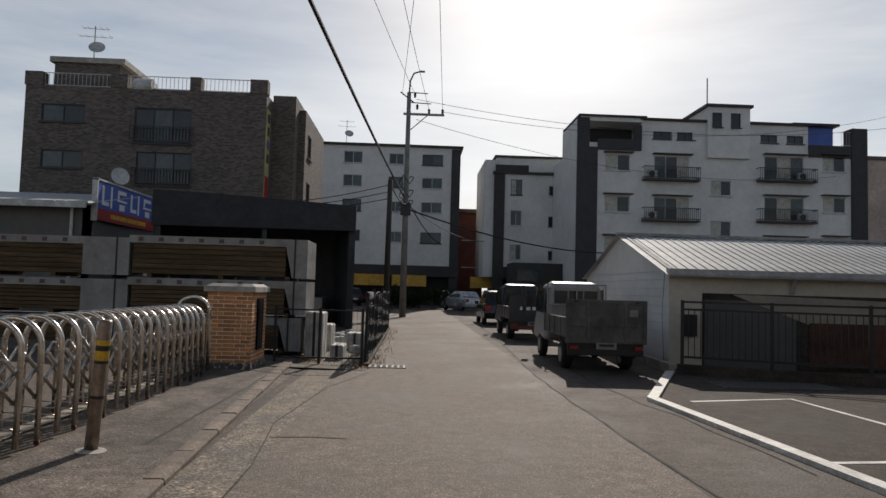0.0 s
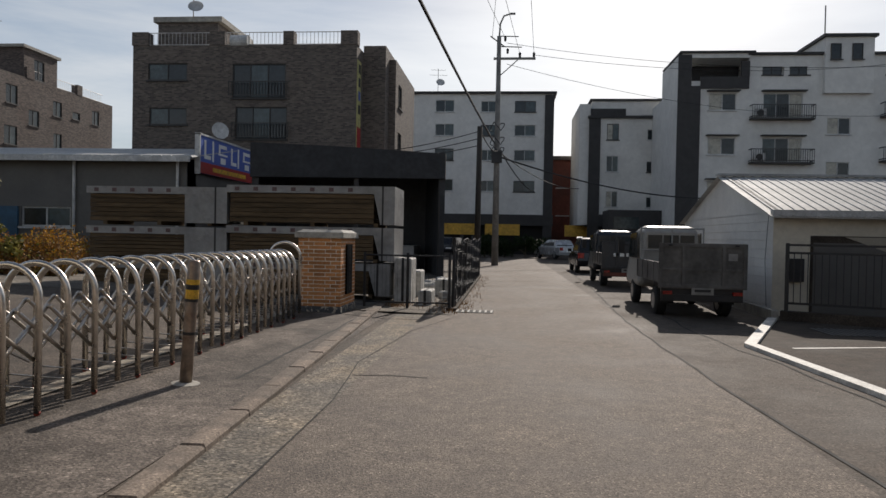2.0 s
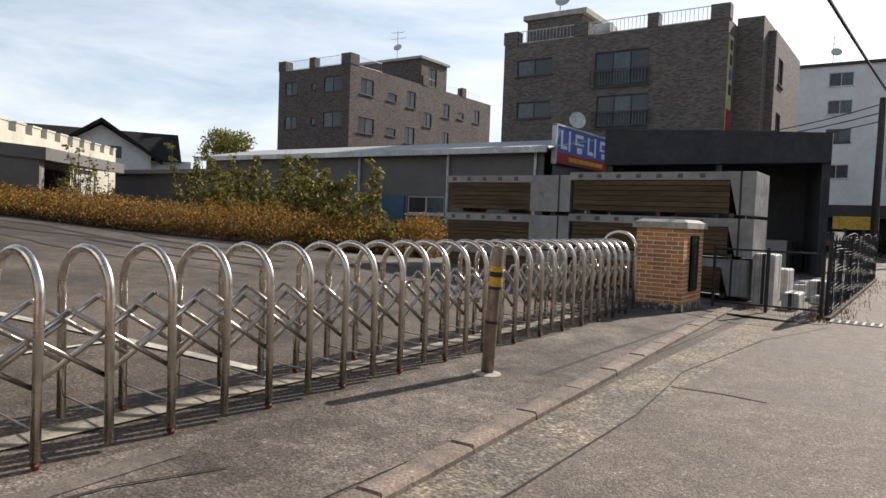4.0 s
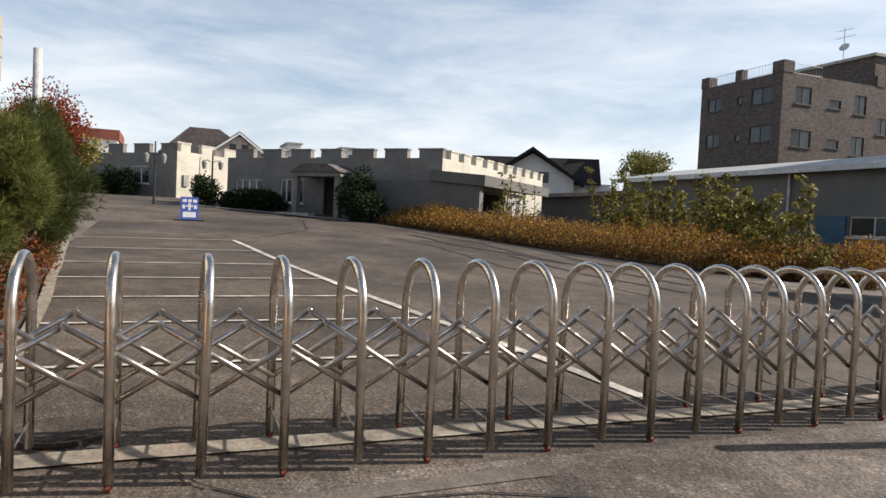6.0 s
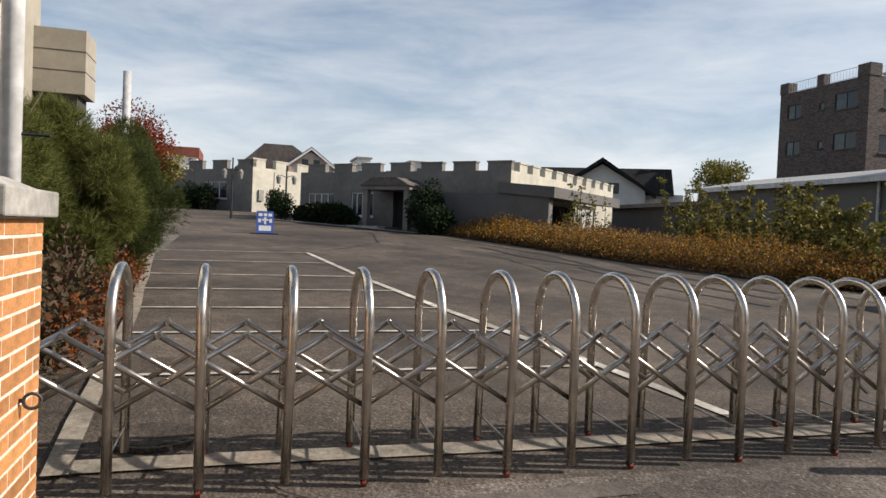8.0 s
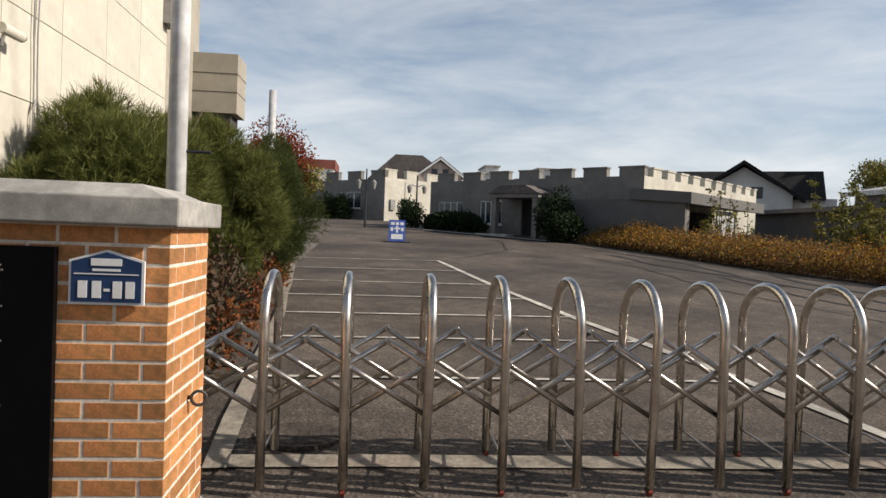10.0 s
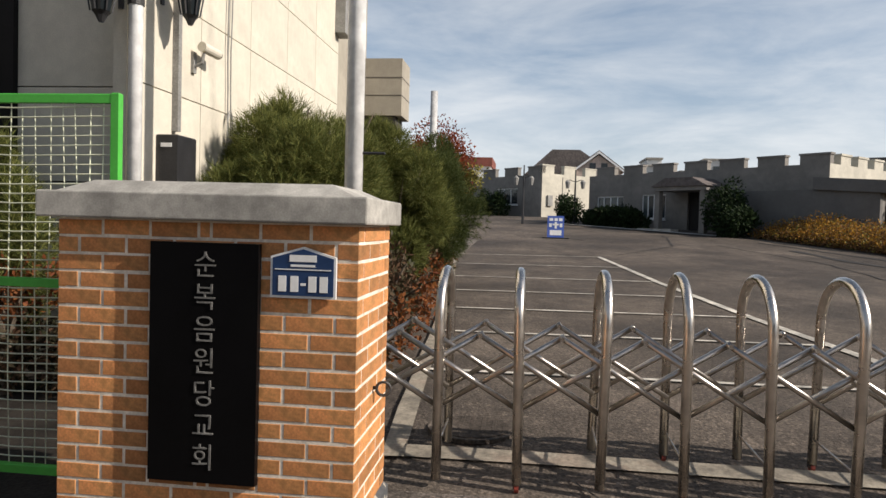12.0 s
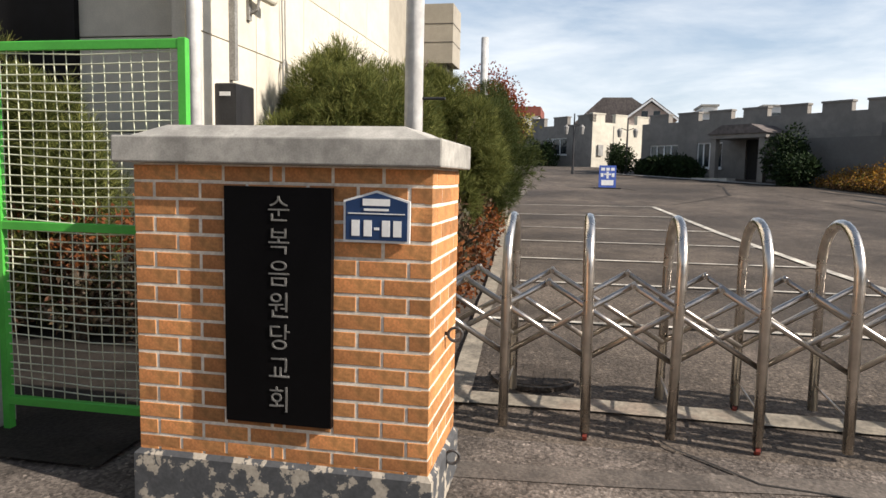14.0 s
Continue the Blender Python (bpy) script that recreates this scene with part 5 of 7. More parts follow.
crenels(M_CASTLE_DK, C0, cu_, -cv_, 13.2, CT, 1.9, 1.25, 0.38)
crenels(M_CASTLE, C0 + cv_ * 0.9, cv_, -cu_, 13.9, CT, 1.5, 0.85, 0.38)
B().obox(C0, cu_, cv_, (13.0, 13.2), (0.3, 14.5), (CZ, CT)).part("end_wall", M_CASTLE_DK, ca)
B().obox(C0, cu_, cv_, (0.3, 13.0), (0.3, 14.5), (CT - 0.3, CT - 0.15)).part("roof", M_CONC, ca)
# porch
po = C0 + Vector((0, 0, CZ))
B().obox(po, cu_, -cv_, (4.6, 7.5), (0, 1.6), (2.55, 2.75)).part("porch_slab", M_CASTLE_DK, ca)
fix(B().prism([(4.5, 2.75), (7.6, 2.75), (6.8, 3.15), (5.3, 3.15)], po, cu_, -cv_, 1.7).part("porch_roof", M_ROOFBR, ca))
for a in (4.7, 7.2):
    B().obox(po, cu_, -cv_, (a, a + 0.28), (1.25, 1.53), (0, 2.55)).part("porch_pier", M_CASTLE_DK, ca)
# rear wing, set back beyond the end of the front range
Wf = Vector((-49.0, 1.33, 0))
WT = 5.3
W = B()
wall_pieces(W, Wf - cu_ * 0.005 + cv_ * 0.005 + Vector((0, 0, CZ)), cv_, -cu_, 7.0, WT - CZ + 0.1, [], 0.3)
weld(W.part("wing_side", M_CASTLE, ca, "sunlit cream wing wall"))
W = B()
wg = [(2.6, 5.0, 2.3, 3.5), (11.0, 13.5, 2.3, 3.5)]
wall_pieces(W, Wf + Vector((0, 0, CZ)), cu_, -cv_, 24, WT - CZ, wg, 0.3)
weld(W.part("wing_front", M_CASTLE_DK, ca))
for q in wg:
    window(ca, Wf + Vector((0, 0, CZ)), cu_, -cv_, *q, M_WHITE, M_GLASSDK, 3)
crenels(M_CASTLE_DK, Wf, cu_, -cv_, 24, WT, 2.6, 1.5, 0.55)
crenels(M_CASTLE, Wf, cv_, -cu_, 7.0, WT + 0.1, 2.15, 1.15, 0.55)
B().obox(Wf, cv_, -cu_, (0.5, 0.95), (0.0, 0.15), (CZ + 2.2, CZ + 2.95)).part("meter_box", M_GREY, ca)
B().tube([Wf + cv_ * 2.0 - cu_ * 0.03 + Vector((0, 0, z_)) for z_ in (5.2, 3.1)], 0.02, 5).part("wall_cable", M_GREY, ca)
B().obox(Wf, cu_, cv_, (0.3, 23.8), (0.3, 9), (WT - 0.4, WT - 0.2)).part("roof", M_CONC, ca)
pw_ = Wf + Vector((0, 0, CZ))
B().obox(pw_, cu_, -cv_, (14.2, 18.0), (0, 1.6), (3.35, 3.55)).part("porch_slab", M_CASTLE_DK, ca)
fix(B().prism([(14.0, 3.55), (18.2, 3.55), (17.2, 4.05), (15.0, 4.05)], pw_, cu_, -cv_, 1.7).part("porch_roof", M_ROOFBR, ca))
for a in (14.4, 17.5):
    B().obox(pw_, cu_, -cv_, (a, a + 0.3), (1.25, 1.55), (0, 3.35)).part("porch_pier", M_CASTLE_DK, ca)
# lean-to at the corner
ln = thing("lean_to", "grey lean-to shelter with sloping roof before the chapel corner", "shelter")
lo_ = C0 + Vector((0, 0, 0.9))
B().obox(lo_, cu_, -cv_, (-2.2, 5.6), (0.35, 0.55), (0, 2.5)).part("wall", M_SHEDWALL, ln)
B().obox(lo_, cv_, -cu_, (-0.4, 0.0), (1.95, 2.15), (0, 2.3)).part("pier", M_CASTLE_DK, ln)
fix(B().prism([(-0.3, 3.0), (2.5, 2.78), (2.5, 2.3), (-0.3, 2.5)], lo_ - cv_ * 0.7, -cu_, cv_, 9.2).part("roof", M_SHEDWALL, ln))
B().obox(lo_, cv_, -cu_, (3.2, 5.6), (2.05, 2.12), (0, 2.2)).part("corrugated_panel", M_METALROOF, ln)
B().obox(lo_, cv_, -cu_, (5.4, 5.6), (2.05, 2.2), (0, 2.3)).part("post", M_CASTLE, ln)
# Thin dark sheet stands for the shade under the lean-to roof.
B().obox(lo_, cv_, -cu_, (0.0, 8), (0.02, 0.06), (0, 2.2)).part("back_shade", M_DARK, ln)
bn = thing("stone_bench", "grey stone slab bench beside the chapel", "bench")
B().obox(C0 + Vector((0, 0, 0.9)), cu_, -cv_, (5.7, 7.6), (2.0, 2.6), (0.62, 0.74)).part("slab", M_CONC, bn)
for a in (5.95, 7.1):
    B().obox(C0 + Vector((0, 0, 0.9)), cu_, -cv_, (a, a + 0.25), (2.1, 2.5), (0, 0.62)).part("leg", M_CONC, bn)
strip("step", [tuple((C0 + cu_ * 3 - cv_ * 2.9)[:2]), tuple((C0 + cu_ * 13 - cv_ * 2.9)[:2])], 0.5, M_CONC, 0.05, "pale concrete step before the chapel", "step")
for q, hh in ((Vector((-36.5, 0.2, 0)), 3.1), (Vector((-37.0, 2.92, 0)), 2.9)):
    lp = thing("lamp_post", "black garden lamp post with twin lanterns", "lamp post", "lamp posts", at=(q.x, q.y, ground_z(q.x, q.y)))
    B().tube([(0, 0, 0), (0, 0, hh * 0.7), (0, 0, hh)], [0.07, 0.045, 0.035], 8).part("post", M_BLACK, lp)
    for s in (-1, 1):
        B().tube([(0, 0, hh * 0.78), (0, 0.3 * s, hh * 0.82), (0, 0.4 * s, hh * 0.78)], 0.02, 5).part("arm", M_BLACK, lp)
        B().tube([(0, 0.4 * s, hh * 0.66), (0, 0.4 * s, hh * 0.78), (0, 0.4 * s, hh * 0.82)], [0.08, 0.14, 0.03], 8).part("lantern", M_GREY, lp)
ab = thing("notice_board", "blue and white A-frame notice board standing on the asphalt", "notice board", at=(-26.3, 1.58, ground_z(-26.3, 1.58)))
for s, nm in ((1, "front_panel"), (-1, "back_panel")):
    o = B().box(-0.02, 0.02, -0.31, 0.31, 0.0, 0.84).part(nm, M_SIGNBLUE, ab)
    o.rotation_euler = (0, radians(-14 * s), 0)
    o.location = (0.2 * s, 0, 0.03)
    if s == 1:
        for a0, a1, c0, c1 in ((-0.22, 0.22, 0.08, 0.28), (-0.24, -0.1, 0.64, 0.75), (-0.05, 0.07, 0.64, 0.75), (0.12, 0.25, 0.64, 0.75), (-0.04, 0.04, 0.34, 0.6), (-0.12, 0.12, 0.47, 0.53), (-0.25, -0.15, 0.4, 0.54), (0.15, 0.25, 0.4, 0.54)):
            B().box(0.022, 0.028, a0, a1, c0, c1).part("bar", M_WHITE, o)
B().box(-0.3, 0.3, -0.5, 0.5, -0.02, 0.03).part("foot", M_BLACK, ab)


# ---- houses beyond ----
def gable_house(label, o, u, L, D, z0, ze, zr, wall, roof, over=0.5):
    """A house whose gable end, along u, faces the lot."""
    h = thing("house", label, "house")
    o, u = Vector(o), Vector(u).normalized()
    n = Vector((u.y, -u.x, 0))
    fix(B().prism([(0, z0), (L, z0), (L, ze), (L / 2, zr - 0.25), (0, ze)], o, u, -n, D).part("wall", wall, h))
    r = B()
    sl = (zr - ze) / (L / 2)
    for s in (0, 1):
        e = -over if s == 0 else L + over
        r.prism([(e, ze - sl * over), (L / 2, zr), (L / 2, zr + 0.22), (e, ze - sl * over + 0.22)], o + n * over, u, -n, D + 2 * over)
    fix(r.part("roof", roof, h))
    f = B()
    for s in (0, 1):
        e = -over if s == 0 else L + over
        f.prism([(e, ze - sl * over - 0.12), (L / 2, zr - 0.12), (L / 2, zr + 0.1), (e, ze - sl * over + 0.1)], o + n * (over + 0.06), u, -n, 0.05)
    fix(f.part("barge_board", M_WHITE if wall is not M_WHITEWALL else M_ROOFDK, h))
    k = B().obox(o, u, n, (L * 0.3, L * 0.44), (0.0, 0.05), (ze - 0.3, ze + 0.6))
    k.part("window", M_GLASSDK, h)
    B().obox(o, u, n, (L * 0.56, L * 0.7), (0.0, 0.05), (ze - 0.3, ze + 0.6)).part("window", M_GLASSDK, h)
    return h


wh = gable_house("white gabled house with dark tiled roof", (-53.0, 26.2, 0), (0.5, 0.87, 0), 7.0, 9, 1, 5.5, 7.9, M_WHITEWALL, M_ROOFDK, 0.8)
B().obox((-50.6, 30.4, 0), (0.5, 0.87, 0), (-0.87, 0.5, 0), (0, 5.2), (1.0, 7), (1, 5.3)).part("side_range", M_WHITEWALL, wh)
fix(B().prism([(0.5, 5.2), (8.4, 5.2), (4.6, 7.75)], (-54.0, 24.3, 0), (-0.87, 0.5, 0), (0.5, 0.87, 0), 11.4).part("side_roof", M_ROOFDK, wh))
lowb = thing("outbuilding", "dark low outbuilding behind the flower strip", "outbuilding")
B().box(-44, -30, 26.2, 31, 1, 3.6).part("wall", M_CHARCOAL, lowb)
B().box(-44.5, -29.5, 25.6, 31.5, 3.6, 3.85).part("roof", M_ROOFBR, lowb)
ph = gable_house("pink rendered house with brown hipped roof and front gable", (-71, 5.0, 0), (0, 1, 0), 4.4, 7, 1, 7.6, 9.25, M_PINKWALL, M_ROOFBR, 0.4)
B().box(-80, -72, 0.6, 8.5, 1, 7.1).part("main_wall", M_PINKWALL, ph)
fix(B().prism([(-0.2, 7.0), (9.3, 7.0), (5.4, 9.6), (2.6, 9.6)], (-71.8, 0, 0), YA, (-1, 0, 0), 8.5).part("main_roof", M_ROOFBR, ph))
for x, y, w, z in ((-62, 9.9, 2.4, 7.15), (-62.3, 10.6, 1.2, 7.8), (-62, 15.4, 2.2, 7.75), (-60, 20.2, 1.6, 6.8), (-61, 13.2, 1.2, 6.6)):
    wb = thing("house", "small white flat-roofed house in the distance", "house", "distant houses")
    B().box(x - 4, x, y, y + w, 1, z).part("wall", M_WHITEWALL, wb)
    B().box(x - 4.1, x + 0.15, y - 0.12, y + w + 0.12, z, z + 0.15).part("roof", M_CONC, wb)
    B().box(x, x + 0.04, y + w * 0.3, y + w * 0.6, z - 1.2, z - 0.5).part("window", M_GLASSDK, wb)
rr = thing("house", "white block with red-brown roof band", "house")
B().box(-68, -62, -8.5, -3.1, 1, 6.9).part("wall", M_WHITEWALL, rr)
B().box(-68.2, -61.8, -8.7, -2.95, 6.9, 7.7).part("roof_band", M_REDWALL, rr)
hill = B()
hp = [(-420, -220 + i * 30, 0) for i in range(26)]
hill.v = [(x - 20 * math.sin(i), y, 0) for i, (x, y, z) in enumerate(hp)] + [(x - 60, y, 21 + 6 * math.sin(i * 0.9) + 4 * math.sin(i * 2.3)) for i, (x, y, z) in enumerate(hp)] + [(x - 200, y, 10) for x, y, z in hp]
hill.f = [(k * 26 + i, k * 26 + i + 1, (k + 1) * 26 + i + 1, (k + 1) * 26 + i) for k in range(2) for i in range(25)]
tagged(hill.part("backdrop", M_HILL, smooth=True), "low wooded hill on the horizon", "hill", kind="structure")


# ---- church hall with cream cladding ----
hall = thing("church_hall", "tall hall clad in cream stone panels", "building")
FY, FX = -2.62, -4.72
# Entrance panels set back so the added pier depth keeps sun off them.
RX = FX - 0.36
B().box(-10.75, RX - 0.03, -14, FY - 0.03, 0, 9.5).part("core", M_JOINT, hall)
B().box(RX - 0.028, FX, FY - 0.15, FY - 0.031, 0, 9.3).part("corner_pier", M_STONE, hall, "pale corner pier, deepened to shade the panels")
pm = {}
for face in (0, 1):
    for r in range(11):
        z0 = 0.15 + r * 0.83
        n = 5 if face == 0 else 4
        for c in range(n):
            w = 1.2
            if face == 0:
                a0 = -10.73 + c * w
                lo, hi = a0 + 0.004, min(a0 + w, FX) - 0.006
            else:
                a0 = FY - 0.15 - (c + 1) * w
                lo, hi = a0 + 0.004, a0 + w - 0.006
            L = round(hi - lo, 3)
            if (face, L) not in pm:
                b = B()
                if face == 0:
                    b.box(0, L, -0.03, 0.0, 0.004, 0.822)
                else:
                    b.box(-0.03, 0.0, 0, L, 0.004, 0.822)
                pm[(face, L)] = b.mesh("panel", M_STONE)
            p = new("panel", pm[(face, L)])
            p.parent = hall
            if face == 1 and c > 0:
                scene.collection.objects.unlink(p)
                bpy.data.objects.remove(p)
                continue
            p.location = (lo, FY, z0) if face == 0 else (RX, lo, z0)
B().box(RX - 0.02, RX + 0.06, -9, -3.9, 0, 8.5).part("dark_glass_front", M_ENTRY, hall, "dark glazed entrance front")
can = thing("canopy_block", "cream stone-faced canopy block jutting from the hall", "canopy")
B().box(-13.85, -13.0, -4.4, -1.97, 3.66, 4.78).part("soffit_box", M_TAN, can)
# Dark inset box stands for the shade under the canopy.
B().box(-13.8, -13.08, -4.4, -2.1, 3.36, 3.656).part("soffit", M_JOINT, can, "soffit box darkened for the shade underneath")
for z in (4.05, 4.4):
    B().box(-13.856, -12.994, -4.4, -1.964, z, z + 0.012).part("groove", M_JOINT, can)
B().box(-13.4, -10.7, -6, -2.8, 0, 8).part("rear_wall", M_TAN, can)
B().box(-10.9, -10.5, -2.66, -2.45, 4.6, 6.2).part("corner_trim", M_GREY, hall)
# down pipe, box, camera, lanterns, cables
dp = thing("downpipe", "scratched silver downpipe at the hall corner", "downpipe")
B().tube([(-4.66, -2.54, 0), (-4.66, -2.54, 7)], 0.055, 12).part("pipe", M_GALV, dp, smooth=True)
for z in (1.2, 3.2):
    B().tube([(-4.66, -2.54, z), (-4.66, -2.54, z + 0.05)], 0.064, 12).part("bracket", M_DKALU, dp)
pil = thing("facade_strip", "grey metal strip running up the hall wall", "trim")
B().box(-5.44, -5.38, FY + 0.002, FY + 0.06, 2.3, 8).part("strip", M_GREY, pil)
bx = thing("meter_box", "black metal meter box on the cream hall wall", "meter box")
B().cham(-5.46, -5.12, FY, FY + 0.2, 1.15, 2.24, 0.01).part("box", M_BLACK, bx)
B().box(-5.116, -5.11, FY + 0.05, FY + 0.15, 2.13, 2.165).part("label_bar", M_WHITE, bx)
cc = thing("security_camera", "pale bullet security camera on a wall bracket", "security camera")
B().box(-5.78, -5.72, FY, FY + 0.03, 2.9, 3.1).part("wall_plate", M_GREY, cc)
B().tube([(-5.75, FY + 0.02, 2.96), (-5.75, FY + 0.1, 3.0), (-5.75, FY + 0.12, 3.1)], 0.016, 8).part("bracket", M_GREY, cc)
B().tube([(-5.7, FY + 0.12, 3.14), (-5.98, FY + 0.15, 3.13)], 0.048, 14).part("housing", M_STONE, cc, "cream housing")
B().tube([(-5.981, FY + 0.15, 3.13), (-6.0, FY + 0.152, 3.129)], 0.04, 14).part("lens_ring", M_BLACK, cc)
for at in ((-5.18, FY + 0.27, 3.27), (-4.45, -2.7, 3.09)):
    ln_ = thing("wall_lantern", "black cast wall lantern", "wall lantern", "wall lanterns", at=at)
    B().tube([(0, 0, -0.08), (0, 0, -0.03), (0, 0, 0.0)], [0.02, 0.045, 0.07], 8).part("finial", M_BLACK, ln_)
    B().tube([(0, 0, 0.0), (0, 0, 0.26)], [0.075, 0.12], 6).part("glass", M_GLASSDK, ln_)
    for k in range(6):
        a = k * math.pi / 3
        B().tube([(0.078 * math.cos(a), 0.078 * math.sin(a), 0), (0.124 * math.cos(a), 0.124 * math.sin(a), 0.26)], 0.008, 4).part("rib", M_BLACK, ln_)
    B().tube([(0, 0, 0.26), (0, 0, 0.3), (0, 0, 0.4)], [0.15, 0.13, 0.02], 8).part("hood", M_BLACK, ln_)
    back = (0, -0.27, 0.3) if at[0] < -5 else (-0.27, 0, 0.3)
    B().tube([(0, 0, 0.38), (back[0] * 0.5, back[1] * 0.5, 0.5), back], 0.015, 6).part("arm", M_BLACK, ln_)
    for zc, rc in ((0.36, 0.10), (0.56, 0.08), (0.22, 0.07), (0.48, 0.13)):
        sc = [(back[0] * 0.55 * (1 + rc * 4 * math.cos(a) * (1 - a / 9)), back[1] * 0.55 * (1 + rc * 4 * math.cos(a) * (1 - a / 9)), zc + rc * math.sin(a) * (1 - a / 9)) for a in [k * 0.5 for k in range(16)]]
        B().tube(sc, [0.02] * 8 + [0.014] * 8, 5).part("scroll", M_BLACK, ln_)
    B().box(back[0] * 1.0 - 0.02, back[0] * 1.0 + 0.02, back[1] - 0.02, back[1] + 0.02, 0.1, 0.7).part("wall_plate", M_BLACK, ln_)
wc = thing("wall_cable", "loose grey cables hanging down the hall wall", "cable")
for k in range(2):
    B().tube([(-6.55 + 0.08 * k + 0.015 * math.sin(j * 1.7 + k), FY + 0.03, 6.5 - j * 0.4) for j in range(13)], 0.008, 5).part("cable", M_GREY, wc)
wl = thing("wire_coil", "coil of loose wire on the hall wall", "cable")
B().tube([(-6.5 + 0.07 * math.cos(a), FY + 0.05, 2.45 + 0.16 * math.sin(a) + 0.004 * a) for a in [k * 0.5 for k in range(38)]], 0.006, 5).part("coil", M_GREY, wl)

tp = thing("steel_pole", "tall galvanised steel pole behind the pillar", "pole", "steel poles", at=(-4.62, -0.72, 0.12))
B().tube([(0, 0, 0), (0, 0, 7.5)], [0.071, 0.064], 18).part("shaft", M_GALV, tp, smooth=True)
B().tube([(0, 0, 0), (0, 0, 0.03)], 0.16, 14).part("base_plate", M_GREY, tp)
B().tube([(0, 0.05, 1.93), (0, 0.24, 1.93)], 0.012, 6).part("hook", M_BLACK, tp)
B().tube([(0, 0, 3.4), (0.0, -0.18, 3.4)], 0.012, 6).part("hook", M_BLACK, tp)
fp = thing("steel_pole", "short white steel pole beside the red maple", "pole", "steel poles", at=(-16.7, -1.85, 0.6))
B().tube([(0, 0, 0), (0, 0, 4.25)], [0.1, 0.09], 14).part("shaft", M_ALU, fp, smooth=True)
B().tube([(0, -0.05, 3.4), (0, -0.3, 3.42)], 0.015, 6).part("hook", M_BLACK, fp)

# green mesh gate
gf = thing("mesh_gate", "bright green steel gate leaf with pale wire mesh", "gate")
GFX, gy0, gy1 = -2.62, -2.48, -1.4
for y in (gy0, gy1):
    B().cham(GFX - 0.02, GFX + 0.02, y - 0.02, y + 0.02, 0.06, 2.12, 0.005).part("stile", M_GREEN, gf)
for z in (0.2, 1.15, 2.07):
    B().cham(GFX - 0.018, GFX + 0.018, gy0 + 0.02, gy1 - 0.02, z, z + 0.045, 0.005).part("rail", M_GREEN, gf)
for i in range(1, 15):
    y = gy0 + (gy1 - gy0) * i / 15
    B().tube([(GFX, y + 0.012 * math.sin(i), 0.25), (GFX + 0.012 * math.sin(i * 1.3), y, 0.7), (GFX + 0.004, y, 1.16), (GFX + 0.01 * math.sin(i), y + 0.006, 1.6), (GFX, y + 0.01 * math.sin(i * 2), 2.08)], 0.0036, 4).part("wire", M_WIRE, gf)
for i in range(1, 39):
    z = 0.25 + i * 0.0475
    B().tube([(GFX + 0.006, gy0 + 0.03, z + 0.012 * math.sin(i)), (GFX + 0.014, (gy0 + gy1) / 2, z - 0.012), (GFX + 0.006, gy1 - 0.03, z)], 0.0036, 4).part("wire", M_WIRE, gf)
for z in (0.5, 1.3):
    B().tube([(GFX, gy1 + 0.03, z), (GFX, gy1 + 0.085, z)], 0.018, 8).part("hinge", M_GALV, gf)
gp = thing("gate_post", "weathered grey concrete gate post beside the green gate", "gate post")
B().cham(GFX - 0.1, GFX + 0.1, -2.75, -2.53, 0, 2.05, 0.012).part("post", M_CONC, gp)
B().tube([(GFX + 0.02, -2.53, 1.5), (GFX + 0.02, -2.495, 1.5)], 0.02, 8).part("latch", M_GALV, gp)


# ---- shed and railing beside the car park ----
sh = thing("shed", "white painted block shed with ribbed metal roof", "shed")
SX, SY, SE, SR = 6.22, 15.3, 2.24, 3.34
yr, yb = 19.0, 22.7
for r in range(11):
    z0 = r * 0.205
    B().box(SX, SX + 0.2, SY + 0.01, yb, z0, z0 + 0.2).part("board", M_WHITEWALL, sh)
fix(B().prism([(SY, SE), (yb, SE), (yr, SR)], (SX, 0, 0), YA, XA, 0.2).part("gable", M_WHITEWALL, sh))
B().box(SX + 0.008, 18, SY - 0.004, SY + 0.2, 0, SE - 0.004).part("front_wall", M_STONE, sh, "cream front wall")
B().box(SX, 18, yb, yb + 0.2, 0, SE).part("back_wall", M_WHITEWALL, sh)
B().box(SX - 0.1, 18, SY - 0.28, SY - 0.1, SE - 0.12, SE + 0.05).part("gutter", M_ALU, sh)
B().tube([(9.1, SY - 0.2, SE - 0.1), (9.1, SY - 0.05, SE - 0.45)], 0.05, 8).part("downspout", M_CONC, sh)
sl = (SR - SE) / (yr - SY)
for ya in (SY - 0.3, yb + 0.3):
    za = SE - 0.3 * sl
    q = [(0, ya, za), (0.19, ya, za), (0.195, ya, za + 0.02), (0.235, ya, za + 0.02), (0.24, ya, za)]
    q2 = [(a, yr, c - za + SR) for a, _, c in q]
    rm = B().add(q + q2, [((k, k + 1, k + 6, k + 5) if ya < yr else (k + 5, k + 6, k + 1, k)) for k in range(4)]).mesh("roof_sheet", M_METALROOF)
    for i in range(50):
        o_ = new("roof_sheet", rm)
        o_.parent = sh
        o_.location.x = SX - 0.15 + i * 0.24
B().box(SX - 0.15, 18, yr - 0.12, yr + 0.12, SR + 0.02, SR + 0.08).part("ridge_cap", M_METALROOF, sh)
# Flat dark sheet on the wall stands for the shade inside the shed.
B().box(7.0, 14, SY - 0.03, SY - 0.004, 0, 1.75).part("dark_opening", M_PATCH, sh, "dark sheet for the shaded open shed front")
B().box(7.05, 9.2, SY - 0.05, SY - 0.034, 0.02, 1.6).part("side_panel", M_SHEDWALL, sh, "dark stained side panel")
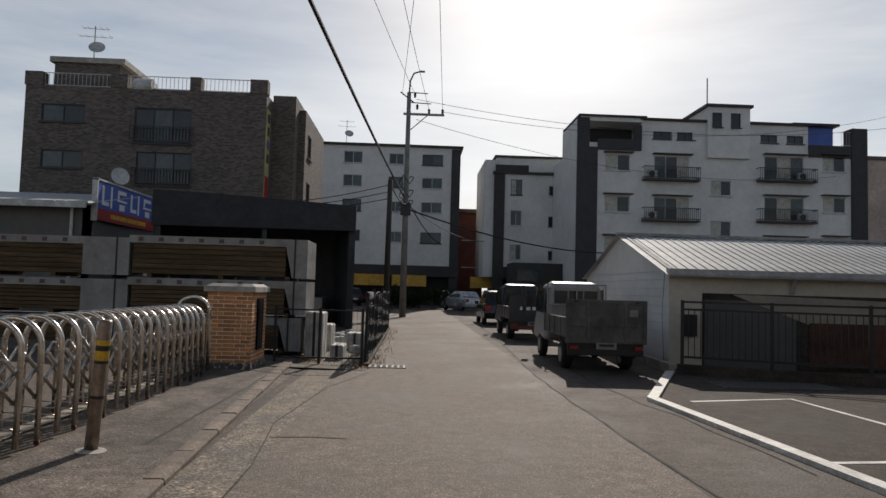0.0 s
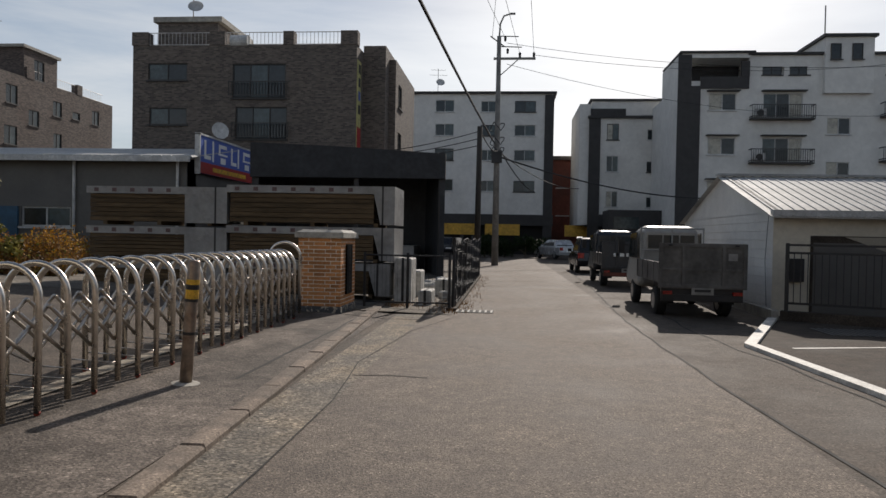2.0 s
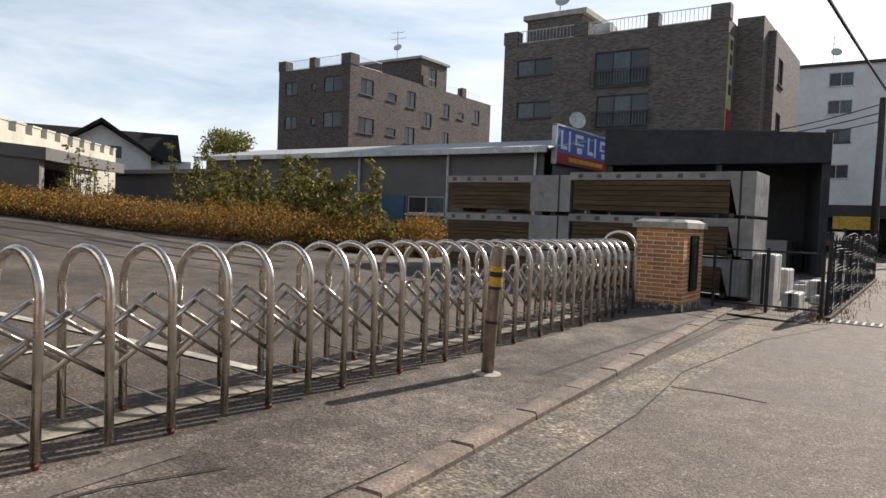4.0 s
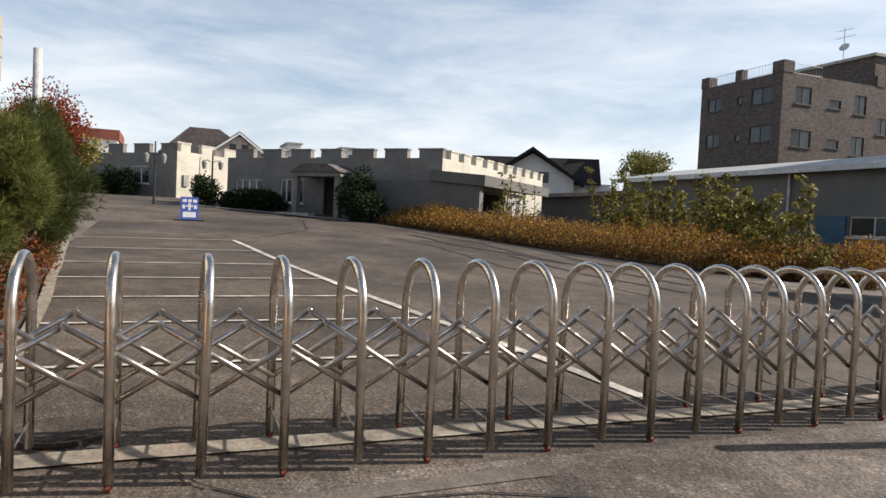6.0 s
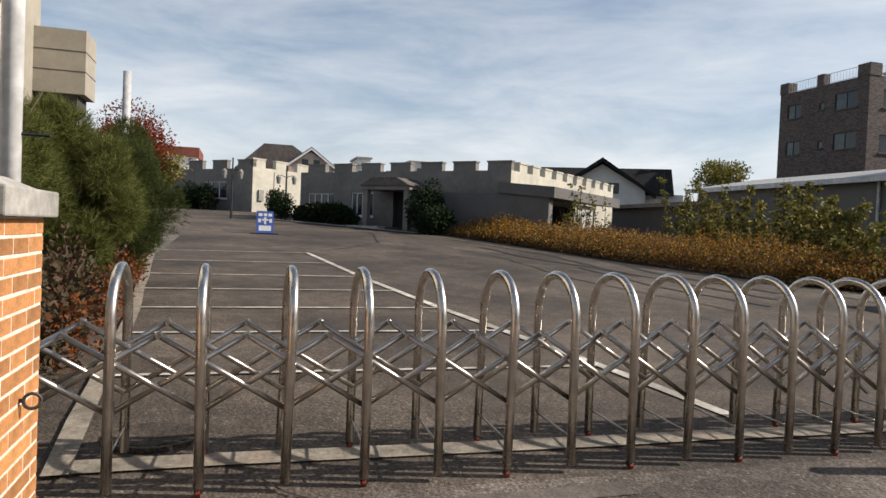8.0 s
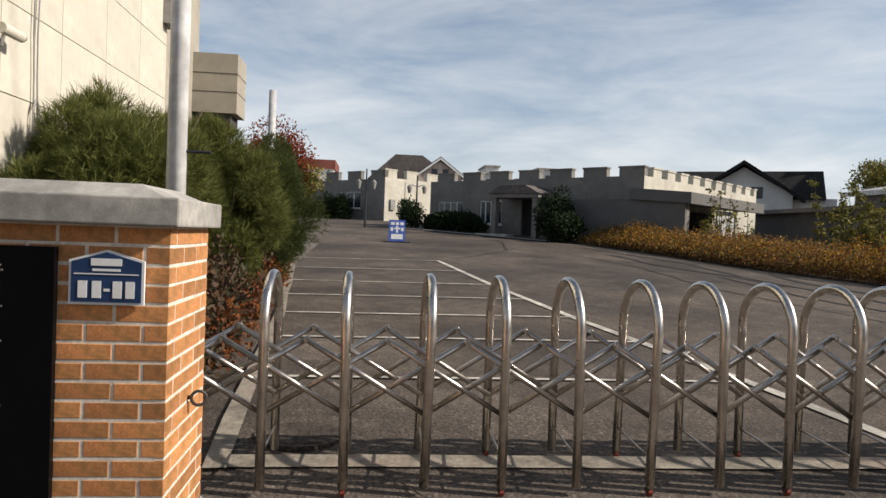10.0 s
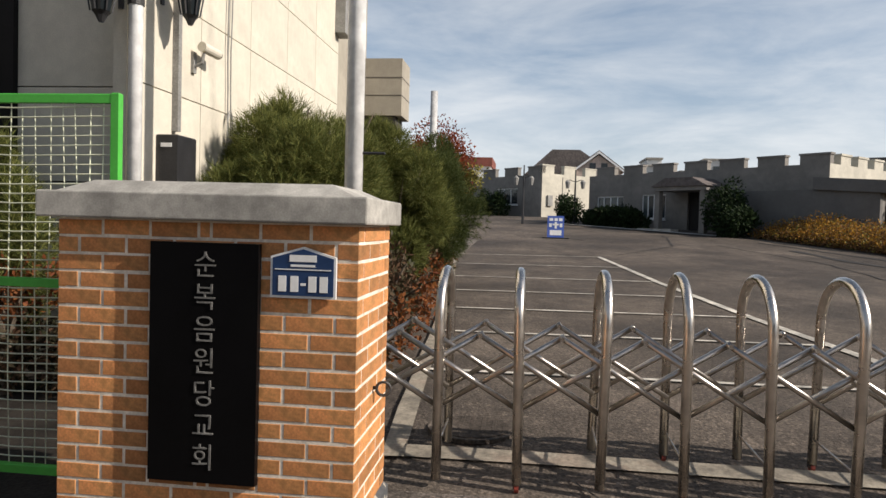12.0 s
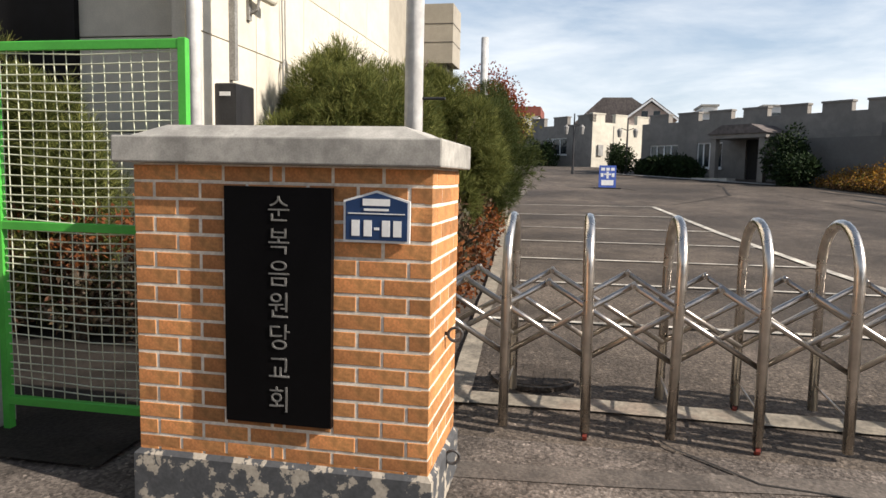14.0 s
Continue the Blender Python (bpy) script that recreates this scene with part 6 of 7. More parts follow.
fix(B().prism([(7.7, 1.73), (8.4, 1.73), (14.0, 1.6), (14.0, 1.08), (9.5, 1.08)], (0, SY - 0.055, 0), XA, YA, 0.02).part("pale_sheet", M_TAN, sh, "pale sagging sheet"))
B().box(9.5, 14, SY - 0.075, SY - 0.057, 0.1, 1.12).part("brown_sheet", M_RUSTY, sh, "red-brown stained sheet")
B().box(6.55, 6.85, SY - 0.1, SY - 0.004, 0.75, 1.25).part("meter_box", M_BLACK, sh)
B().tube([(SX - 0.03, 15.5, 2.2), (SX - 0.05, 15.6, 1.2), (SX - 0.03, 15.5, 0.1)], 0.006, 5).part("cable", M_BLACK, sh)

rl = thing("railing", "black steel railing on a low concrete wall", "railing")
rp0, rp1 = Vector((6.15, 14.3, 0)), Vector((14.2, 10.3, 0))
rd = (rp1 - rp0).normalized()
rw = Vector((-rd.y, rd.x, 0))
RL = (rp1 - rp0).length
B().obox(rp0, rd, rw, (-0.1, RL), (-0.12, 0.12), (0, 0.2)).part("low_wall", M_PATCH, rl, "dark concrete low wall")
for i in range(6):
    B().obox(rp0, rd, rw, (i * 1.75 - 0.035, i * 1.75 + 0.035), (-0.035, 0.035), (0.2, 1.58)).part("post", M_BLACK, rl)
for z in (0.34, 1.36, 1.52):
    B().obox(rp0, rd, rw, (0.0, RL), (-0.022, 0.022), (z, z + 0.045)).part("rail", M_BLACK, rl)
for i in range(int(RL / 0.125)):
    if (i * 0.125) % 1.75 < 0.08:
        continue
    B().obox(rp0, rd, rw, (i * 0.125 - 0.009, i * 0.125 + 0.009), (-0.009, 0.009), (0.36, 1.36)).part("baluster", M_BLACK, rl)


# ---- vehicles ----
def wheel(parent, x, y, r=0.32, w=0.2):
    t = B().tube([(x - w / 2, y, r), (x - w / 2 + 0.03, y, r), (x + w / 2 - 0.03, y, r), (x + w / 2, y, r)], [r - 0.04, r, r, r - 0.04], 20).part("tyre", M_TYRE, parent)
    B().tube([(x - w / 2 - 0.004, y, r), (x + w / 2 + 0.004, y, r)], r * 0.58, 14).part("rim", M_HUB, t)


def light_truck(at, body, bedm, label, red_under=False):
    t = thing("light_truck", label, "truck", "parked trucks", at=at)
    # bed: floor, tailgate, side boards
    B().box(-0.83, 0.83, 0.02, 2.85, 0.72, 0.8).part("bed_floor", bedm, t)
    tgo = B().box(-0.88, 0.88, 0.0, 0.045, 0.62, 1.53).part("tailgate", bedm, t)
    for z, d in ((0.64, 0.05), (0.98, 0.03), (1.46, 0.06)):
        B().cham(-0.86, 0.86, -0.022, 0.002, z, z + d + 0.02, 0.004).part("rib", bedm, tgo)
    for x in (-0.87, -0.42, 0.38, 0.8):
        B().cham(x, x + 0.065, -0.03, 0.002, 0.63, 1.52, 0.004).part("upright", bedm, tgo)
    B().box(0.5, 0.68, -0.012, 0.002, 1.2, 1.34).part("label_plate", M_WRAP, tgo)
    for x in (-0.7, 0.62):
        B().tube([(x, -0.02, 1.5), (x + 0.08, -0.02, 1.5)], 0.02, 6).part("hinge", M_BLACK, tgo)
    if red_under:
        for i in range(5):
            B().box(-0.5 + i * 0.21, -0.36 + i * 0.21, -0.03, -0.022, 1.04, 1.15).part("bar", M_WHITE, tgo)
    B().box(-0.82, 0.82, 0.05, 0.09, 0.36, 0.775).part("rear_skirt", M_BLACK, t)
    for s in (-1, 1):
        sb_ = B().box(0.805 * s - 0.02, 0.805 * s + 0.02, 0.06, 2.85, 0.8, 1.14)
        for i in range(5):
            y = 0.15 + i * 0.66
            sb_.box(0.83 * s - 0.012, 0.83 * s + 0.012, y, y + 0.06, 0.74, 1.14)
        sb_.part("side_board", bedm, t)
        B().box(0.7 * s - 0.09, 0.7 * s + 0.09, -0.03, 0.06, 0.5, 0.57).part("tail_lamp", M_LAMPRED, t, "red tail lamp")
        B().box(0.62 * s - 0.16, 0.62 * s + 0.16, 0.5, 0.52, 0.28, 0.62).part("mud_flap", M_TYRE, t)
    B().box(-0.8, 0.8, 0.0, 0.1, 0.38, 0.5).part("rear_bumper", M_REDWALL if red_under else M_BLACK, t)
    B().box(-0.22, 0.22, -0.02, 0.0, 0.5, 0.66).part("number_plate", M_GREY, t)
    B().box(-0.16, 0.16, -0.026, -0.02, 0.56, 0.61).part("bar", M_BLACK, t)
    B().box(-0.4, 0.4, 0.2, 4.6, 0.42, 0.6).part("chassis", M_BLACK, t)
    # cab: a rounded box with its rear glass
    prof = [(2.98, 0.45), (2.98, 1.78), (3.08, 1.93), (3.6, 1.96), (4.2, 1.9), (4.72, 1.15), (4.82, 0.8), (4.82, 0.42)]
    c = fix(B().prism(prof, (-0.8, 0, 0), YA, XA, 1.6).part("cab", body, t))
    bv = c.modifiers.new("edge", "BEVEL")
    for v in c.data.vertices:
        if v.co.z > 1.3:
            v.co.x *= 1 - 0.2 * (v.co.z - 1.3) / 0.65
    bv.width, bv.segments, bv.limit_method, bv.angle_limit = 0.16, 4, "ANGLE", radians(40)
    for x0, x1 in ((-0.56, -0.22), (-0.18, 0.18), (0.22, 0.56)):
        B().box(x0, x1, 2.962, 2.985, 1.4, 1.72).part("rear_window", M_GLASSDK, t)
    for s in (-1, 1):
        fix(B().prism([(3.2, 1.15), (4.45, 1.15), (4.15, 1.75), (3.25, 1.78)], (0.765 * s, 0, 0), YA, (s, 0, 0), 0.03).part("side_window", M_GLASSDK, t))
        m = B().box(0.98 * s - 0.08, 0.98 * s + 0.08, 4.45, 4.55, 1.25, 1.6)
        m.tube([(0.8 * s, 4.5, 1.45), (0.98 * s, 4.5, 1.45)], 0.015, 6)
        m.part("mirror", M_BLACK, t)
        wheel(t, 0.68 * s, 0.95, 0.3, 0.24)
        wheel(t, 0.7 * s, 3.75, 0.31, 0.19)
    # guard behind the cab
    g = B()
    for x in (-0.75, 0.0, 0.75):
        g.tube([(x, 2.88, 0.8), (x, 2.88, 1.9)], 0.02, 6)
    for z in (1.35, 1.88):
        g.tube([(-0.75, 2.88, z), (0.75, 2.88, z)], 0.02, 6)
    g.part("cab_guard", body, t)
    return t


tr_ = light_truck((4.41, 14.0, 0), M_TRUCKWHITE, M_TRUCKGREY, "white light truck with grey drop-side bed, parked")
tr_.scale = (0.98, 1.0, 1.0)
tr_.rotation_euler = (0, 0, radians(-0.8))
light_truck((4.5, 23.2, 0), M_NAVY, M_NAVY, "dark navy light truck with red underside, parked", True)


def car(at, paint, label, H=1.66, L=4.5, turn=0.0, suv=True):
    c = thing("car", label, "car", "parked cars", at=at)
    c.rotation_euler = (0, 0, radians(turn))
    hw = 0.9
    low = [(0.05, 0.32), (0.0, 0.6), (0.06, 0.95), (0.12, 1.02), (L - 1.15, 1.02), (L - 0.25, 0.85), (L, 0.62), (L - 0.03, 0.3)]
    b = fix(B().prism(low, (-hw, 0, 0), YA, XA, 2 * hw).part("body", paint, c))
    bv = b.modifiers.new("edge", "BEVEL")
    bv.width, bv.segments, bv.limit_method, bv.angle_limit = 0.1, 3, "ANGLE", radians(35)
    r0 = 0.18 if suv else 0.75
    up = [(r0, 1.0), (r0 + 0.28, H - 0.06), (r0 + 0.6, H), (L - 2.1, H), (L - 1.2, 1.0)]
    g = B()
    n = len(up)
    for s in (-1, 1):
        g.v += [((hw - 0.06 - (0.16 if z > 1.05 else 0)) * s, y, z) for y, z in up]
    g.f = [tuple(range(n)), tuple(range(n, 2 * n))[::-1]] + [((i + 1) % n, i, n + i, n + (i + 1) % n) for i in range(n)]
    k = fix(g.part("cabin", paint, c))
    bv = k.modifiers.new("edge", "BEVEL")
    bv.width, bv.segments, bv.limit_method, bv.angle_limit = 0.05, 2, "ANGLE", radians(30)
    y0, y1 = r0 + 0.05, r0 + 0.26
    d = Vector((0, y1 - y0, H - 0.16 - 1.08))
    w = B()
    w.v = [(-0.68, y0 - 0.008, 1.08), (0.68, y0 - 0.008, 1.08), (0.58, y1 - 0.012, H - 0.14), (-0.58, y1 - 0.012, H - 0.14), (-0.68, y0 + 0.02, 1.08), (0.68, y0 + 0.02, 1.08), (0.58, y1 + 0.02, H - 0.14), (-0.58, y1 + 0.02, H - 0.14)]
    w.f = [(0, 1, 2, 3), (7, 6, 5, 4), (0, 4, 5, 1), (1, 5, 6, 2), (2, 6, 7, 3), (3, 7, 4, 0)]
    w.part("rear_window", M_GLASSDK, c)
    for s in (-1, 1):
        q = B()
        ys = ((r0 + 0.35, 1.08), (r0 + 0.5, H - 0.13), (L - 2.15, H - 0.13), (L - 1.5, 1.08))
        q.v = [((0.845 if z < 1.2 else 0.70) * s, y, z) for y, z in ys] + [((0.80 if z < 1.2 else 0.66) * s, y, z) for y, z in ys]
        q.f = [(0, 1, 2, 3), (7, 6, 5, 4), (0, 4, 5, 1), (1, 5, 6, 2), (2, 6, 7, 3), (3, 7, 4, 0)]
        fix(q.part("side_window", M_GLASSDK, c))
        B().box(0.72 * s - 0.14, 0.72 * s + 0.14, -0.012, 0.05, 0.72, 0.96).part("tail_lamp", M_LAMPRED, c, "red tail lamp")
        B().box(1.0 * s - 0.09, 1.0 * s + 0.09, L - 1.75, L - 1.63, 0.98, 1.13).part("mirror", paint, c)
        wheel(c, 0.8 * s, 0.85, 0.34)
        wheel(c, 0.8 * s, L - 0.85, 0.34)
    B().box(-0.26, 0.26, -0.015, 0.0, 0.62, 0.74).part("number_plate", M_WHITE, c)
    return c


car((4.62, 32.5, 0), M_CARBLACK, "black estate car parked at the lane side", 1.68)
car((5.3, 54.5, 0), M_CARWHITE, "silver car parked askew at the lane side", 1.55, 4.5, 24, False)
car((0.5, 60.5, 0), M_CARBLACK, "dark car at the end of the lane", 1.5, 4.4, 80, False)
car((-4.5, 58, 0), M_CARBLACK, "dark car beside the shops", 1.6, 4.5, 30, True)


# ---- utility poles and cables ----
up_ = thing("utility_pole", "concrete utility pole with cross-arm and insulators", "utility pole", at=(-0.25, 39.9, 0))
B().tube([(0, 0, 0), (0, 0, 13.2)], [0.2, 0.12], 12).part("shaft", M_POLE, up_, smooth=True)
B().tube([(0, 0, 13.1), (0.05, 0, 13.9), (0.25, 0, 14.35), (0.7, 0, 14.5)], 0.05, 8).part("lamp_arm", M_GREY, up_)
B().box(0.6, 0.9, -0.06, 0.06, 14.43, 14.52).part("lamp_head", M_GREY, up_)
B().box(-0.3, 2.1, -0.06, 0.06, 11.85, 11.97).part("cross_arm", M_GREY, up_)
B().tube([(0.05, 0, 10.9), (1.1, 0, 11.85)], 0.03, 6).part("brace", M_GREY, up_)
for x, z in ((2.0, 11.97), (1.2, 11.97), (0.35, 12.9), (0.5, 12.2)):
    B().tube([(x, 0, z), (x, 0, z + 0.25), (x, 0, z + 0.3)], [0.06, 0.08, 0.03], 8).part("insulator", M_DKALU, up_)
for dx, z in ((1.1, 13.1), (1.3, 12.5)):
    B().tube([(0.1, 0, z + 0.1), (dx, -0.4, z - 0.05)], 0.03, 6).part("strain_insulator", M_DKALU, up_)
B().tube([(-0.5, 0, 13.2), (0.3, 0, 12.6)], 0.04, 6).part("top_bracket", M_DKALU, up_)
rng = random.Random(3)
for z in (8.0, 7.2, 6.6):
    B().tube([(0.35 * math.cos(a) * (1 + 0.3 * math.sin(a * 3)), 0.3 * math.sin(a), z + 0.25 * math.sin(a * 2)) for a in [k * 0.4 for k in range(20)]], 0.025, 5).part("cable_coil", M_CABLE, up_)
B().box(-0.3, 0.3, -0.35, -0.12, 5.9, 6.6).part("junction_box", M_BLACK, up_)
wp = thing("utility_pole", "dark tarred wooden pole beside the lane", "utility pole", at=(-0.82, 29.2, 0))
B().tube([(0, 0, 0), (0.03, 0, 6.3)], [0.14, 0.11], 10).part("shaft", M_WOODPOLE, wp, smooth=True)


def cable(p, q, sag, r=0.02, label="thin black overhead cable, slightly sagging"):
    p, q = Vector(p), Vector(q)
    pts = [p + (q - p) * (i / 18) - Vector((0, 0, sag * 4 * (i / 18) * (1 - i / 18))) for i in range(19)]
    c = B().tube(pts, r, 5, False).part("cable", M_CABLE)
    return tagged(c, label, "cable", "overhead cables")


cable((-0.4, 39.9, 7.05), (-2.7, -8, 7.4), 0.35, 0.045, "thick bundled overhead cable")
for k, (x, z) in enumerate(((0.4, 13.0), (1.2, 12.2), (2.0, 12.2), (-0.4, 13.1))):
    cable((-0.25 + x, 39.9, z), (-6 + k * 2.6, -12, 14.5), 0.8, 0.012)
cable((1.8, 39.9, 12.1), (38, 53, 16.5), 1.5, 0.014)
cable((0.2, 39.9, 12.8), (40, 50, 15.5), 1.6, 0.014)
cable((0.2, 39.9, 11.6), (34, 53.5, 11.6), 1.5, 0.014)
cable((-0.2, 39.9, 6.6), (7, 66, 6.4), 0.6, 0.03)
cable((-0.2, 39.9, 6.3), (16, 54, 4.9), 0.6, 0.05)
for k in range(3):
    cable((-0.8, 29.2, 6.1 - k * 0.3), (-9, 33, 5.5 - k * 0.1), 0.3, 0.02)
cable((-0.2, 39.9, 6.6), (-0.8, 29.2, 6.2), 0.3, 0.03)
cable((-0.2, 39.9, 6.9), (3, 69.8, 6.3), 0.5, 0.04)


# ---- plants ----
def leaf_cloud(b, rng, c, rad, n, size, lumps=9, squash=1.0, shell=0.55, needle=1.0, up_bias=0.0):
    """Small leaves in uneven clumps round the centre c."""
    c = Vector(c)
    cl = []
    for _ in range(lumps):
        d = Vector((rng.gauss(0, 1), rng.gauss(0, 1), rng.gauss(0, 1))).normalized()
        cl.append((c + Vector((d.x * rad[0], d.y * rad[1], d.z * rad[2])) * rng.uniform(0.35, 0.72), rng.uniform(0.3, 0.55)))
    cl.append((c, 0.6))
    for i in range(n):
        cc_, s = cl[i % len(cl)]
        d = Vector((rng.gauss(0, 1), rng.gauss(0, 1), rng.gauss(0, 1))).normalized()
        k = s * (shell + (1 - shell) * rng.random()) * rng.uniform(0.85, 1.15)
        p = cc_ + Vector((d.x * rad[0], d.y * rad[1], d.z * rad[2])) * k
        a = (d * 0.7 + Vector((rng.gauss(0, .6), rng.gauss(0, .6), rng.gauss(0, .6) + up_bias))).normalized()
        t = a.cross(Vector((rng.gauss(0, 1), rng.gauss(0, 1), rng.gauss(0, 1)))).normalized()
        L, w = size * rng.uniform(0.6, 1.4) * needle, size * rng.uniform(0.2, 0.4)
        n0 = len(b.v)
        b.v += [tuple(p - t * w * 0.5), tuple(p + a * L * 0.55 - t * w), tuple(p + a * L), tuple(p + a * L * 0.45 + t * w)]
        b.f.append((n0, n0 + 1, n0 + 2, n0 + 3))


def pine_cloud(b, rng, c, rad, tufts, L0):
    """Needle tufts that radiate from shoot tips in uneven clumps."""
    c = Vector(c)
    cl = [(c, 0.55)]
    for _ in range(30):
        d = Vector((rng.gauss(0, 1), rng.gauss(0, 1), rng.gauss(0, 1) + 0.15)).normalized()
        cl.append((c + Vector((d.x * rad[0], d.y * rad[1], d.z * rad[2])) * rng.uniform(0.5, 0.8), rng.uniform(0.2, 0.36)))
    for i in range(tufts):
        cc_, s_ = cl[i % len(cl)]
        d = Vector((rng.gauss(0, 1), rng.gauss(0, 1), rng.gauss(0, 1))).normalized()
        p = cc_ + Vector((d.x * rad[0], d.y * rad[1], d.z * rad[2])) * s_ * rng.uniform(0.6, 1.12)
        ax = (d + Vector((0, 0, 0.7)) + Vector((rng.gauss(0, .3), rng.gauss(0, .3), rng.gauss(0, .3)))).normalized()
        for k in range(11):
            a = (ax + Vector((rng.gauss(0, .55), rng.gauss(0, .55), rng.gauss(0, .55)))).normalized()
            t = a.cross(Vector((rng.gauss(0, 1), rng.gauss(0, 1), rng.gauss(0, 1)))).normalized()
            L = L0 * rng.uniform(0.7, 1.3)
            q = p + ax * L * 0.35 * (k / 11)
            n0 = len(b.v)
            w = 0.0026
            b.v += [tuple(q - t * w), tuple(q + t * w), tuple(q + a * L + t * w * 0.4), tuple(q + a * L - t * w * 0.4)]
            b.f.append((n0, n0 + 1, n0 + 2, n0 + 3))


def shrub(name, label, category, group, at, parts, trunk_h=0.4, seed=1, limbs=5):
    """parts: (material, centre offset, radii, leaf count, leaf size, needle factor)."""
    rng = random.Random(seed)
    t = thing(name, label, category, group, at=(at[0], at[1], ground_z(at[0], at[1])))
    tr = B().tube([(0, 0, -0.05), (0.03, 0.02, trunk_h)], [0.07, 0.05], 7)
    for m, c, r, n, s, nf in parts:
        for _ in range(limbs):
            e = Vector(c) + Vector((rng.uniform(-.7, .7) * r[0], rng.uniform(-.7, .7) * r[1], rng.uniform(-.3, .8) * r[2]))
            mid = (Vector((0.03, 0.02, trunk_h)) + e) * 0.5 + Vector((0, 0, 0.1))
            tr.tube([(0.03, 0.02, trunk_h * 0.8), mid, e], [0.04, 0.025, 0.008], 5)
    tr.part("trunk", M_TRUNK, t)
    for m, c, r, n, s, nf in parts:
        b = B()
        if n > 12000:
            pine_cloud(b, rng, c, r, n // 3, 0.098)
        else:
            leaf_cloud(b, rng, c, r, n, s, lumps=14, needle=nf, up_bias=0.1)
        b.part("crown", m, t)
    return t


shrub("pine_shrub", "broad bushy green pine shrub behind the gate pillar", "shrub", "conifers by the hall", (-6.6, -1.85), [(M_PINE, (0, 0, 1.68), (1.12, 0.95, 1.12), 44000, 0.022, 3.2)], 0.6, 11, 9)
shrub("pine_shrub", "tall rounded green conifer beside the parking bays", "shrub", "conifers by the hall", (-8.6, -1.25), [(M_PINE, (0, 0, 1.4), (0.85, 0.85, 1.2), 32000, 0.022, 3.2)], 0.5, 12)
shrub("pine_shrub", "tall dark conifer beside the parking bays", "shrub", "conifers by the hall", (-10.6, -1.2), [(M_PINEDK, (0, 0, 1.45), (1.0, 1.1, 1.2), 28000, 0.022, 3.2)], 0.5, 13)
shrub("pine_shrub", "tall dark conifer beside the parking bays", "shrub", "conifers by the hall", (-12.8, -1.55), [(M_PINEDK, (0, 0, 1.5), (1.15, 1.2, 1.25), 20000, 0.026, 3.2)], 0.5, 14)
shrub("maple_tree", "small red-leaved maple beside the conifers", "tree", "", (-19.0, -2.4), [(M_REDLEAF, (0, 0.35, 2.65), (1.3, 1.45, 1.2), 11500, 0.075, 1.0), (M_GREENLEAF, (0.3, 1.3, 2.1), (0.6, 0.5, 0.5), 500, 0.1, 1.0)], 1.2, 15, 9)
for i, (x, y) in enumerate(((-4.6, -1.15), (-5.6, -0.95), (-6.6, -0.95), (-7.6, -1.0), (-8.6, -1.05), (-10, -1.15), (-11.5, -1.3), (-13, -1.4), (-15, -1.6))):
    shrub("hedge_shrub", "low dark hedge shrub with reddish leaves" if i % 2 else "low dark hedge shrub", "shrub", "bed hedge", (x, y), [(M_HEDGE, (0, 0, 0.5), (0.62, 0.5, 0.55), 2600, 0.06, 1.2), (M_RUSTLEAF, (0.1, 0.42, 0.35), (0.5, 0.2, 0.4), 200, 0.06, 1.0)], 0.15, 30 + i, 4)
for i, (x, y, r, hh) in enumerate(((-4.3, -3.5, 0.52, 1.95), (-4.3, -4.05, 0.6, 2.45), (-4.3, -4.9, 0.7, 2.65))):
    shrub("garden_shrub", "dense olive evergreen shrub behind the mesh gate", "shrub", "shrubs behind the mesh gate", (x, y), [(M_PINE, (0, 0, hh * 0.54), (0.32, r, hh * 0.5), 13000, 0.05, 1.8)], 0.4, 50 + i)
for i, (x, y) in enumerate(((-4.15, -3.25), (-4.2, -2.75), (-4.1, -3.9))):
    shrub("garden_shrub", "low rust-tinged shrub at the foot of the mesh gate", "shrub", "shrubs behind the mesh gate", (x, y), [(M_HEDGE, (0, 0, 0.5), (0.25, 0.4, 0.5), 1800, 0.05, 1.2), (M_RUSTLEAF, (0.04, 0.05, 0.8), (0.2, 0.32, 0.3), 420, 0.05, 1.0)], 0.15, 55 + i, 4)
# dark garden shrubs before the chapel
for i, (a, d, r, hh) in enumerate(((2.6, 2.2, 1.0, 1.3), (3.7, 1.8, 1.1, 1.9), (8.5, 1.7, 0.7, 0.75), (9.4, 1.6, 0.75, 0.95), (10.4, 1.8, 0.75, 0.75), (11.2, 1.8, 0.7, 0.8), (12.4, 2.4, 0.8, 1.3))):
    p = C0 + cu_ * a - cv_ * d
    shrub("garden_shrub", "dark clipped evergreen shrub before the chapel", "shrub", "chapel shrubs", (p.x, p.y), [(M_DKBUSH, (0, 0, hh * 0.55), (r, r, hh * 0.75), 3200, 0.13, 1.1)], 0.3, 60 + i)
for i in range(7):
    p = Wf + cu_ * (3.0 + i * 1.6) - cv_ * 1.4
    shrub("garden_shrub", "dark clipped evergreen shrub before the chapel", "shrub", "chapel shrubs", (p.x, p.y), [(M_DKBUSH, (0, 0, 0.85), (1.2, 1.0, 1.2), 1700, 0.16, 1.1)], 0.3, 80 + i)
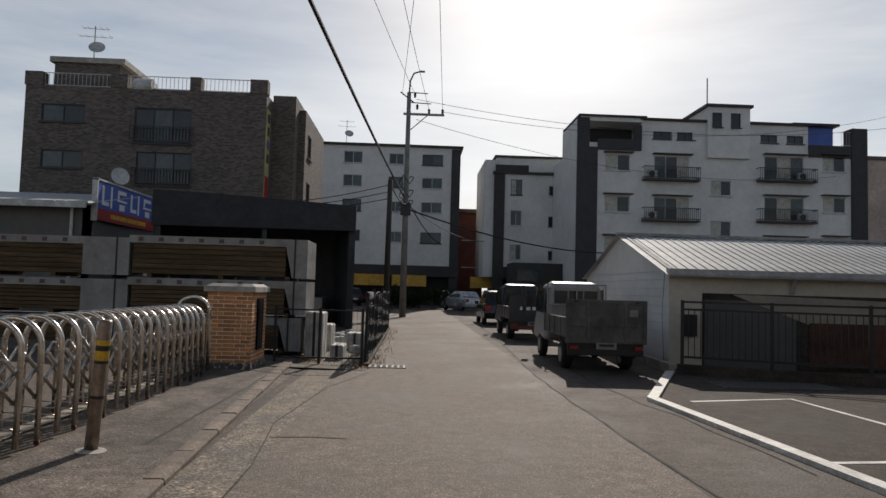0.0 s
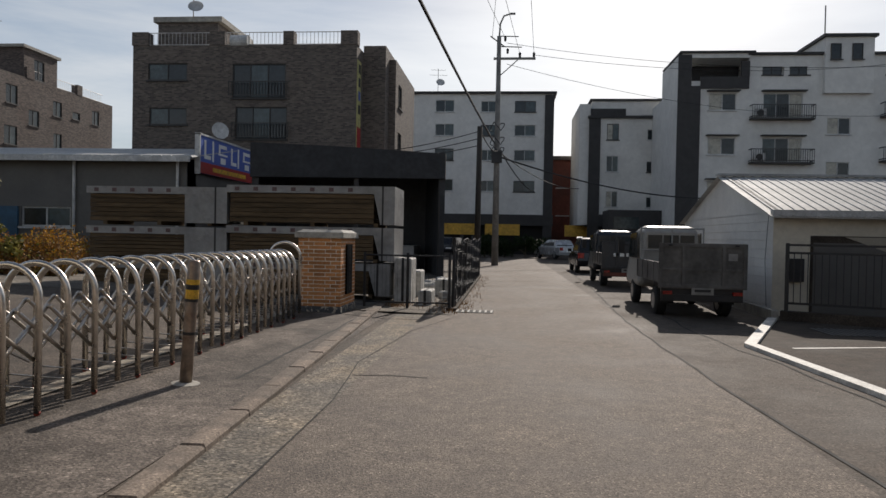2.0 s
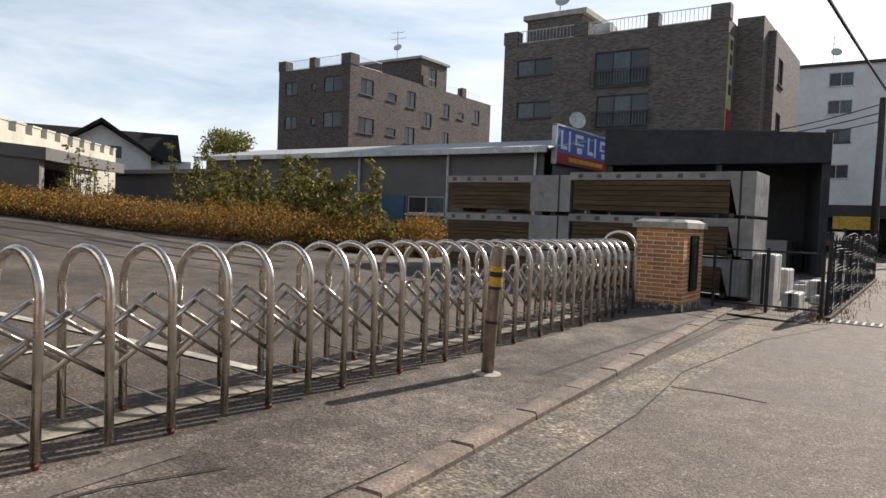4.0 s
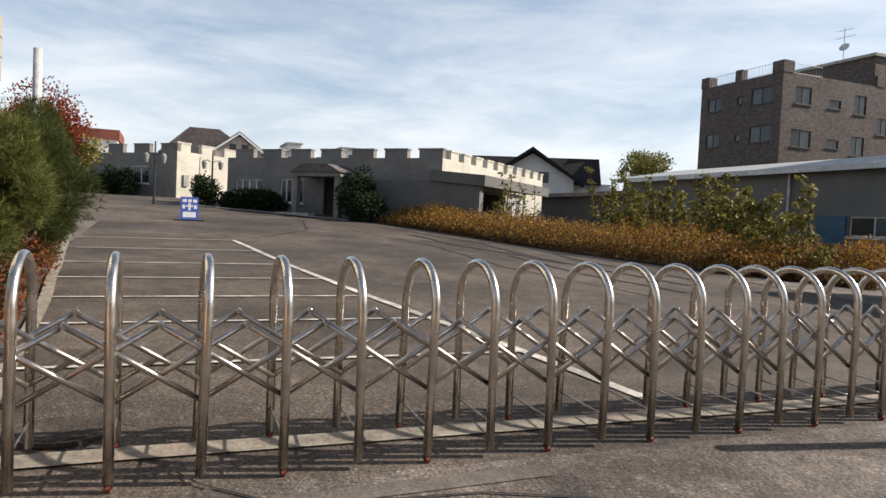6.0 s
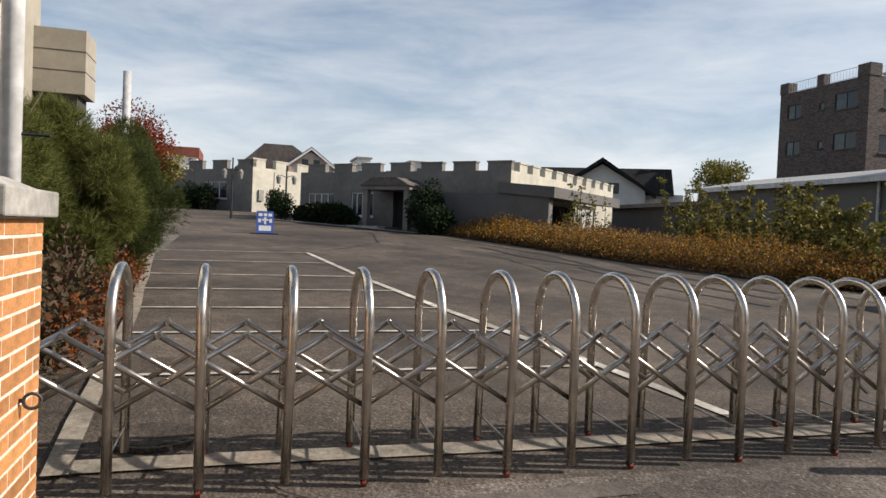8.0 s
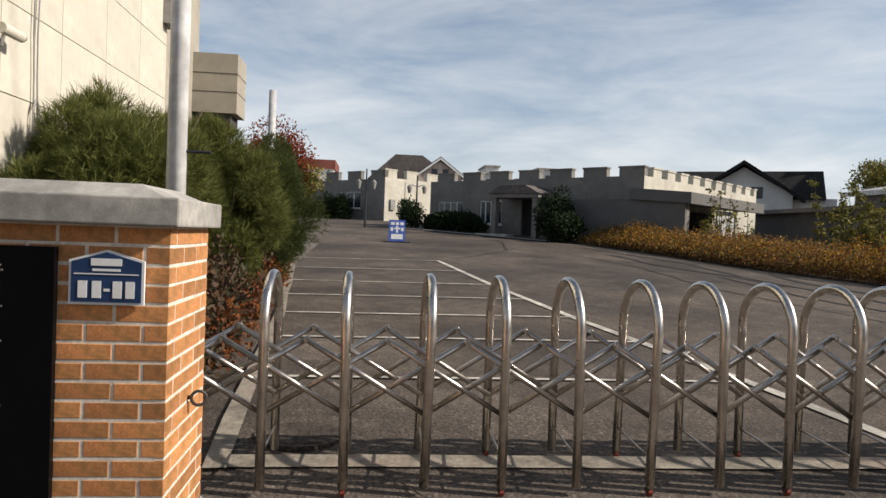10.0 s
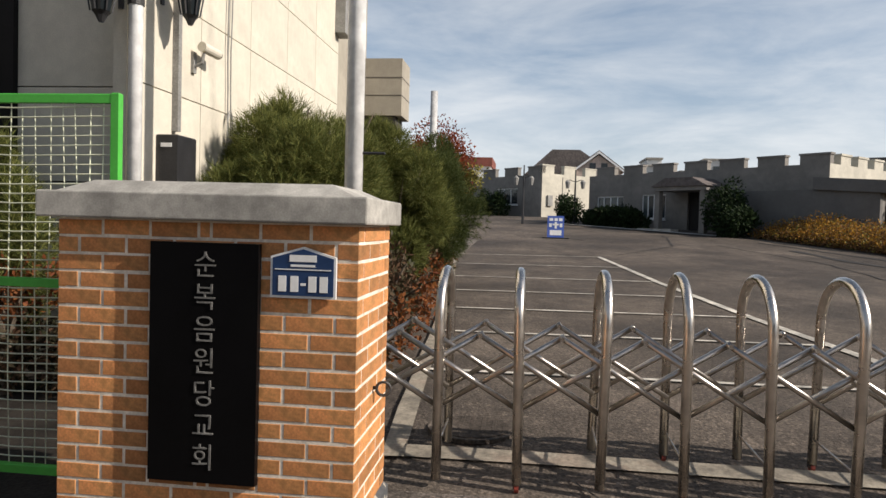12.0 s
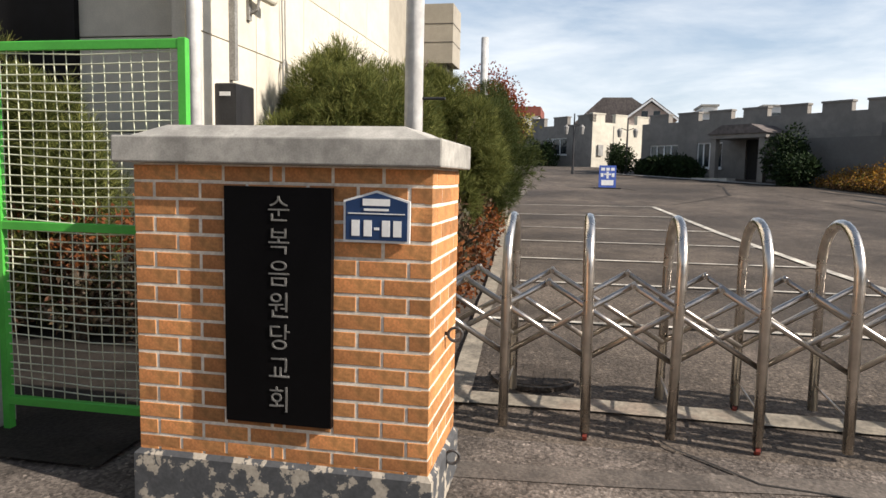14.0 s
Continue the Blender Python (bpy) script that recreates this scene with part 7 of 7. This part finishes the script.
# leggy saplings by the warehouse
def sapling(at, h, r, stems, leaves, seed):
    """Thin upright stems with loose leaves along them."""
    rng = random.Random(seed)
    t = thing("young_tree", "straggly young tree with thin green and yellow leaves", "tree", "trees by the warehouse", at=(at[0], at[1], ground_z(*at)))
    w, b = B(), B()
    for k in range(stems):
        a, lean = rng.uniform(0, 6.283), rng.uniform(0.2, 1.0) * r
        top = Vector((lean * math.cos(a), lean * math.sin(a), h * rng.uniform(0.55, 1.08)))
        foot = Vector((0.1 * math.cos(a), 0.1 * math.sin(a), -0.05))
        bend = Vector((rng.gauss(0, 0.12), rng.gauss(0, 0.12), 0))
        pts = [foot + (top - foot) * q + bend * math.sin(q * 3.1) for q in (0, 0.25, 0.5, 0.75, 1)]
        w.tube(pts, [0.028, 0.022, 0.017, 0.011, 0.004], 5)
        twigs = [(pts[0] + (top - foot) * q + bend * math.sin(q * 3.1), Vector((rng.gauss(0, 1), rng.gauss(0, 1), rng.uniform(0.1, 0.9))).normalized() * rng.uniform(0.12, 0.5) * (1.15 - q)) for q in [rng.uniform(0.2, 1.0) for _ in range(8)]]
        for p, d in twigs:
            w.tube([p, p + d], [0.008, 0.003], 4)
        for i in range(leaves):
            p, d = twigs[i % 8]
            c = p + d * rng.uniform(0.1, 1.1) + Vector((rng.gauss(0, 0.05), rng.gauss(0, 0.05), rng.gauss(0, 0.05)))
            f = Vector((rng.gauss(0, 0.8), rng.gauss(0, 0.8), rng.gauss(-0.35, 0.5))).normalized()
            s = f.cross(Vector((rng.gauss(0, 1), rng.gauss(0, 1), rng.gauss(0, 1)))).normalized()
            L = rng.uniform(0.09, 0.19)
            n0 = len(b.v)
            b.v += [tuple(c), tuple(c + f * L * 0.5 - s * L * 0.33), tuple(c + f * L), tuple(c + f * L * 0.5 + s * L * 0.33)]
            b.f.append((n0, n0 + 1, n0 + 2, n0 + 3))
    w.part("trunk", M_TRUNK, t, "thin brown stems")
    b.part("crown", M_GREENLEAF, t)


for i, (x, y, top, r, st) in enumerate(((-29.5, 21.8, 4.9, 1.3, 10), (-26.8, 21.0, 4.0, 1.5, 17), (-24.6, 20.0, 3.9, 1.4, 21), (-22.6, 19.6, 3.6, 1.2, 18), (-20.8, 19.2, 3.0, 1.0, 13), (-19.4, 18.8, 4.1, 0.4, 8),
                                        (-18.3, 18.6, 3.5, 0.7, 12), (-17.2, 18.2, 3.0, 0.9, 20), (-16.0, 17.8, 2.9, 0.8, 20), (-15.0, 17.4, 2.2, 0.8, 14), (-13.4, 17.0, 3.2, 0.35, 6), (-13.9, 16.5, 1.5, 0.8, 12), (-12.6, 16.4, 1.3, 0.8, 12),
                                        (-29.0, 16.0, 3.9, 0.7, 7), (-27.9, 14.9, 3.6, 0.5, 6), (-30.2, 17.6, 3.3, 0.6, 5))):
    sapling((x, y), top - ground_z(x, y), r, st, 45 if top > 3.2 and y < 18 and x < -27 else 130, 100 + i)
shrub("round_tree", "rounded yellow-green tree behind the outbuildings", "tree", "", (-42.4, 34), [(M_GREENLEAF, (0, 0, 6.1), (2.3, 2.3, 1.7), 4200, 0.2, 0.9)], 3.4, 130, 8)
# dark bushes at the end of the lane
for i, (x, y) in enumerate(((-1.4, 56.5), (0.2, 57.2), (1.9, 56.8), (3.2, 58.0))):
    shrub("garden_shrub", "dark bush at the end of the lane", "shrub", "lane end bushes", (x, y), [(M_DKBUSH, (0, 0, 0.95), (1.0, 0.9, 1.0), 1500, 0.16, 1.0)], 0.3, 140 + i)


def meadow(name, label, poly_front, depth, n, height, mats, seed):
    """A strip of tall flowering plants behind a front edge line."""
    rng = random.Random(seed)
    bs = [B() for _ in mats]
    for i in range(n):
        t = rng.random()
        k = min(int(t * (len(poly_front) - 1)), len(poly_front) - 2)
        f = t * (len(poly_front) - 1) - k
        x = poly_front[k][0] + (poly_front[k + 1][0] - poly_front[k][0]) * f
        y = poly_front[k][1] + (poly_front[k + 1][1] - poly_front[k][1]) * f
        dd = rng.random() ** 1.6 * depth * (0.3 + 0.7 * min(t * 1.6, 1))
        edge = 0.45 + 0.55 * min(dd / 0.8, 1)
        x, y = x - dd * 0.45 + rng.gauss(0, 0.12), y + dd * 0.9 + rng.gauss(0, 0.15)
        clump = 0.55 + 0.8 * noise.noise((x * 0.38, y * 0.38, 7)) + 0.25 * noise.noise((x * 1.6, y * 1.6, 3))
        h = height * (0.68 + 0.32 * min(t * 2, 1)) * edge * rng.uniform(0.45, 1.15) * max(0.45 + clump * 0.85, 0.25)
        z = ground_z(x, y)
        for j in range(5):
            zz = z + h * (0.15 + 0.85 * (j / 4)) * rng.uniform(0.85, 1.05)
            mi = 0 if j >= 3 and rng.random() < 0.05 + 0.65 * clump else 1
            if rng.random() < 0.12:
                mi = 2
            p = Vector((x + rng.gauss(0, 0.1), y + rng.gauss(0, 0.1), zz))
            a = Vector((rng.gauss(0, 1), rng.gauss(0, 1), 0.6 + rng.random())).normalized()
            tt = a.cross(Vector((rng.gauss(0, 1), rng.gauss(0, 1), rng.gauss(0, 1)))).normalized()
            s = rng.uniform(0.025, 0.06)
            b = bs[mi]
            n0 = len(b.v)
            b.v += [tuple(p - tt * s * 0.6), tuple(p + a * s - tt * s * 0.6), tuple(p + a * s * 1.6), tuple(p + a * s + tt * s * 0.6)]
            b.f.append((n0, n0 + 1, n0 + 2, n0 + 3))
    e = thing(name, label, "flowers", kind="stuff")
    for b, m in zip(bs, mats):
        b.part("foliage", m, e)
    return e


meadow("flower_strip", "dense strip of orange marigolds and dry brown stalks", [(-29.6, 10.0), (-24.5, 11.5), (-19.7, 12.8), (-13.9, 14.4), (-12.2, 15.6), (-11.0, 16.6)], 7.0, 34000, 1.0, (M_FLOWER, M_STALK, M_GREENLEAF), 21)
soil = B()
fr = [(-29.6, 10.0), (-24.5, 11.5), (-19.7, 12.8), (-13.9, 14.4), (-12.2, 15.6), (-11.0, 16.6)]
soil.v = [(x, y, ground_z(x, y) + 0.02) for x, y in fr] + [(x - 3.5, y + 7.5, ground_z(x, y) + 0.02) for x, y in fr]
soil.f = [(i, i + 1, i + 7, i + 6) for i in range(5)]
tagged(soil.part("pavement_6", M_YARD), "bare soil under the flower strip", "soil", kind="structure")
rng = random.Random(5)
wd = thing("weeds", "dry weeds and litter at the lane edge", "weeds", kind="stuff")
b = B()
for i in range(900):
    x, y = rng.choice([(-0.75, rng.uniform(13.6, 16.5)), (-1.9, rng.uniform(14.3, 15)), (-0.5, rng.uniform(14.4, 27))])
    p = Vector((x + rng.gauss(0, 0.2), y, 0.01))
    a = Vector((rng.gauss(0, 0.5), rng.gauss(0, 0.5), 1)).normalized()
    t = Vector((rng.gauss(0, 1), rng.gauss(0, 1), 0)).normalized()
    L = rng.uniform(0.04, 0.17)
    n0 = len(b.v)
    b.v += [tuple(p - t * 0.008), tuple(p + t * 0.008), tuple(p + a * L)]
    b.f.append((n0, n0 + 1, n0 + 2))
b.part("blades", M_STALK, wd)

# plain unseen blocks close the street behind and beside the camera, cutting sky light
for x0, x1, y0, y1, z in ((-3, 30, -24, -18, 11), (24, 34, -18, 14, 10), (-34, -3, -34, -28, 9)):
    cb = thing("street_building", "plain unseen block added to hold back sky light", "building", "closing buildings")
    B().box(x0, x1, y0, y1, 0, z).part("wall", M_CASTLE_DK, cb)
    B().box(x0 - 0.2, x1 + 0.2, y0 - 0.2, y1 + 0.2, z, z + 0.3).part("roof", M_CONC, cb)
